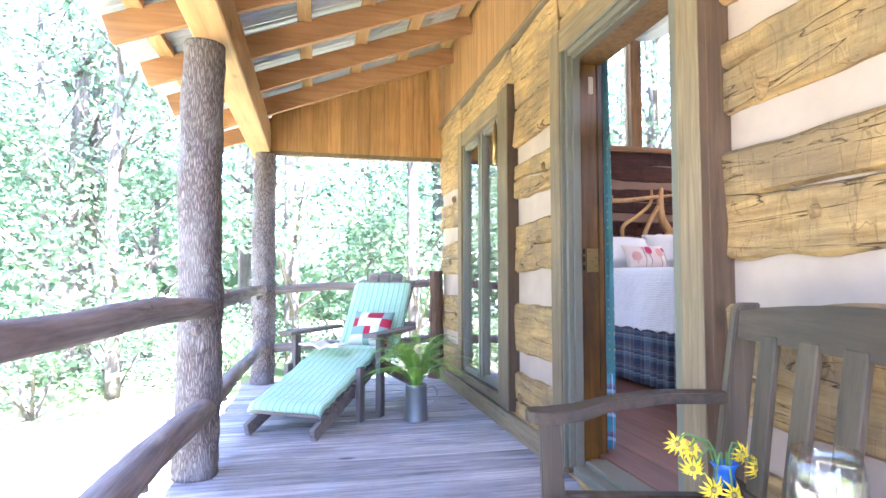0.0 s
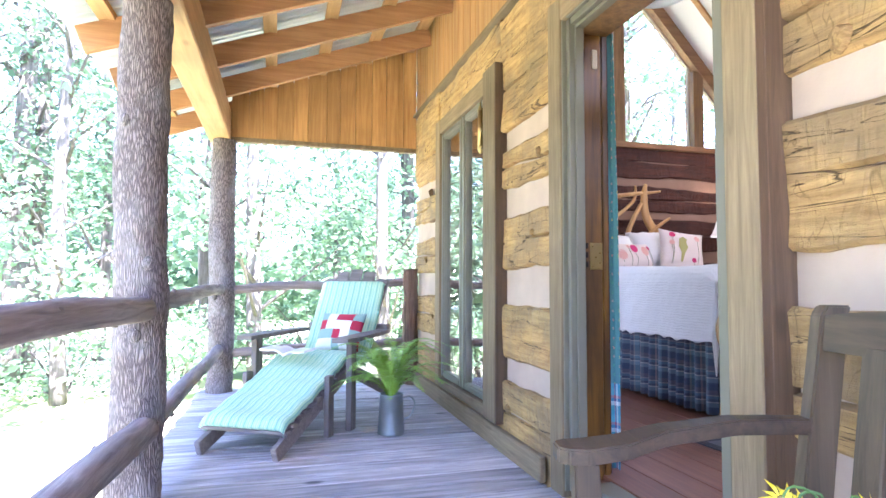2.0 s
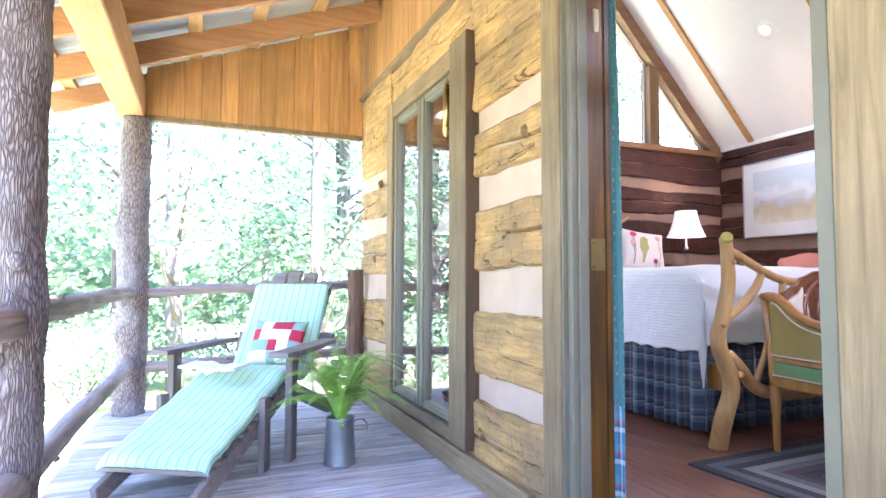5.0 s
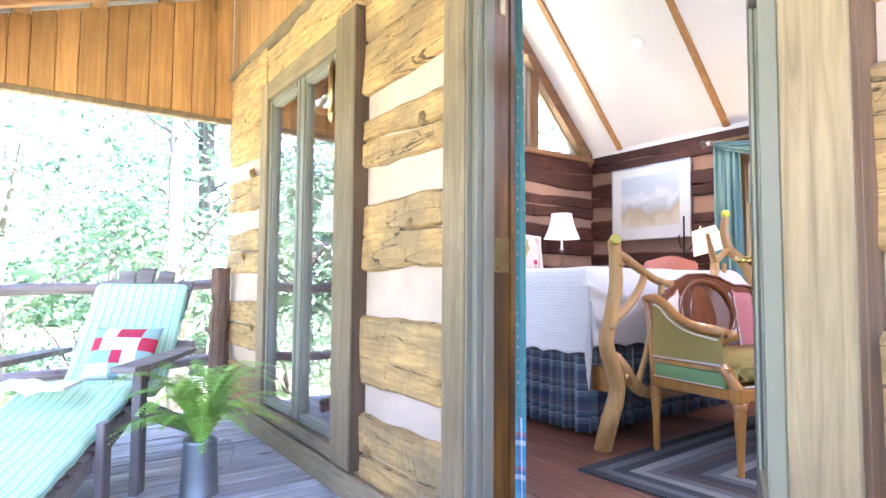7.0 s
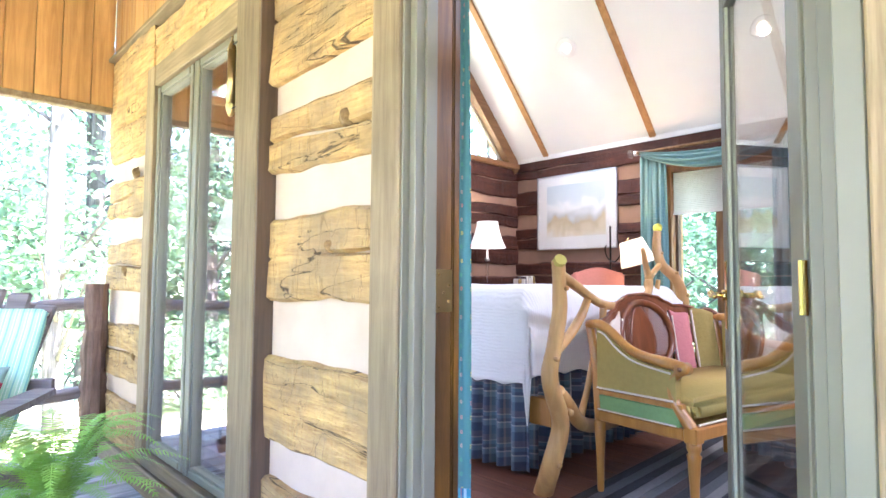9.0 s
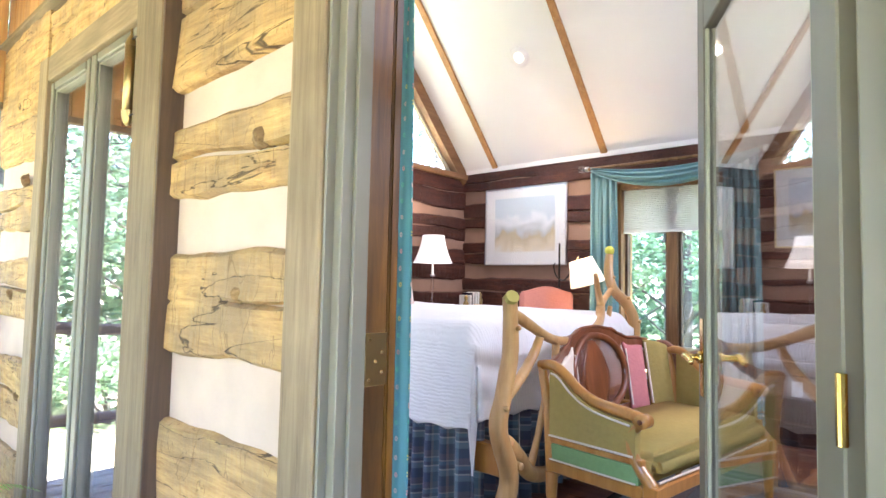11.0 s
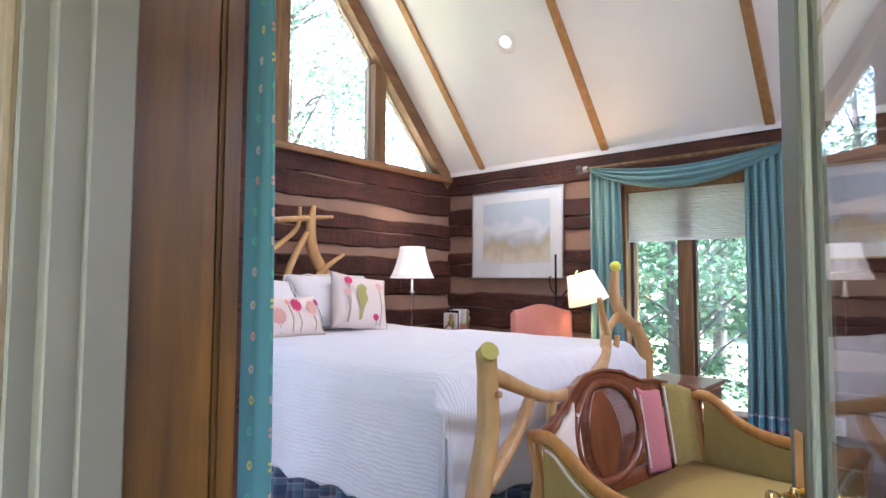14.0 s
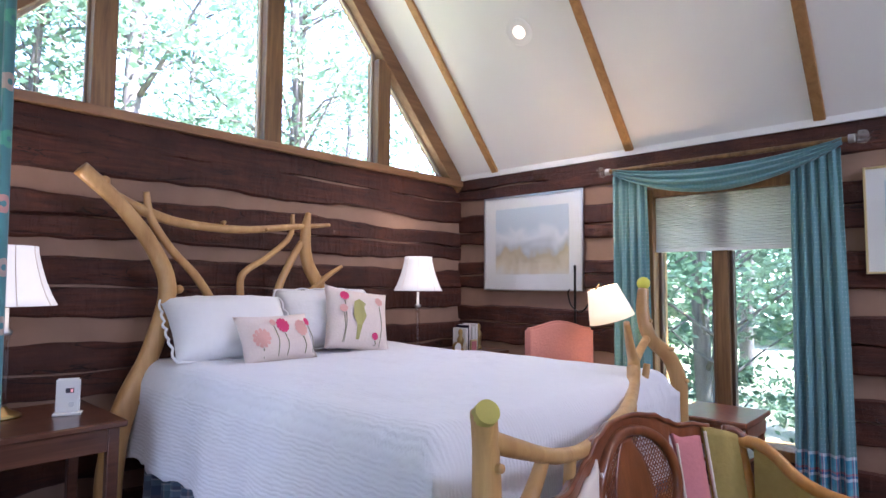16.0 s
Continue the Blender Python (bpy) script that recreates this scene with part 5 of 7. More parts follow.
def daisy(at, toward, r, n=13, droop=0.3):
    b = bmesh.new()
    z = Vector(toward).normalized()
    x = z.orthogonal().normalized()
    y = z.cross(x)
    for k in range(n):
        a = 2 * math.pi * k / n + 0.1 * math.sin(k * 7)
        d = x * math.cos(a) + y * math.sin(a)
        s = z.cross(d)
        rr = r * (0.85 + 0.2 * math.sin(k * 3.7))
        p0, p1, p2 = Vector(at) + d * r * 0.2, Vector(at) + d * rr * 0.6 + z * 0.002, Vector(at) + d * rr - z * r * droop
        w = r * 0.10
        f = [b.verts.new(v) for v in (p0 - s * w * 0.5, p1 - s * w, p2, p1 + s * w, p0 + s * w * 0.5)]
        b.faces.new(f)
    return b


flowers = thing("flowers", "bunch of wilting yellow daisies in the small vase", "flowers", loc=(0.882, 1.012, 0.565))
random.seed(6)
for at, tw in (((-0.10, 0.02, 0.045), (-0.4, -0.8, 0.3)), ((-0.085, -0.01, 0.0), (-0.5, -0.9, -0.1)), ((-0.05, -0.03, -0.04), (-0.3, -1, 0.0)), ((-0.01, -0.04, -0.05), (0, -1, 0.2)), ((0.045, 0.0, 0.02), (0.2, -0.9, -0.2)), ((0.085, 0.01, -0.015), (0.6, -0.8, 0.0)), ((-0.06, 0.03, 0.03), (-0.2, -0.9, 0.5))):
    part("petals", daisy(at, tw, 0.033, droop=random.uniform(0.2, 0.7)), M_YELLOW, flowers, "yellow drooping petals")
    part("flower_centre", ball(at, 0.008, squash=(1, 1, 0.7), sub=1), M_OLIVE, flowers)
    part("stem", tube([(0, 0, -0.13), (at[0] * 0.3, at[1] * 0.3, 0.03), (at[0] * 0.8, at[1] * 0.8, at[2] + 0.02), at], 0.0022, 6, steps=3), M_STEM, flowers)
wg = thing("wine_glass", "large clear ribbed stemmed wine glass", "wine glass", loc=(0.864, 0.734, 0.397))
wg.scale = (0.93, 0.93, 0.93)
part("bowl", lathe([(0.004, 0.10), (0.035, 0.115), (0.058, 0.15), (0.066, 0.20), (0.062, 0.26), (0.055, 0.30), (0.0535, 0.30), (0.060, 0.255), (0.063, 0.20), (0.055, 0.152), (0.033, 0.119), (0.001, 0.104)], 48, rib=0.02, ribs=12), M_CLEAR, wg, smooth=True)
part("stem", lathe([(0.038, 0.0), (0.036, 0.004), (0.008, 0.010), (0.005, 0.05), (0.006, 0.10)], 20), M_CLEAR, wg, smooth=True)

# ---- door curtain and scarf ----
def folds(x0, x1, y, z0, z1, waves, depth, axis, flare=0.0):
    """A hanging curtain with soft folds; u runs across, v up."""
    def fn(u, v):
        a = x0 + (x1 - x0) * u
        a += flare * (1 - v) * (u - 0.5)
        w = depth * math.sin(2 * math.pi * waves * u + 0.8 * math.sin(v * 4)) * (0.75 + 0.25 * (1 - v)) + depth * 0.3 * math.sin(2 * math.pi * waves * 2.3 * u + 1)
        z = z0 + (z1 - z0) * v
        return (y + w, a, z) if axis == "y" else (a, y + w, z)
    return fn


cur = thing("curtain", "teal curtain printed with small coloured motifs, plaid border below", "curtain", loc=(1.49, 2.80, FLOOR))
part("cloth", sheet(folds(2.594, 3.00, 1.478, FLOOR + 0.015, 2.30, 6.5, 0.016, "y", 0.02), 150, 30, 0.003, uv=lambda u, v: (u * 0.70, v * 2.2)), M_CURTAIN, cur, world=True, smooth=True)
part("rod", tube([(1.50, 1.64, 2.32), (1.50, 3.04, 2.32)], 0.014, 12), M_WFRAME, cur, world=True)
part("finial", ball((1.50, 3.07, 2.32), 0.035), M_SILVER, cur, world=True, smooth=True)


def swag(y0, y1, x, z, sag, width):
    def fn(u, v):
        y = y0 + (y1 - y0) * u
        arc = math.sin(math.pi * u) ** 0.85
        zz = z - 0.055 * arc * (1 - v) - (0.02 + v * (0.04 + (sag + width) * arc - 0.04 * arc)) - 0.02 * arc
        return (x - 0.03 * math.sin(v * 22 + 1.2 * math.sin(u * 3)) * 0.5 - 0.055 * arc * math.sin(v * 3), y, zz)
    return fn


sc = thing("scarf_valance", "white sheer scarf draped over the doorway rod", "curtain", loc=(1.56, 2.2, 2.3))
part("cloth", sheet(swag(1.68, 2.60, 1.54, 2.335, 0.10, 0.12), 40, 24, 0.003), M_SHEER, sc, world=True, smooth=True)

# ---- far window dressing ----
drape = thing("drapes", "teal dotted drapes with a swagged scarf and glass finials", "curtain", loc=(5.30, 3.36, FLOOR))
part("panel", sheet(folds(3.80, 4.05, 5.315, 0.14, 2.27, 4, 0.022, "y", 0.04), 48, 30, 0.004, uv=lambda u, v: (u * 0.6, v * 2.2)), M_DRAPE, drape, world=True, smooth=True)
part("panel", sheet(folds(2.67, 2.92, 5.315, 0.14, 2.27, 5, 0.022, "y", 0.05), 48, 30, 0.004, uv=lambda u, v: (u * 0.6, v * 2.2)), M_DRAPE, drape, world=True, smooth=True)
part("swag", sheet(swag(2.66, 4.04, 5.285, 2.34, 0.07, 0.14), 48, 30, 0.004, uv=lambda u, v: (u * 1.6, 0.6 + v * 0.5)), M_DRAPE, drape, world=True, smooth=True)
part("rod", tube([(5.30, 2.62, 2.31), (5.30, 4.08, 2.31)], 0.015, 12), M_WFRAME, drape, world=True)
for y in (2.60, 4.10):
    s = 1 if y > 3 else -1
    part("finial", ball((5.30, y + s * 0.035, 2.31), 0.042), M_CLEAR, drape, "clear ball finial", world=True, smooth=True)
    part("collar", tube([(5.30, y - s * 0.03, 2.31), (5.30, y, 2.31)], 0.024, 14), M_SILVER, drape, world=True)


def pleats(u, v):
    z = 1.735 + (2.10 - 1.735) * v
    return (5.435 + 0.008 * (abs(((v * 22) % 1) - 0.5) * 2 - 0.5), 2.93 + 0.86 * u, z)


bl = thing("cellular_blind", "half-raised cream pleated blind letting light through", "blind", loc=(5.435, 3.36, 1.73))
part("cloth", sheet(pleats, 2, 88, 0.001), M_BLIND, bl, world=True)
part("bottom_bar", box((5.42, 2.93, 1.715), (5.45, 3.79, 1.735), 0.003), M_PAPER, bl, world=True)

# ---- pictures ----
def picture(y0, y1, z0, z1, label, frame_mat, seed):
    t = thing("picture", label, "picture", loc=(FX - 0.02, (y0 + y1) / 2, (z0 + z1) / 2))
    w = 0.012
    for a, c, e, f in ((y0, y0 + w, z0, z1), (y1 - w, y1, z0, z1), (y0 + w, y1 - w, z0, z0 + w), (y0 + w, y1 - w, z1 - w, z1)):
        part("frame", box((FX - 0.032, a, e), (FX - 0.004, c, f), 0.002), frame_mat, t, world=True)
    part("mount", box((FX - 0.02, y0 + w, z0 + w), (FX - 0.006, y1 - w, z1 - w), 0), M_PAPER, t, world=True)
    m, n, l, b = shader("watercolour", 0.8)
    tc = n.new("ShaderNodeTexCoord")
    sp = n.new("ShaderNodeSeparateXYZ")
    l.new(tc.outputs["Generated"], sp.inputs[0])
    no = n.new("ShaderNodeTexNoise")
    no.inputs["Scale"].default_value, no.inputs["Detail"].default_value, no.inputs["Distortion"].default_value = 3.6 + seed, 8, 1.6
    l.new(tc.outputs["Object"], no.inputs["Vector"])
    ad = n.new("ShaderNodeMath")
    ad.operation, ad.inputs[1].default_value = "MULTIPLY_ADD", 0.62
    l.new(no.outputs[0], ad.inputs[0])
    l.new(sp.outputs[2], ad.inputs[2])
    r = n.new("ShaderNodeValToRGB")
    while len(r.color_ramp.elements) < 6:
        r.color_ramp.elements.new(0.5)
    for e, (p, c) in zip(r.color_ramp.elements, ((0.2, (0.74, 0.74, 0.70)), (0.42, (0.68, 0.60, 0.44)), (0.60, (0.52, 0.44, 0.28)), (0.70, (0.50, 0.53, 0.54)), (0.86, (0.74, 0.76, 0.78)), (1.0, (0.55, 0.62, 0.67)))):
        e.position, e.color = p, (*c, 1)
    l.new(ad.outputs[0], r.inputs[0])
    l.new(r.outputs[0], b.inputs["Base Color"])
    my, mz = (y1 - y0) * 0.13, (z1 - z0) * 0.17
    part("painting", box((FX - 0.023, y0 + my, z0 + mz), (FX - 0.0205, y1 - my, z1 - mz * 0.8), 0), m, t, "soft grey and ochre watercolour landscape", world=True)
    part("glazing", box((FX - 0.029, y0 + w, z0 + w), (FX - 0.0265, y1 - w, z1 - w), 0), M_GLASS, t, world=True)


picture(4.335, 5.30, 1.434, 2.232, "large watercolour landscape in a thin silver frame", M_SILVER, 0)
picture(1.85, 2.58, 1.552, 2.15, "small watercolour in a thin gilt frame", M_GILT, 2)

# ---- bed ----
BX0, BX1, BY0, BY1, BZ = 2.58, 4.30, 3.24, 5.40, 1.06
bed = thing("bed", "high rustic bed with a frame of peeled golden branches", "bed", loc=(3.45, 4.3, FLOOR))
part("mattress", box((BX0 + 0.06, BY0 + 0.06, 0.62), (BX1 - 0.06, BY1, BZ - 0.03), 0.05, segs=3), M_WHITE, bed, world=True)
part("box_spring", box((BX0 + 0.07, BY0 + 0.07, 0.38), (BX1 - 0.07, BY1, 0.60), 0.02), M_CREAM, bed, world=True)
part("bed_frame", box((BX0 + 0.10, BY0 - 0.10, 0.36), (BX0 + 0.16, BY1 + 0.05, 0.50), 0.006), M_HONEY, bed, world=True)
part("bed_frame", box((BX1 - 0.16, BY0 - 0.10, 0.36), (BX1 - 0.10, BY1 + 0.05, 0.50), 0.006), M_HONEY, bed, world=True)


def branch(points, radii, seed, name="branch", segs=14, r=0.07):
    part(name, tube(points, radii, segs, rough=r, seed=seed, steps=7), M_BRANCH, bed, world=True, smooth=True)


HY = 5.40
branch([(2.46, HY, FLOOR), (2.47, HY - 0.05, 0.70), (2.62, HY - 0.05, 1.10), (2.70, HY - 0.05, 1.42), (2.63, HY - 0.05, 1.64), (2.45, HY - 0.08, 1.86), (2.25, HY - 0.10, 2.03)], [0.068, 0.062, 0.050, 0.047, 0.041, 0.038, 0.040], 1, "bedpost", 18, 0.10)
branch([(2.38, HY, 1.95), (2.57, HY - 0.02, 1.86), (2.80, HY, 1.81), (3.13, HY - 0.02, 1.80), (3.53, HY, 1.85), (3.78, HY - 0.02, 1.88)], [0.028, 0.030, 0.026, 0.024, 0.020, 0.012], 2, "top_rail")
branch([(2.58, HY - 0.03, 1.96), (2.61, HY - 0.03, 1.82), (2.72, HY - 0.03, 1.66), (2.87, HY, 1.52), (2.98, HY, 1.35), (3.05, HY, 1.1)], [0.016, 0.022, 0.022, 0.024, 0.026, 0.028], 3)
branch([(3.50, HY, 1.93), (3.48, HY, 1.78), (3.32, HY, 1.64), (3.16, HY, 1.53), (3.15, HY, 1.38), (3.15, HY, 1.1)], [0.012, 0.018, 0.018, 0.022, 0.022, 0.024], 4)
branch([(3.62, HY, 1.95), (3.60, HY, 1.82), (3.62, HY, 1.62), (3.74, HY, 1.42), (3.95, HY, 1.0), (4.15, HY, FLOOR)], [0.018, 0.036, 0.040, 0.044, 0.05, 0.06], 5, "bedpost", 18, 0.10)
branch([(3.57, HY, 1.75), (3.48, HY, 1.60), (3.40, HY, 1.42), (3.35, HY, 1.1)], [0.022, 0.024, 0.026, 0.028], 6)
branch([(3.86, HY - 0.06, 1.60), (3.74, HY - 0.04, 1.52), (3.62, HY, 1.40)], [0.012, 0.020, 0.024], 7)
branch([(2.52, 3.10, FLOOR), (2.45, 3.00, 0.27), (2.48, 2.97, 0.45), (2.38, 2.955, 0.66), (2.42, 2.96, 0.80), (2.465, 2.965, 0.95), (2.465, 2.965, 1.09), (2.445, 2.955, 1.188)], [0.046, 0.044, 0.041, 0.038, 0.036, 0.034, 0.032, 0.030], 8, "bedpost", 20, 0.10)
part("cut_end", tube([(2.450, 2.962, 1.172), (2.433, 2.932, 1.194)], [0.0300, 0.0285], 20), M_CUTEND, bed, "yellow-painted sawn end", world=True)
branch([(2.47, 2.96, 1.12), (2.545, 2.955, 1.09), (2.74, 2.985, 1.025), (2.90, 3.02, 0.985), (3.08, 3.05, 0.965), (3.40, 3.12, 0.965), (3.70, 3.20, 0.985), (3.92, 3.28, 1.03), (3.985, 3.31, 1.10)], [0.026, 0.024, 0.022, 0.022, 0.022, 0.026, 0.028, 0.030, 0.028], 9, "foot_rail")
branch([(2.46, 2.97, 0.60), (2.56, 2.98, 0.52), (2.68, 3.00, 0.42), (2.92, 3.04, 0.36), (3.4, 3.12, 0.34), (3.9, 3.22, 0.32), (4.38, 3.30, 0.34)], [0.030, 0.032, 0.034, 0.034, 0.04, 0.04, 0.04], 10, "foot_rail")
branch([(2.44, 2.97, 0.77), (2.58, 2.99, 0.84), (2.70, 3.00, 0.93), (2.745, 2.99, 1.02)], [0.022, 0.024, 0.022, 0.018], 11)
branch([(2.95, 3.03, 0.98), (2.93, 3.03, 0.86), (2.84, 3.02, 0.72), (2.76, 3.01, 0.56), (2.68, 3.00, 0.43)], [0.020, 0.017, 0.016, 0.015, 0.020], 12)
branch([(3.25, 3.09, 0.96), (3.35, 3.10, 0.6), (3.30, 3.10, 0.35)], [0.022, 0.02, 0.024], 13)
branch([(3.75, 3.21, 0.98), (3.65, 3.17, 0.6), (3.75, 3.18, 0.34)], [0.022, 0.02, 0.024], 14)
branch([(4.46, 3.28, FLOOR), (4.44, 3.28, 0.50), (4.41, 3.26, 0.85), (4.40, 3.26, 1.00), (4.36, 3.29, 1.12), (4.25, 3.34, 1.22), (4.24, 3.37, 1.34), (4.27, 3.38, 1.46)], [0.060, 0.055, 0.042, 0.040, 0.036, 0.034, 0.032, 0.028], 15, "bedpost", 18)
branch([(4.02, 3.27, 0.55), (3.99, 3.29, 0.85), (3.985, 3.31, 1.00), (3.995, 3.31, 1.12), (3.91, 3.285, 1.20), (3.83, 3.265, 1.315)], [0.044, 0.036, 0.032, 0.028, 0.020, 0.013], 16)
branch([(3.99, 3.31, 1.11), (4.09, 3.33, 1.155), (4.22, 3.345, 1.215)], [0.024, 0.021, 0.020], 17)
branch([(4.00, 3.30, 0.95), (4.06, 3.29, 1.03), (4.085, 3.285, 1.11)], [0.022, 0.018, 0.015], 18)
part("finial", ball((4.285, 3.385, 1.49), 0.034), plain("yellow_ball", (0.75, 0.72, 0.08), 0.6), bed, "round yellow ball", world=True, smooth=True)
random.seed(5)
for x, y, z, r in ((2.36, 5.30, 1.98, 0.03), (2.77, 5.35, 1.44, 0.025), (2.55, 5.32, 0.86, 0.028), (2.475, 2.938, 1.06, 0.014), (2.50, 2.938, 0.50, 0.022), (2.45, 2.965, 0.27, 0.018), (4.33, 3.27, 1.16, 0.014), (4.24, 3.34, 1.30, 0.013), (4.40, 3.225, 1.0, 0.015), (2.385, 2.925, 0.75, 0.014), (3.30, 5.37, 1.81, 0.016), (3.02, 5.37, 1.83, 0.015)):
    part("knot", tube([(x, y + 0.02, z), (x - 0.006, y - 0.018, z + 0.004)], [r, r * 0.7], 10, rough=0.15), M_BRANCH, bed, world=True, smooth=True)

cover = thing("bedspread", "white quilted bedspread with a scalloped hem hanging over the bed", "bedding", loc=(3.45, 4.3, BZ))
RR = 0.09


def cover_top(u, v):
    """From the near side's hem over the top to the far side's; v runs from head to foot and down over the foot."""
    drop_n, drop_f, top_w, length, dropend = 0.40, 0.40, BX1 - BX0, BY1 - BY0, 0.36
    s = u * (drop_n + top_w + drop_f)
    t = v * (length + dropend)
    if s < drop_n:
        x, dz = BX0, drop_n - s
    elif s > drop_n + top_w:
        x, dz = BX1, s - drop_n - top_w
    else:
        x, dz = BX0 + s - drop_n, 0.0
    y = BY1 - min(t, length)
    dy = max(0.0, t - length)
    z = BZ
    inx, iny = min(x - BX0, BX1 - x), y - BY0
    if inx < RR and dz == 0:
        z -= RR - math.sqrt(max(0, RR * RR - (RR - inx) ** 2))
    if iny < RR and dy == 0:
        z -= (RR - math.sqrt(max(0, RR * RR - (RR - iny) ** 2))) * (1 if dz == 0 else 0.5)
    z += 0.018 * noise.noise((x * 1.6, y * 1.6, 0)) + 0.006 * noise.noise((x * 6, y * 6, 3))
    if dz or dy:
        hang_ = RR + max(dz, dy)
        z = BZ - hang_
        if dz and dy:
            z = BZ - RR - max(dz, dy)
        wave = 0.022 * math.sin((y if dz else x) * 13 + 1.5 * noise.noise((x, y, 1))) * min(1, max(dz, dy) / 0.3)
        scallop = 0.018 * abs(math.sin((t if dz else s) * math.pi / 0.17)) if (u in (0.0, 1.0) or v == 1.0) else 0.0
        z += scallop
        if dz:
            x += (-1 if x < 3.4 else 1) * (0.012 + 0.07 * dz + wave)
        if dy:
            y -= 0.012 + 0.07 * dy + wave
        if dz and dy:
            z -= 0.55 * min(dz, dy)
    return (x, y, z)


def quilt_material():
    m, n, l, b = shader("white_matelasse", 0.9)
    b.inputs["Base Color"].default_value = (0.78, 0.77, 0.78, 1)
    b.inputs["Sheen Weight"].default_value = 0.3
    tc = n.new("ShaderNodeTexCoord")
    w1 = n.new("ShaderNodeTexVoronoi")
    w1.inputs["Scale"].default_value = 14
    l.new(tc.outputs["UV"], w1.inputs["Vector"])
    w2 = n.new("ShaderNodeTexWave")
    w2.inputs["Scale"].default_value, w2.inputs["Distortion"].default_value = 18, 5
    l.new(tc.outputs["UV"], w2.inputs["Vector"])
    w3 = n.new("ShaderNodeTexNoise")
    w3.inputs["Scale"].default_value = 160
    l.new(tc.outputs["UV"], w3.inputs["Vector"])
    a = n.new("ShaderNodeMath")
    a.operation = "MULTIPLY_ADD"
    a.inputs[1].default_value = 0.2
    l.new(w2.outputs[1], a.inputs[0])
    l.new(w1.outputs["Distance"], a.inputs[2])
    a2 = n.new("ShaderNodeMath")
    a2.operation = "MULTIPLY_ADD"
    a2.inputs[1].default_value = 0.4
    l.new(w3.outputs[0], a2.inputs[0])
    l.new(a.outputs[0], a2.inputs[2])
    bu = n.new("ShaderNodeBump")
    bu.inputs["Strength"].default_value, bu.inputs["Distance"].default_value = 0.9, 0.008
    l.new(a2.outputs[0], bu.inputs["Height"])
    l.new(bu.outputs[0], b.inputs["Normal"])
    return m


M_QUILT = quilt_material()
part("cloth", sheet(cover_top, 130, 130, 0.006, uv=lambda u, v: (u * 2.5, v * 2.5)), M_QUILT, cover, world=True, smooth=True)
part("hem", tube([cover_top(0.0, k / 150) for k in range(151)], 0.004, 6, steps=1), M_WHITE, cover, "stitched scalloped hem", world=True)
part("hem", tube([cover_top(k / 130, 1.0) for k in range(131)], 0.004, 6, steps=1), M_WHITE, cover, "stitched scalloped hem", world=True)

skirt = thing("bed_skirt", "gathered blue, grey and red plaid bed skirt down to the floor", "bedding", loc=(3.45, 4.3, FLOOR))


def skirt_side(x, ya, yb, axis="y"):
    def fn(u, v):
        a = ya + (yb - ya) * u
        w = (0.016 + 0.014 * (1 - v)) * math.sin(a * 62 + 1.3 * math.sin(a * 7)) + 0.01 * (1 - v) * math.sin(a * 19)
        z = FLOOR + 0.03 + 0.62 * v
        return (x + w, a, z) if axis == "y" else (a, x + w, z)
    return fn


part("near_panel", sheet(skirt_side(BX0 + 0.03, BY0 + 0.05, BY1 - 0.1), 340, 8, 0.003, uv=lambda u, v: (u * 3.4, v * 0.62)), M_PLAID, skirt, world=True, smooth=True)
part("foot_panel", sheet(skirt_side(BY0 + 0.05, BX0 + 0.05, BX1 - 0.05, "x"), 280, 8, 0.003, uv=lambda u, v: (u * 2.8, v * 0.62)), M_PLAID, skirt, world=True, smooth=True)


def bed_pillow(name, label, at, w, h, t, rz, lean, mat, n=16):
    o = thing(name, label, "pillow", loc=at, rz=rz)
    b = pillow_mesh(w, h, t, n)
    b.transform(Matrix.Rotation(radians(-lean), 4, "X"))
    part("cover", b, mat, o, smooth=True)
    return o


def ruffle(o, w, h, lean):
    rot = Matrix.Rotation(radians(-lean), 4, "X")
    pts = []
    for k in range(97):
        a = 2 * math.pi * k / 96
        q = max(abs(math.cos(a)), abs(math.sin(a))) ** 0.9
        sc_ = 1 + 0.035 * abs(math.sin(a * 12))
        pts.append(rot @ Vector((w / 2 * 1.0 * math.cos(a) / q * sc_, 0.006 * math.sin(k), h / 2 * 1.0 * math.sin(a) / q * sc_)))
    b = tube(pts, 0.007, 6, steps=1, caps=False)
    part("ruffle", b, M_WHITE, o, smooth=True)


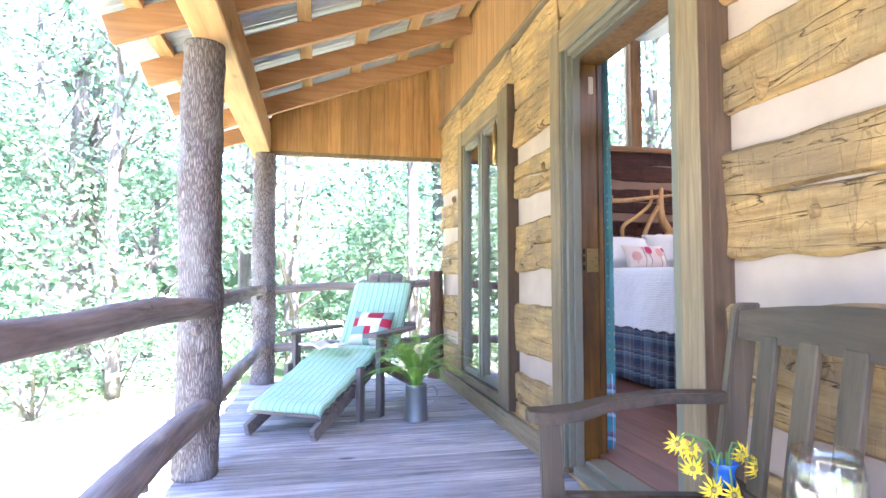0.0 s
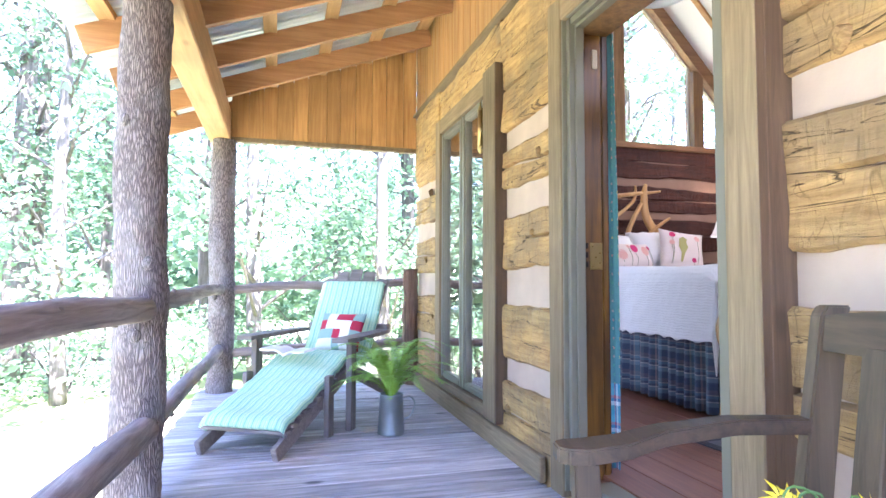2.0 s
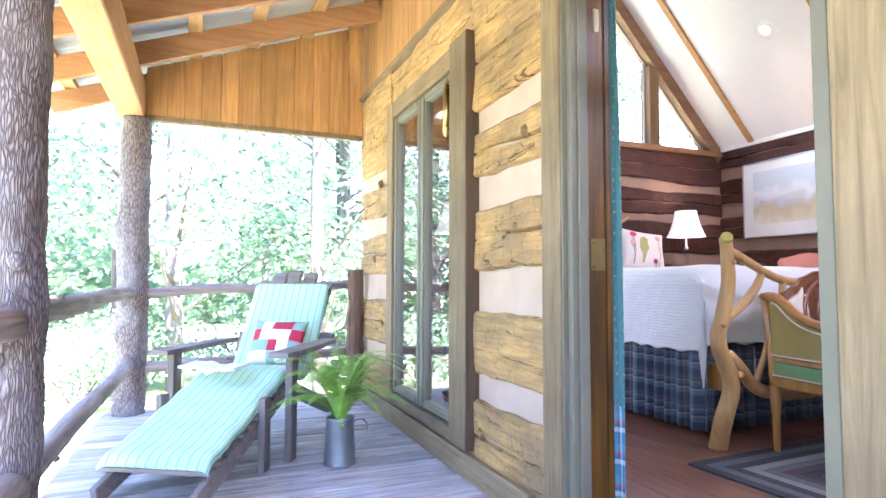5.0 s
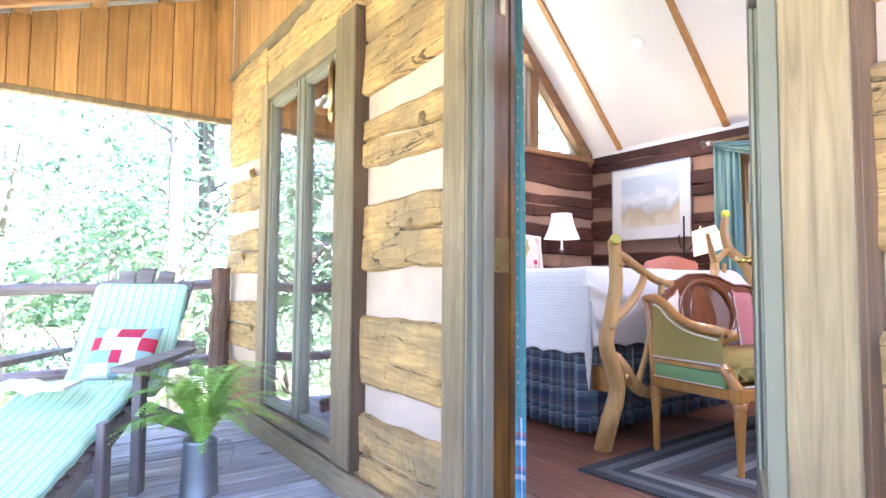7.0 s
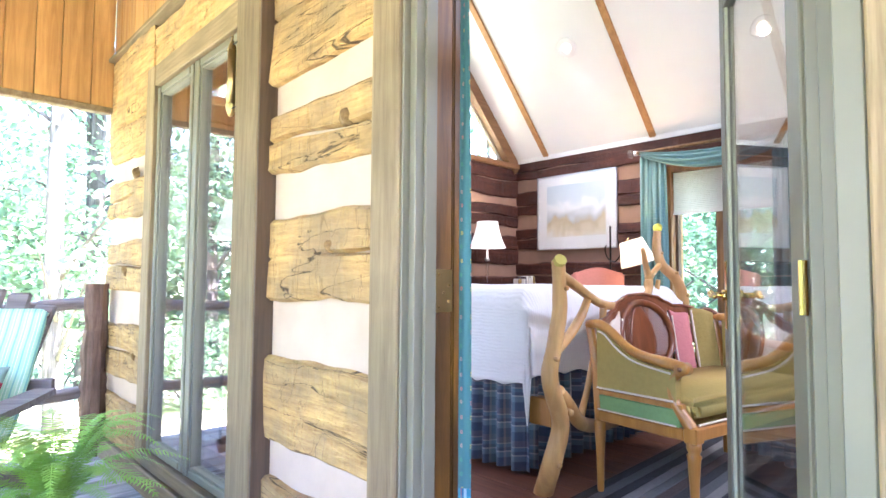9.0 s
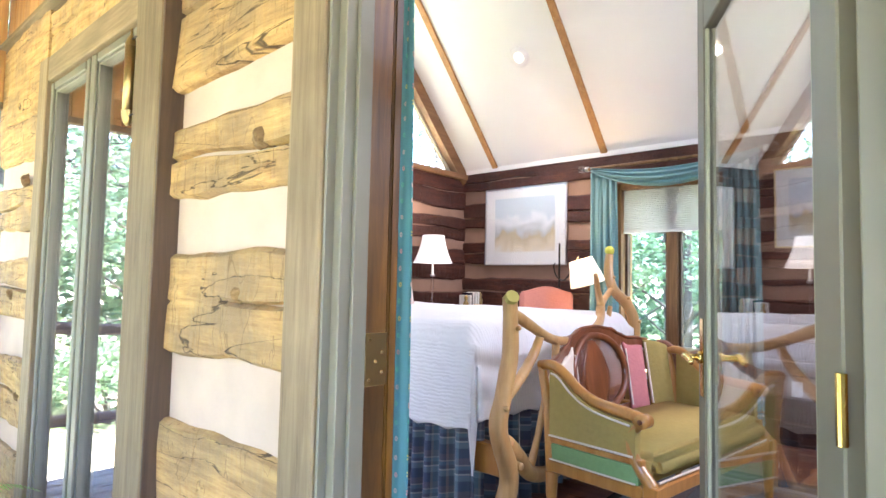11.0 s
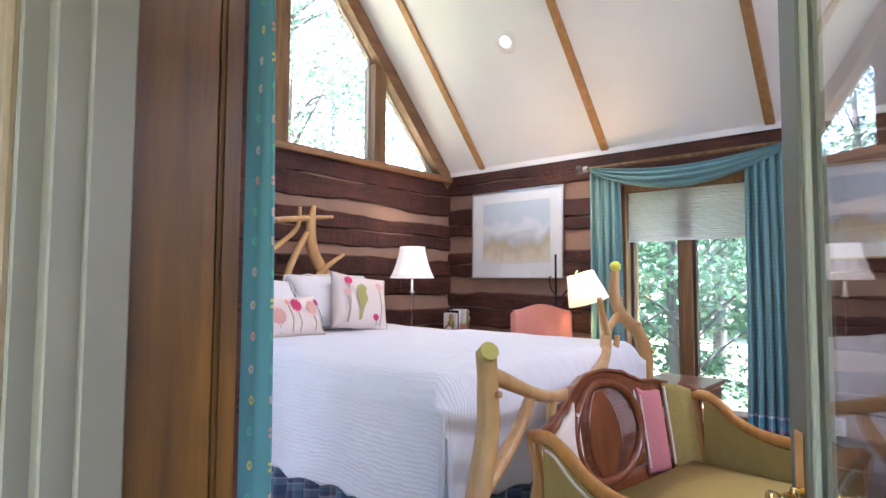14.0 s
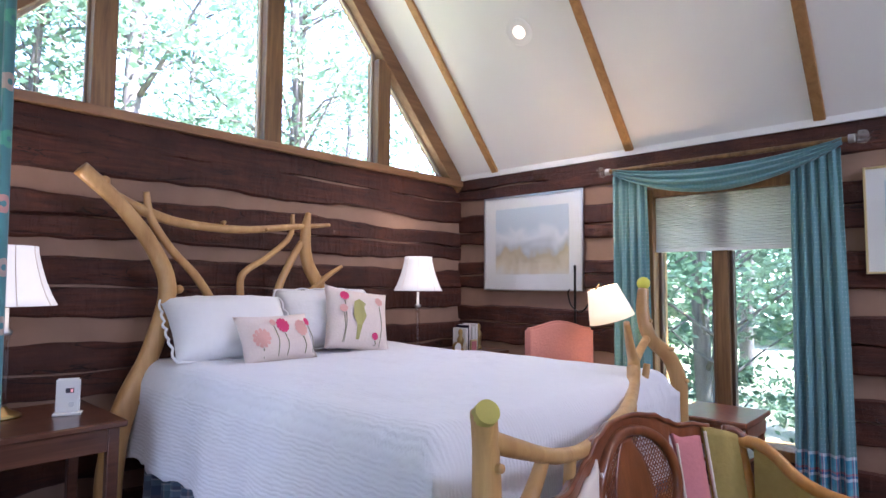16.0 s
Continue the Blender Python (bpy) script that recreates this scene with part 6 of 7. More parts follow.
def motifs(o, w, h, t, lean, blooms, bird=False):
    """Embroidered flowers, stems and a bird, lying just proud of the front of the cushion."""
    rot = Matrix.Rotation(radians(-lean), 4, "X")

    def put(fn_bm, mat, name):
        b = fn_bm
        b.transform(rot)
        part(name, b, mat, o)

    def front(x, z):
        u, v = min(0.999, abs(2 * x / w)), min(0.999, abs(2 * z / h))
        return -t / 2 * ((1 - u ** 2.6) ** 0.55) * ((1 - v ** 2.6) ** 0.55) - 0.006
    for x, z, r, mat in blooms:
        b = bmesh.new()
        for ring, k0 in ((1.0, 11), (0.62, 8), (0.25, 4)):
            for k in range(k0):
                a = 2 * math.pi * k / k0 + ring
                cx, cz = x + r * ring * 0.75 * math.cos(a), z + r * ring * 0.75 * math.sin(a)
                pr = r * 0.24
                b.faces.new([b.verts.new((cx + pr * math.cos(q), front(cx, cz) - 0.001 * ring, cz + pr * math.sin(q))) for q in (0, 1.05, 2.1, 3.14, 4.19, 5.24)])
        put(b, mat, "embroidered_flower")
        pts = [(x, front(x, z - r), z - r), (x + 0.01, front(x, z - r * 2), (z - r - h * 0.44) / 2), (x - 0.005, front(x, -h * 0.40), -h * 0.42)]
        put(tube(pts, 0.0022, 4), M_TWIG, "embroidered_stem")
    if bird:
        b = bmesh.new()
        outline = [(-0.05, 0.09), (-0.015, 0.115), (0.01, 0.10), (0.03, 0.085), (0.015, 0.06), (0.03, 0.0), (0.0, -0.06), (-0.02, -0.15), (-0.04, -0.155), (-0.035, -0.06), (-0.06, 0.0), (-0.055, 0.05)]
        b.faces.new([b.verts.new((x, front(x, z) - 0.002, z)) for x, z in outline])
        put(b, M_BIRD, "embroidered_bird")


M_TWIG = plain("olive_thread", (0.25, 0.24, 0.12), 0.9)
M_BIRD = plain("gold_green_thread", (0.42, 0.38, 0.14), 0.9)
M_CRIM = plain("crimson_thread", (0.62, 0.05, 0.16), 0.9)
M_PEACH = plain("peach_thread", (0.75, 0.42, 0.36), 0.9)
M_LINEN = plain("oatmeal_linen", (0.78, 0.67, 0.61), 0.95, var=0.06, scale=90, bump=0.3)
ruffle(bed_pillow("pillow", "white bed pillow with a scalloped sham against the headboard", (2.99, 5.17, 1.235), 0.70, 0.44, 0.24, -4, 44, M_WHITE), 0.70, 0.44, 44)
ruffle(bed_pillow("pillow", "white bed pillow leaning on the headboard branches", (3.66, 5.21, 1.26), 0.66, 0.42, 0.22, -8, 32, M_WHITE), 0.66, 0.42, 32)
p1 = bed_pillow("decorative_pillow", "oblong cream linen pillow embroidered with pink flowers", (3.12, 4.93, 1.18), 0.50, 0.27, 0.13, 10, 24, M_LINEN)
motifs(p1, 0.50, 0.27, 0.13, 24, [(-0.15, -0.01, 0.055, M_PEACH), (0.0, 0.05, 0.045, M_CRIM), (0.13, 0.03, 0.05, M_PEACH), (0.20, 0.07, 0.025, M_CRIM), (-0.06, 0.07, 0.02, M_PEACH)])
p2 = bed_pillow("decorative_pillow", "square cream linen pillow embroidered with a gold bird", (3.74, 5.02, 1.25), 0.44, 0.42, 0.14, -14, 24, M_LINEN)
p2.rotation_euler[1] = radians(9)
motifs(p2, 0.44, 0.42, 0.14, 24, [(-0.11, 0.13, 0.032, M_CRIM), (-0.12, 0.04, 0.028, M_PEACH), (0.09, -0.12, 0.025, M_CRIM), (0.13, 0.12, 0.03, M_PEACH)], True)

# ---- bedside tables and lamps ----
def table(name, label, category, lo, hi, top, mat, leg=0.045, shelf=None, apron=0.10):
    t = thing(name, label, category, loc=((lo[0] + hi[0]) / 2, (lo[1] + hi[1]) / 2, FLOOR))
    part("top", box((lo[0], lo[1], top - 0.028), (hi[0], hi[1], top), 0.006), mat, t, world=True)
    for x in (lo[0] + 0.025, hi[0] - 0.025 - leg):
        for y in (lo[1] + 0.025, hi[1] - 0.025 - leg):
            part("leg", box((x, y, FLOOR), (x + leg, y + leg, top - 0.028), 0.003), mat, t, world=True)
    for y in (lo[1] + 0.03, hi[1] - 0.05):
        part("apron", box((lo[0] + 0.07, y, top - 0.028 - apron), (hi[0] - 0.07, y + 0.02, top - 0.028), 0.002), mat, t, world=True)
    for x in (lo[0] + 0.03, hi[0] - 0.05):
        part("apron", box((x, lo[1] + 0.07, top - 0.028 - apron), (x + 0.02, hi[1] - 0.07, top - 0.028), 0.002), mat, t, world=True)
    for z in shelf or ():
        part("shelf", box((lo[0] + 0.03, lo[1] + 0.03, z), (hi[0] - 0.03, hi[1] - 0.03, z + 0.018), 0.002), mat, t, world=True)
    return t


table("nightstand", "dark polished wooden bedside table with an open shelf", "nightstand", (1.70, 4.86, 0), (2.36, 5.50, 0), 0.88, M_DARKWOOD, shelf=(0.35,))
table("desk", "dark wooden desk against the log wall holding a lamp and books", "desk", (4.40, 5.02, 0), (5.36, 5.54, 0), 0.94, M_DARKWOOD)
stt = table("side_table", "small red-brown two-tier side table before the window", "side table", (4.60, 3.00, 0), (5.05, 3.40, 0), 0.79, M_WALNUT, 0.03, shelf=(0.56, 0.30), apron=0.03)


def table_lamp(at, scale=1.0):
    t = thing("table_lamp", "lit table lamp with a cream bell shade and clear column", "table lamp", loc=at, group="bedside lamps")
    part("base", lathe([(0.075, 0), (0.075, 0.012), (0.06, 0.022), (0.03, 0.035), (0.018, 0.05)], 24), M_BRASSD, t, smooth=True)
    part("column", lathe([(0.016, 0.05), (0.020, 0.08), (0.016, 0.11), (0.019, 0.20), (0.016, 0.34), (0.020, 0.36)], 16), M_CLEAR, t, "clear column")
    part("neck", lathe([(0.022, 0.36), (0.026, 0.375), (0.012, 0.39), (0.008, 0.48)], 16), M_SILVER, t, smooth=True)
    z0, z1 = 0.49, 0.755
    prof = [(0.188, z0), (0.165, z0 + 0.045), (0.140, z0 + 0.11), (0.120, z0 + 0.18), (0.108, z0 + 0.235), (0.106, z1)]
    prof += [(r - 0.003, z) for r, z in prof[::-1]]
    part("shade", lathe(prof, 48), M_SHADE, t, smooth=True)
    b = bmesh.new()
    for k in range(8):
        a = 2 * math.pi * k / 8
        tube([((r + 0.001) * math.cos(a), (r + 0.001) * math.sin(a), z) for r, z in prof[:6]], 0.0022, 5, b, steps=2)
    part("shade_rib", b, M_PIPING, t, kind="stuff")
    return t


table_lamp((4.60, 5.34, 0.94))
table_lamp((1.985, 5.28, 0.88))
for at, lab, mat in (((5.06, 5.30), "slim book with a pale spine on the desk", M_PAGE), ((5.10, 5.30), "slim book with a dark blue spine on the desk", M_DARKG), ((5.145, 5.30), "white paperback standing on the desk", M_CREAM), ((5.185, 5.30), "tall white book standing on the desk", M_PAGE)):
    t = thing("book", lab, "book", loc=(at[0], at[1], 0.94))
    h = 0.17 + 0.05 * ((at[0] * 37) % 1)
    part("cover", box((-0.015, -0.07, 0), (0.015, 0.07, h), 0.002), mat, t)
    part("pages", box((-0.012, -0.073, 0.004), (0.012, 0.05, h + 0.002), 0), M_PAGE, t)
fig = thing("figurine", "small brass figurine on the desk", "ornament", loc=(4.97, 5.22, 0.94))
part("figure", lathe([(0.03, 0), (0.03, 0.015), (0.015, 0.03), (0.026, 0.07), (0.03, 0.10), (0.014, 0.13), (0.02, 0.15), (0.018, 0.17), (0.002, 0.185)], 16), M_BRASSD, fig, smooth=True)
fig2 = thing("figurine", "taller brass figurine beside the books", "ornament", loc=(5.25, 5.26, 0.94))
part("figure", lathe([(0.03, 0), (0.03, 0.015), (0.015, 0.03), (0.026, 0.09), (0.03, 0.13), (0.014, 0.16), (0.02, 0.18), (0.018, 0.20), (0.002, 0.215)], 16), M_BRASSD, fig2, smooth=True)
clock = thing("clock", "small round brass-rimmed desk clock", "clock", loc=(4.86, 5.15, 0.985))
b = tube([(0, 0.0, 0), (0, 0.02, 0)], 0.045, 24)
part("case", b, M_BRASSD, clock)
part("dial", tube([(0, -0.002, 0), (0, 0.0, 0)], 0.037, 24), M_PAPER, clock, "white dial")
pf = thing("photo_frame", "small gilt photo frame on the desk", "photo frame", loc=(5.02, 5.12, 0.94))
part("frame", box((-0.04, 0, 0), (0.04, 0.012, 0.10), 0.002), M_GILT, pf)
part("photo", box((-0.028, -0.002, 0.014), (0.028, 0.0, 0.086), 0), M_ROSE, pf)
co = thing("carbon_monoxide_alarm", "white alarm with a small red display, on a stand", "alarm", loc=(2.205, 5.16, 0.88), rz=-22)
co.scale = (0.85, 0.85, 0.85)
part("body", box((-0.055, -0.012, 0.012), (0.055, 0.018, 0.19), 0.008, segs=2), M_PAPER, co)
part("stand", box((-0.065, -0.035, 0), (0.065, 0.045, 0.012), 0.003), M_PAPER, co)
part("display", box((-0.010, -0.0145, 0.115), (0.028, -0.0125, 0.14), 0), M_DARKG, co, "dark display window")
part("display_digit", box((0.012, -0.0165, 0.119), (0.024, -0.0147, 0.136), 0), glowing("red_digit", (1, 0.05, 0.05), 0.05), co, "lit red digit")
part("button", tube([(0.018, -0.012, 0.055), (0.018, -0.017, 0.055)], 0.014, 16), M_SILVER, co)

part("drawer", box((4.66, 3.015, 0.68), (5.01, 3.022, 0.75), 0.002), M_WALNUT, stt, world=True)
part("side_panel", box((4.645, 3.06, 0.645), (4.652, 3.38, 0.735), 0.002), M_WALNUT, stt, world=True)
out = thing("wall_outlet", "white electrical outlet plate on the log wall", "outlet", loc=(FX - 0.012, 2.45, 0.52))
part("plate", box((-0.004, -0.035, -0.055), (0.004, 0.035, 0.055), 0.002), M_PAPER, out)
for z in (-0.022, 0.022):
    part("socket", box((-0.006, -0.014, z - 0.013), (-0.0042, 0.014, z + 0.013), 0), M_CREAM, out)

# ---- floor lamp ----
fl = thing("floor_lamp", "dark metal floor lamp with a lit tilted cream shade", "floor lamp", loc=(5.24, 4.33, FLOOR))
part("pole", tube([(0, 0, 0.02), (0, 0, 1.53)], 0.009, 10), M_BLACK, fl)
part("base", lathe([(0.13, 0), (0.13, 0.012), (0.03, 0.03), (0.012, 0.05)], 24), M_BLACK, fl, smooth=True)
part("hook", tube([(0, 0, 1.20), (0.02, 0.05, 1.24), (0.02, 0.07, 1.32), (0.01, 0.05, 1.35)], 0.006, 8), M_BLACK, fl)
part("arm", tube([(0, 0, 1.20), (-0.08, -0.10, 1.19), (-0.15, -0.20, 1.26), (-0.24, -0.32, 1.39), (-0.27, -0.355, 1.365)], 0.007, 8), M_BLACK, fl)
prof = [(0.150, -0.22), (0.138, -0.16), (0.118, -0.08), (0.100, 0.0)]
prof += [(r - 0.003, z) for r, z in prof[::-1]]
b = lathe(prof, 40)
b.transform(Matrix.Translation((-0.27, -0.36, 1.365)) @ Matrix.Rotation(radians(17), 4, Vector((0.68, -0.73, 0)).cross(Vector((0, 0, 1)))))
part("shade", b, M_SHADEW, fl, "glowing cream pleated shade", smooth=True)

# ---- pink chair ----
pc = thing("dining_chair", "upholstered pink side chair with an arched back", "chair", loc=(5.00, 4.32, FLOOR), rz=-36)


def arched(w, z0, z1, thick, arch):
    b = bmesh.new()
    n = 16
    rows = []
    for i in range(n + 1):
        x = -w / 2 + w * i / n
        q = 2 * i / n - 1
        a = arch * (math.cos(q * math.pi) * 0.5 + 0.5)
        rows.append([b.verts.new((x, e * thick / 2, z)) for e, z in ((-1, z0), (1, z0), (1, z1 + a), (-1, z1 + a))])
    for r0, r1 in zip(rows, rows[1:]):
        for j in range(4):
            b.faces.new((r0[j], r0[(j + 1) % 4], r1[(j + 1) % 4], r1[j]))
    b.faces.new(rows[0][::-1]), b.faces.new(rows[-1])
    bmesh.ops.recalc_face_normals(b, faces=b.faces)
    bmesh.ops.bevel(b, geom=[e for e in b.edges if len(e.link_faces) == 2 and e.calc_face_angle(0) > 0.7], offset=0.018, segments=3, affect="EDGES")
    return b


part("backrest", arched(0.50, 0.52, 1.08, 0.07, 0.05), M_PINK, pc, smooth=True)
part("seat", box((-0.26, 0.03, 0.40), (0.26, 0.48, 0.50), 0.03, segs=3), M_PINK, pc)
for x in (-0.22, 0.22):
    part("leg", tube([(x, 0.0, 0), (x, 0.0, 0.54)], [0.016, 0.022], 8), M_WALNUT, pc)
    part("leg", tube([(x, 0.44, 0), (x, 0.44, 0.41)], [0.016, 0.022], 8), M_WALNUT, pc)

# ---- armchair ----
ac = thing("armchair", "wide honey wood armchair, olive upholstery and oval cane back", "armchair", loc=(3.29, 2.63, FLOOR), rz=-8)


def strip(rows):
    """A four-sided bar through rows of four corners."""
    b = bmesh.new()
    rr = [[b.verts.new(v) for v in row] for row in rows]
    for r0, r1 in zip(rr, rr[1:]):
        for j in range(4):
            b.faces.new((r0[j], r0[(j + 1) % 4], r1[(j + 1) % 4], r1[j]))
    b.faces.new(rr[0][::-1]), b.faces.new(rr[-1])
    bmesh.ops.recalc_face_normals(b, faces=b.faces)
    return b


for s, e in ((-1, -0.605), (1, 0.510)):
    part("front_leg", lathe([(0.012, 0), (0.016, 0.02), (0.014, 0.03), (0.020, 0.16), (0.026, 0.26), (0.030, 0.285), (0.022, 0.295), (0.030, 0.31), (0.030, 0.34)], 16, at=(e - s * 0.010, -0.27, 0), rib=0.05, ribs=4), M_HONEY, ac, smooth=True)
    part("leg_block", box((e - s * 0.010 - 0.030, -0.30, 0.335), (e - s * 0.010 + 0.030, -0.24, 0.40), 0.005), M_HONEY, ac, "square carved block over the leg")
    part("back_leg", lathe([(0.012, 0), (0.016, 0.02), (0.018, 0.16), (0.026, 0.28), (0.028, 0.34)], 16, at=(e, 0.20, 0)), M_HONEY, ac, smooth=True)
    part("side_rail", beam((e, -0.24, 0.365), (e, 0.22, 0.365), 0.04, 0.05, 0.006), M_HONEY, ac)
    part("side_panel", beam((e, -0.22, 0.425), (e, 0.20, 0.425), 0.030, 0.072, 0.004), M_SAGE, ac, "sage green panel under the arm")
    part("middle_rail", beam((e, -0.235, 0.475), (e, 0.22, 0.475), 0.036, 0.024, 0.004), M_HONEY, ac)
    part("arm_panel", strip([[(e + q, y, z) for q, z in ((-0.018, z0), (0.018, z0), (0.022, z1), (-0.022, z1))] for y, z0, z1 in ((-0.21, 0.49, 0.62), (-0.10, 0.49, 0.63), (0.00, 0.49, 0.655), (0.08, 0.49, 0.70), (0.15, 0.49, 0.755), (0.20, 0.49, 0.775))]), M_OLIVE, ac, "olive gold padded side")
    part("piping", tube([(e + s * 0.021, -0.20, 0.495), (e + s * 0.021, 0.20, 0.495)], 0.005, 6), M_PIPING, ac)
    part("piping", tube([(e + s * 0.019, -0.21, 0.395), (e + s * 0.019, 0.20, 0.395)], 0.004, 6), M_PIPING, ac)
    part("piping", tube([(e + s * 0.024, -0.19, 0.610), (e + s * 0.024, -0.02, 0.637), (e + s * 0.024, 0.08, 0.685), (e + s * 0.024, 0.15, 0.745), (e + s * 0.024, 0.19, 0.76)], 0.005, 6), M_PIPING, ac)
    part("arm", tube([(e, 0.27, 0.785), (e, 0.20, 0.790), (e - s * 0.004, 0.13, 0.755), (e - s * 0.006, 0.06, 0.700), (e - s * 0.006, -0.03, 0.665), (e - s * 0.004, -0.15, 0.650), (e, -0.23, 0.640)], [0.022, 0.024, 0.023, 0.023, 0.023, 0.025, 0.022], 12), M_HONEY, ac, smooth=True)
    part("arm_scroll", tube([(e - 0.028, -0.235, 0.632), (e + 0.028, -0.235, 0.632)], 0.027, 18), M_HONEY, ac, smooth=True)
    part("scroll_centre", tube([(e - 0.032, -0.235, 0.632), (e + 0.032, -0.235, 0.632)], 0.010, 12), M_WALNUT, ac, smooth=True)
    part("arm_support", tube([(e, -0.215, 0.620), (e, -0.175, 0.560), (e, -0.200, 0.480), (e - s * 0.008, -0.270, 0.385)], [0.024, 0.020, 0.022, 0.028], 12), M_HONEY, ac, smooth=True)
    part("back_post", tube([(e, 0.20, 0.34), (e, 0.225, 0.60), (e, 0.262, 0.79)], [0.025, 0.022, 0.020], 12), M_HONEY, ac, smooth=True)
part("front_rail", beam((-0.58, -0.265, 0.365), (0.49, -0.265, 0.365), 0.04, 0.055, 0.006), M_HONEY, ac)
part("back_rail", beam((-0.58, 0.22, 0.365), (0.51, 0.22, 0.365), 0.04, 0.05, 0.006), M_HONEY, ac)
part("seat", box((-0.575, -0.275, 0.392), (0.485, 0.27, 0.512), 0.04, segs=5), M_OLIVE, ac, "olive green seat cushion", smooth=True)
part("seat_piping", tube([(-0.56, -0.272, 0.402), (0.0, -0.276, 0.402), (0.47, -0.272, 0.402)], 0.005, 6), M_PIPING, ac)

CREST = [(-0.605, 0.775), (-0.50, 0.795), (-0.40, 0.815), (-0.31, 0.845), (-0.24, 0.895), (-0.12, 0.925), (0.02, 0.930), (0.14, 0.915), (0.22, 0.885), (0.28, 0.862), (0.34, 0.862), (0.42, 0.848)]
BOW = [(-0.605, 0.235), (-0.50, 0.28), (-0.30, 0.335), (-0.03, 0.375), (0.23, 0.37), (0.34, 0.345), (0.45, 0.31), (0.54, 0.265)]
OVX, OVZ, OVRX, OVRZ = -0.03, 0.690, 0.255, 0.190


def between(rows, x):
    for (a, p), (c, q) in zip(rows, rows[1:]):
        if x <= c:
            k = max(0.0, (x - a) / (c - a))
            return p + (q - p) * (k * k * (3 - 2 * k))
    return rows[-1][1]


def back_at(x, z, out=0.0):
    """The bowed, leaning back of the chair; out is how far before it, towards the seat."""
    return (x, between(BOW, x) + (z - 0.70) * 0.16 - out, z)


def crest_fn(u, v):
    x = -0.60 + 1.02 * u
    top = between(CREST, x)
    q = abs(x - OVX) / OVRX
    low = OVZ + OVRZ * math.sqrt(1 - q * q) if q < 0.985 else top - 0.055
    low = min(low, top - 0.030)
    return back_at(x, low + (top - low) * v, 0.004 * math.sin(v * math.pi))


part("crest_board", sheet(crest_fn, 80, 6, 0.026), M_WALNUT, ac, "shaped red walnut crest board", smooth=True)
part("crest_moulding", tube([back_at(-0.60 + 1.02 * k / 50, between(CREST, -0.60 + 1.02 * k / 50) - 0.004, 0.004) for k in range(51)], 0.009, 8, steps=1), M_WALNUT, ac, smooth=True)
for xa, xb, mat, lab in ((-0.575, -0.262, M_PIPING, "cream padded strip beside the oval"), (0.238, 0.372, M_ROSE, "dusty rose padded strip beside the oval")):
    def pad(u, v, xa=xa, xb=xb):
        x = xa + (xb - xa) * u
        top = between(CREST, x) - 0.045
        return back_at(x, 0.47 + (top - 0.47) * v, 0.012 + 0.020 * math.sin(math.pi * u) ** 0.5 * math.sin(math.pi * v) ** 0.4)
    part("back_pad", sheet(pad, 16, 16, 0.02), mat, ac, lab, smooth=True)
    part("piping", tube([back_at(xb if xb < 0 else xa + 0.004, 0.50 + 0.30 * k / 8, 0.02) for k in range(9)], 0.005, 6, steps=1), M_PIPING, ac)


def wing_fn(u, v):
    x = 0.380 + 0.115 * u
    top = 0.842 - 0.030 * u * u
    return back_at(x, 0.47 + (top - 0.47) * v, 0.012 + 0.035 * u + 0.020 * math.sin(math.pi * u) ** 0.5)


part("wing_pad", sheet(wing_fn, 12, 14, 0.05), M_OLIVE, ac, "olive padded wing", smooth=True)
part("wing_edge", tube([back_at(0.382, z, 0.024) for z in (0.50, 0.62, 0.74, 0.83)], 0.006, 8), M_PIPING, ac, "cream piping on the wing", smooth=True)
part("wing_cap", tube([(0.47, 0.305, 0.832), (0.505, 0.27, 0.822), (0.515, 0.22, 0.785), (0.51, 0.14, 0.74)], [0.014, 0.017, 0.018, 0.020], 10), M_WALNUT, ac, smooth=True)
ring = []
for k in range(49):
    a = 2 * math.pi * k / 48
    ring.append(back_at(OVX + OVRX * math.cos(a), OVZ + OVRZ * math.sin(a), 0.010))
part("back_frame", tube(ring, 0.019, 10, steps=1, caps=False), M_WALNUT, ac, "carved red walnut oval frame", smooth=True)
b = bmesh.new()
for k in range(-30, 31):
    for sgn in (-1, 1, 0):
        pts = []
        for q in range(-24, 25):
            x = OVX + k * 0.018 + sgn * q * 0.010
            z = OVZ + q * 0.010
            if sgn == 0:
                x, z = OVX + q * 0.012, OVZ + k * 0.018
            if ((x - OVX) / OVRX) ** 2 + ((z - OVZ) / OVRZ) ** 2 < 1:
                pts.append(back_at(x, z, sgn * 0.0012))
        if len(pts) > 2:
            tube([pts[0], pts[len(pts) // 2], pts[-1]], 0.0022, 4, b, steps=2)
part("cane", b, M_WALNUT, ac, "woven cane", kind="stuff")


def splat_fn(u, v):
    z = OVZ - OVRZ * 0.98 + 2 * OVRZ * 0.93 * v
    w = 0.035 + 0.085 * math.sin(math.pi * min(1.0, v * 1.05)) ** 0.8
    return back_at(OVX - 0.01 + (u - 0.5) * 2 * w, z, 0.006 + 0.004 * math.sin(math.pi * u))


part("back_splat", sheet(splat_fn, 12, 24, 0.012), M_WALNUT, ac, "solid carved centre panel", smooth=True)

part("lower_back_rail", sheet(lambda u, v: back_at(-0.575 + 1.03 * u, 0.43 + (0.095 - 0.03 * math.sin(math.pi * u)) * v), 40, 3, 0.028), M_WALNUT, ac, "shaped red walnut rail under the back", smooth=True)

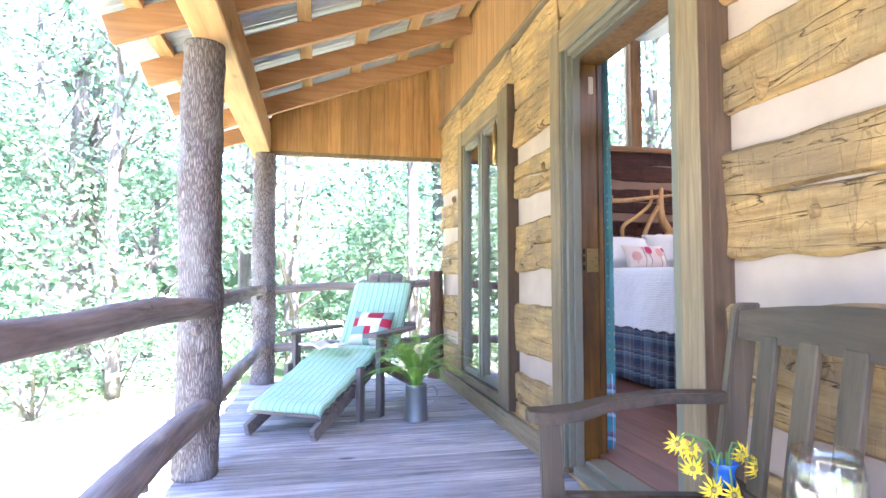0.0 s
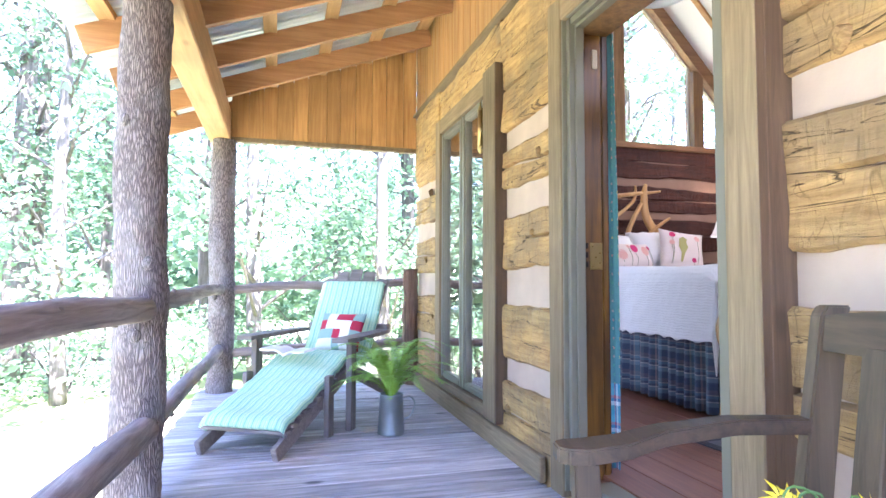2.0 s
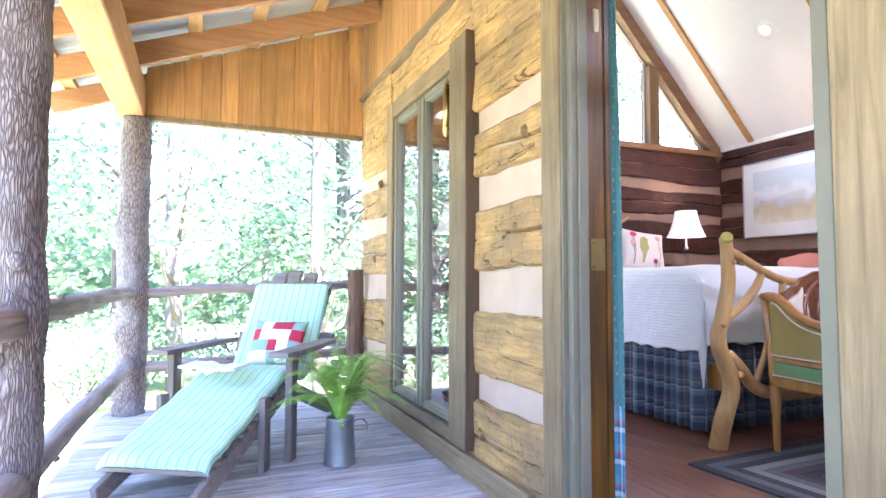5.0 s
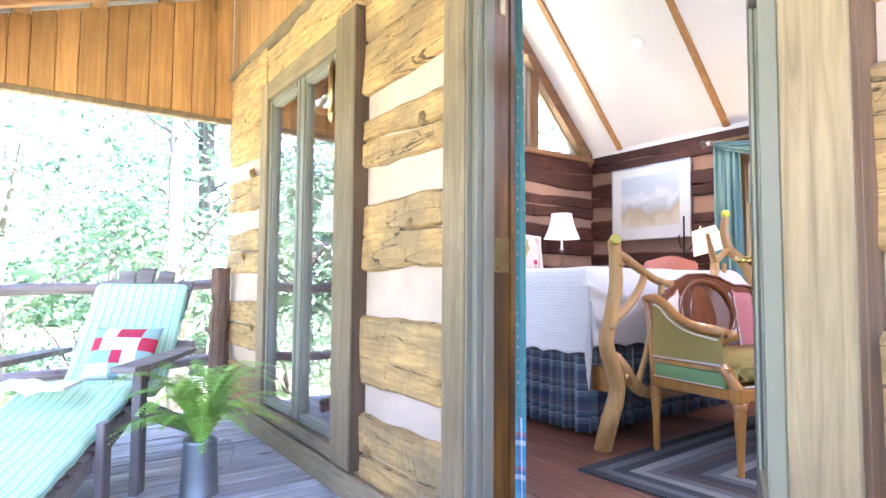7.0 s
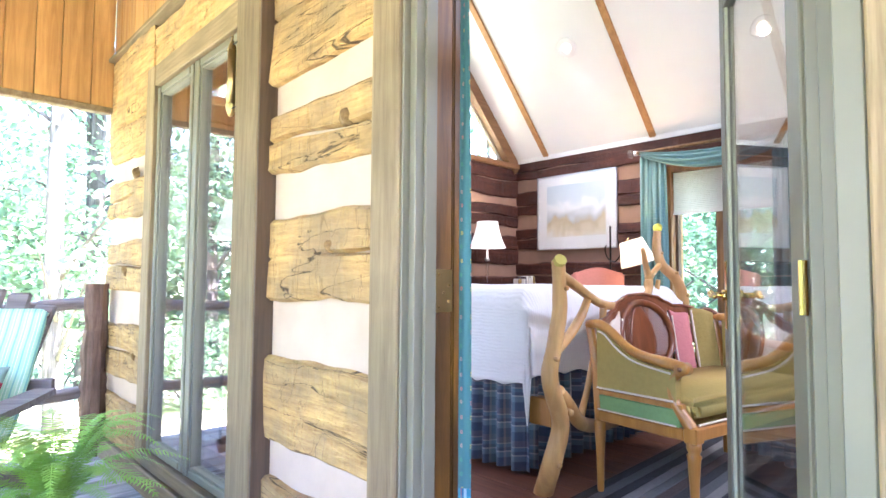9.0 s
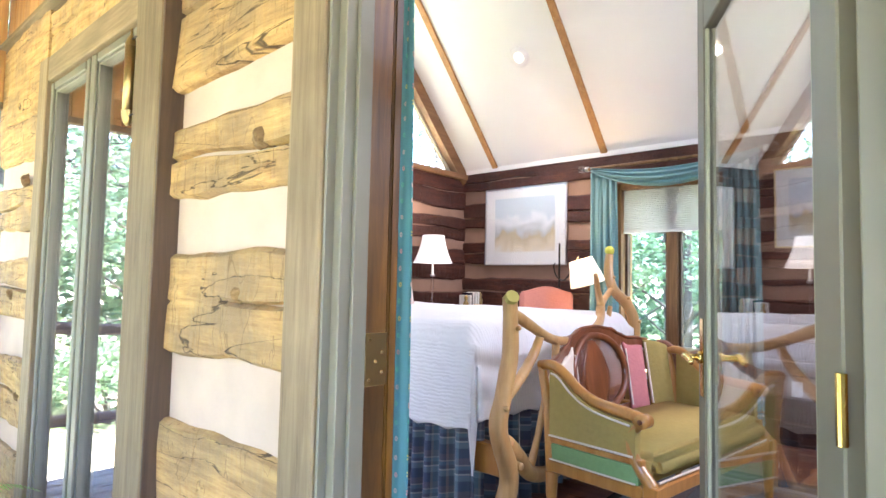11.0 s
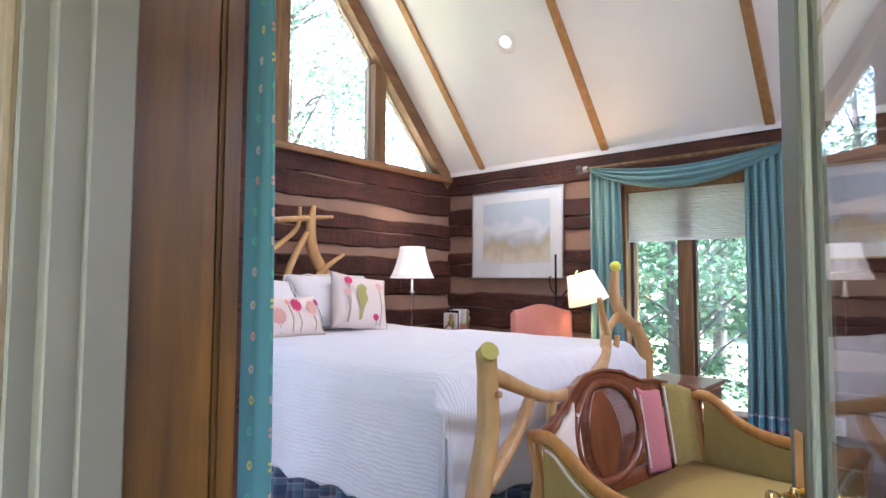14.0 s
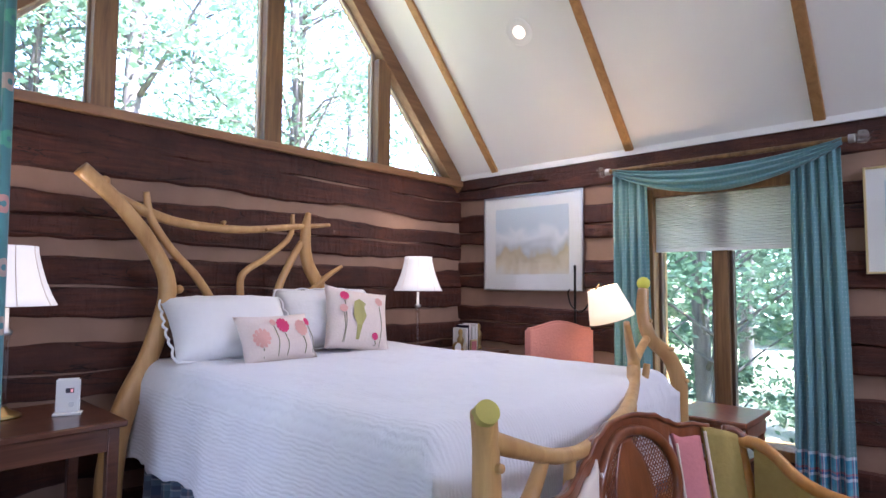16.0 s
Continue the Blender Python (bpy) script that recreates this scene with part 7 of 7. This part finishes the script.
# ---- rug ----
rug = thing("rug", "flat grey braided rug of nested rectangular bands", "rug", loc=(3.35, 1.95, FLOOR), rz=3)
greys = [plain("rug_grey_%s" % nm, c, 0.95, var=0.25, scale=70, bump=0.6) for nm, c in (("dark", (0.045, 0.045, 0.05)), ("mid", (0.12, 0.12, 0.125)), ("light", (0.24, 0.23, 0.22)), ("brown", (0.08, 0.06, 0.055)))]
W, H, BW = 1.15, 1.05, 0.055
for k in range(18):
    w, h = W - k * BW, H - k * BW
    if h - BW < 0:
        break
    b = bmesh.new()
    o = [b.verts.new((x, y, 0.010)) for x, y in ((-w, -h), (w, -h), (w, h), (-w, h))]
    i_ = [b.verts.new((x, y, 0.010)) for x, y in ((-w + BW - 0.004, -h + BW - 0.004), (w - BW + 0.004, -h + BW - 0.004), (w - BW + 0.004, h - BW + 0.004), (-w + BW - 0.004, h - BW + 0.004))]
    lo = [b.verts.new((v.co.x, v.co.y, 0.001)) for v in o]
    li = [b.verts.new((v.co.x, v.co.y, 0.001)) for v in i_]
    for j in range(4):
        q = (j + 1) % 4
        b.faces.new((o[j], o[q], i_[q], i_[j]))
        b.faces.new((lo[j], lo[q], o[q], o[j]))
        b.faces.new((i_[j], i_[q], li[q], li[j]))
    part("band", b, greys[(0, 1, 0, 2, 1, 3, 0, 1, 2, 0, 3, 1)[k % 12]], rug)

# ---- recessed ceiling lamps ----
for x, y in ((4.665, 4.425), (4.665, 1.30)):
    t = thing("recessed_lamp", "round white recessed ceiling lamp, lit", "ceiling lamp", loc=(x, y, roofline(x) - 0.004), group="ceiling lamps")
    t.rotation_euler = (0, math.atan(PITCH), 0)
    part("trim_ring", lathe([(0.055, -0.004), (0.09, -0.007), (0.098, 0.0), (0.098, 0.004), (0.055, 0.004)], 32), M_CEIL, t, smooth=True)
    part("bulb", lathe([(0.001, -0.018), (0.035, -0.012), (0.054, 0.0), (0.054, 0.003)], 24), M_LAMPDISC, t, smooth=True)

# ---- woods ----
def foliage_material(name, dark, light):
    m, n, l, b = shader(name, 0.6)
    geo, info = n.new("ShaderNodeNewGeometry"), n.new("ShaderNodeObjectInfo")
    r = n.new("ShaderNodeValToRGB")
    r.color_ramp.elements[0].color, r.color_ramp.elements[1].color = (*dark, 1), (*light, 1)
    l.new(geo.outputs["Random Per Island"], r.inputs[0])
    h = n.new("ShaderNodeHueSaturation")
    mr = n.new("ShaderNodeMapRange")
    mr.inputs[3].default_value, mr.inputs[4].default_value = 0.8, 1.25
    l.new(info.outputs["Random"], mr.inputs[0])
    l.new(mr.outputs[0], h.inputs["Value"])
    l.new(r.outputs[0], h.inputs["Color"])
    l.new(h.outputs[0], b.inputs["Base Color"])
    tr = n.new("ShaderNodeBsdfTranslucent")
    l.new(h.outputs[0], tr.inputs[0])
    mx = n.new("ShaderNodeMixShader")
    mx.inputs[0].default_value = 0.45
    l.new(b.outputs[0], mx.inputs[1])
    l.new(tr.outputs[0], mx.inputs[2])
    l.new(mx.outputs[0], n["Material Output"].inputs[0])
    return m


M_FOL = foliage_material("broad_leaves", (0.075, 0.135, 0.075), (0.21, 0.31, 0.17))
M_TRUNK = wood("tree_bark", (0.07, 0.06, 0.05), (0.19, 0.165, 0.14), "z", 0.95, 12, 1.0, 0.4)


def leaf_mesh(name, centres, per, spread, size, seed):
    """Many small folded leaves in clumps round the centres."""
    rng = np.random.RandomState(seed)
    c = np.repeat(np.array(centres), per, axis=0)
    n = len(c)
    off = rng.normal(size=(n, 3)) * spread * np.array((1, 1, 0.55))
    p = c + off
    a = rng.normal(size=(n, 3)) * np.array((1, 1, 0.5))
    a /= np.linalg.norm(a, axis=1)[:, None]
    u = rng.normal(size=(n, 3))
    u = np.cross(a, u)
    u /= np.linalg.norm(u, axis=1)[:, None]
    s = size * rng.uniform(0.6, 1.4, (n, 1))
    v = np.stack([p - a * s, p + u * s * 0.55, p + a * s, p - u * s * 0.55], axis=1).reshape(-1, 3)
    f = np.arange(n * 4).reshape(-1, 4)
    me = bpy.data.meshes.new(name)
    me.from_pydata(v.tolist(), [], f.tolist())
    me.materials.append(M_FOL)
    return me


def tree(x, y, h, r, seed, crown_from=0.35, per=85, size=0.075, spread=0.40):
    rng = random.Random(seed)
    t = thing("tree", "tall leafy broadleaf tree in sunlight at the wood's edge", "tree", loc=(x, y, -1.6), group="woods")
    b = tube([(0, 0, 0), (0.12 * rng.uniform(-1, 1), 0.1, h * 0.35), (0.3 * rng.uniform(-1, 1), 0.2 * rng.uniform(-1, 1), h * 0.7), (0.2, 0, h)], [r, r * 0.8, r * 0.5, 0.03], 10, rough=0.08, seed=seed, steps=5)
    centres = []
    for k in range(int(h * 4.2)):
        z = h * (crown_from + (1 - crown_from) * rng.random())
        ang = rng.uniform(0, 6.28)
        reach = (1.15 - 0.55 * (z / h)) * h * 0.24 * rng.uniform(0.35, 1.0)
        tip = (reach * math.cos(ang), reach * math.sin(ang), z + rng.uniform(-0.2, 0.8))
        if k % 3 == 0:
            tube([(0, 0, z - reach * 0.4), (tip[0] * 0.5, tip[1] * 0.5, z - 0.1), tip], [r * 0.28, r * 0.16, 0.012], 5, b, steps=2)
        centres.append(tip)
    part("trunk", b, M_TRUNK, t, smooth=True)
    cr = new("crown", leaf_mesh("crown", centres, per, spread, size, seed))
    cr.parent = t
    return t


def bush(x, y, h, seed):
    rng = random.Random(seed)
    t = thing("shrub", "dense green shrub growing at the wood's edge", "shrub", loc=(x, y, -1.55), group="undergrowth")
    cs = [(rng.uniform(-1, 1) * h * 0.7, rng.uniform(-1, 1) * h * 0.7, rng.uniform(0.15, 1) * h) for _ in range(14)]
    b = bmesh.new()
    for c in cs[:5]:
        tube([(0, 0, 0), (c[0] * 0.4, c[1] * 0.4, c[2] * 0.6), c], [0.03, 0.02, 0.006], 5, b, steps=2)
    part("stem", b, M_TRUNK, t)
    cr = new("leaves", leaf_mesh("leaves", cs, 110, 0.28, 0.06, seed))
    cr.parent = t
    return t


random.seed(11)
kinds = [tree(-13, 9, 13, 0.17, 1, 0.22), tree(-6, 17, 15, 0.20, 2, 0.25), tree(4, 15, 12, 0.14, 3, 0.15), tree(13, 6, 13, 0.17, 4, 0.15)]
shrubs = [bush(-10, 12, 1.9, 5), bush(-2, 13, 1.6, 6)]
spots = [(-4, 13, 0), (-0.5, 14.5, 0), (2.2, 12.5, 0), (5.5, 14, 0), (8.5, 13, 0), (-8, 12.5, 0), (-12, 8, 0), (11.5, 3.0, 0), (12.5, 5.6, 0), (11.8, 0.4, 0), (13.5, 8, 0), (3.5, 17, 1), (-2, 18, 1), (-6, 16, 1), (16, 4, 1), (15.5, 1.5, 1)]
for ring, (rad, count) in enumerate(((14.5, 12), (20, 16), (28, 22))):
    for k in range(count):
        ang = 2 * math.pi * (k + random.uniform(-0.3, 0.3)) / count
        rr = rad + random.uniform(-1.8, 1.8)
        px, py = 2 + rr * math.cos(ang), 2 + rr * math.sin(ang)
        if py < -8 and ring < 2:
            continue
        spots.append((px, py, ring))
for px, py, ring in spots:
    src = random.choice(kinds)
    sc = random.uniform(0.85, 1.2) * (1 + 0.12 * ring)
    o = copy_thing(src, pose(px, py, -1.6, 0, 0, random.uniform(0, 360)))
    o.scale = (sc, sc, sc)
for k in range(46):
    ang = 2 * math.pi * k / 46 + random.uniform(-0.05, 0.05)
    rr = 12.5 + random.uniform(-1.0, 2.5)
    sc = random.uniform(0.7, 1.5)
    o = copy_thing(random.choice(shrubs), pose(2 + rr * math.cos(ang), 2 + rr * math.sin(ang), -1.55, 0, 0, random.uniform(0, 360)))
    o.scale = (sc, sc, sc)


def far_woods():
    """The wood's depth behind the nearer trees: a rough, high bank of foliage all round."""
    rng = np.random.RandomState(9)
    n = 60000
    ang = rng.uniform(0, 2 * math.pi, n)
    rad = rng.uniform(33, 46, n)
    top = 9 + 3 * np.sin(ang * 7) + 2 * np.sin(ang * 19)
    z = rng.uniform(0, 1, n) * top - 1.5
    c = np.stack([rad * np.cos(ang), rad * np.sin(ang), z], 1)
    return leaf_mesh("far_woods", c, 1, 0.2, 0.42, 10)


fw = new("far_woods", far_woods())
tagged(fw, "distant leafy woods all round the clearing", kind="stuff")

# ---- planks, last ----
random.seed(21)
y = -1.6
deck_mesh = []
for k in range(3):
    b = box((0, 0, -0.035), (1.885, 0.1345, 0), 0.006)
    for v in b.verts:
        v.co.z += 0.0025 * math.sin(v.co.x * 3 + k * 2)
    me = bpy.data.meshes.new("plank")
    b.to_mesh(me)
    b.free()
    me.materials.append(M_DECK)
    deck_mesh.append(me)
while y < 5.72:
    o = new("plank", random.choice(deck_mesh))
    o.parent = deck
    o.location = (-0.64 + random.uniform(-0.012, 0.012), y, random.uniform(-0.002, 0.002))
    y += 0.1465
b = box((0, 0, -0.02), (0.178, 6.7, 0), 0.0025)
me = bpy.data.meshes.new("plank")
b.to_mesh(me)
b.free()
me.materials.append(M_FLOOR)
x = WIN - 0.10
while x < FX + 0.02:
    o = new("plank", me)
    o.parent = floor
    o.location = (x, -0.9, FLOOR)
    x += 0.1805
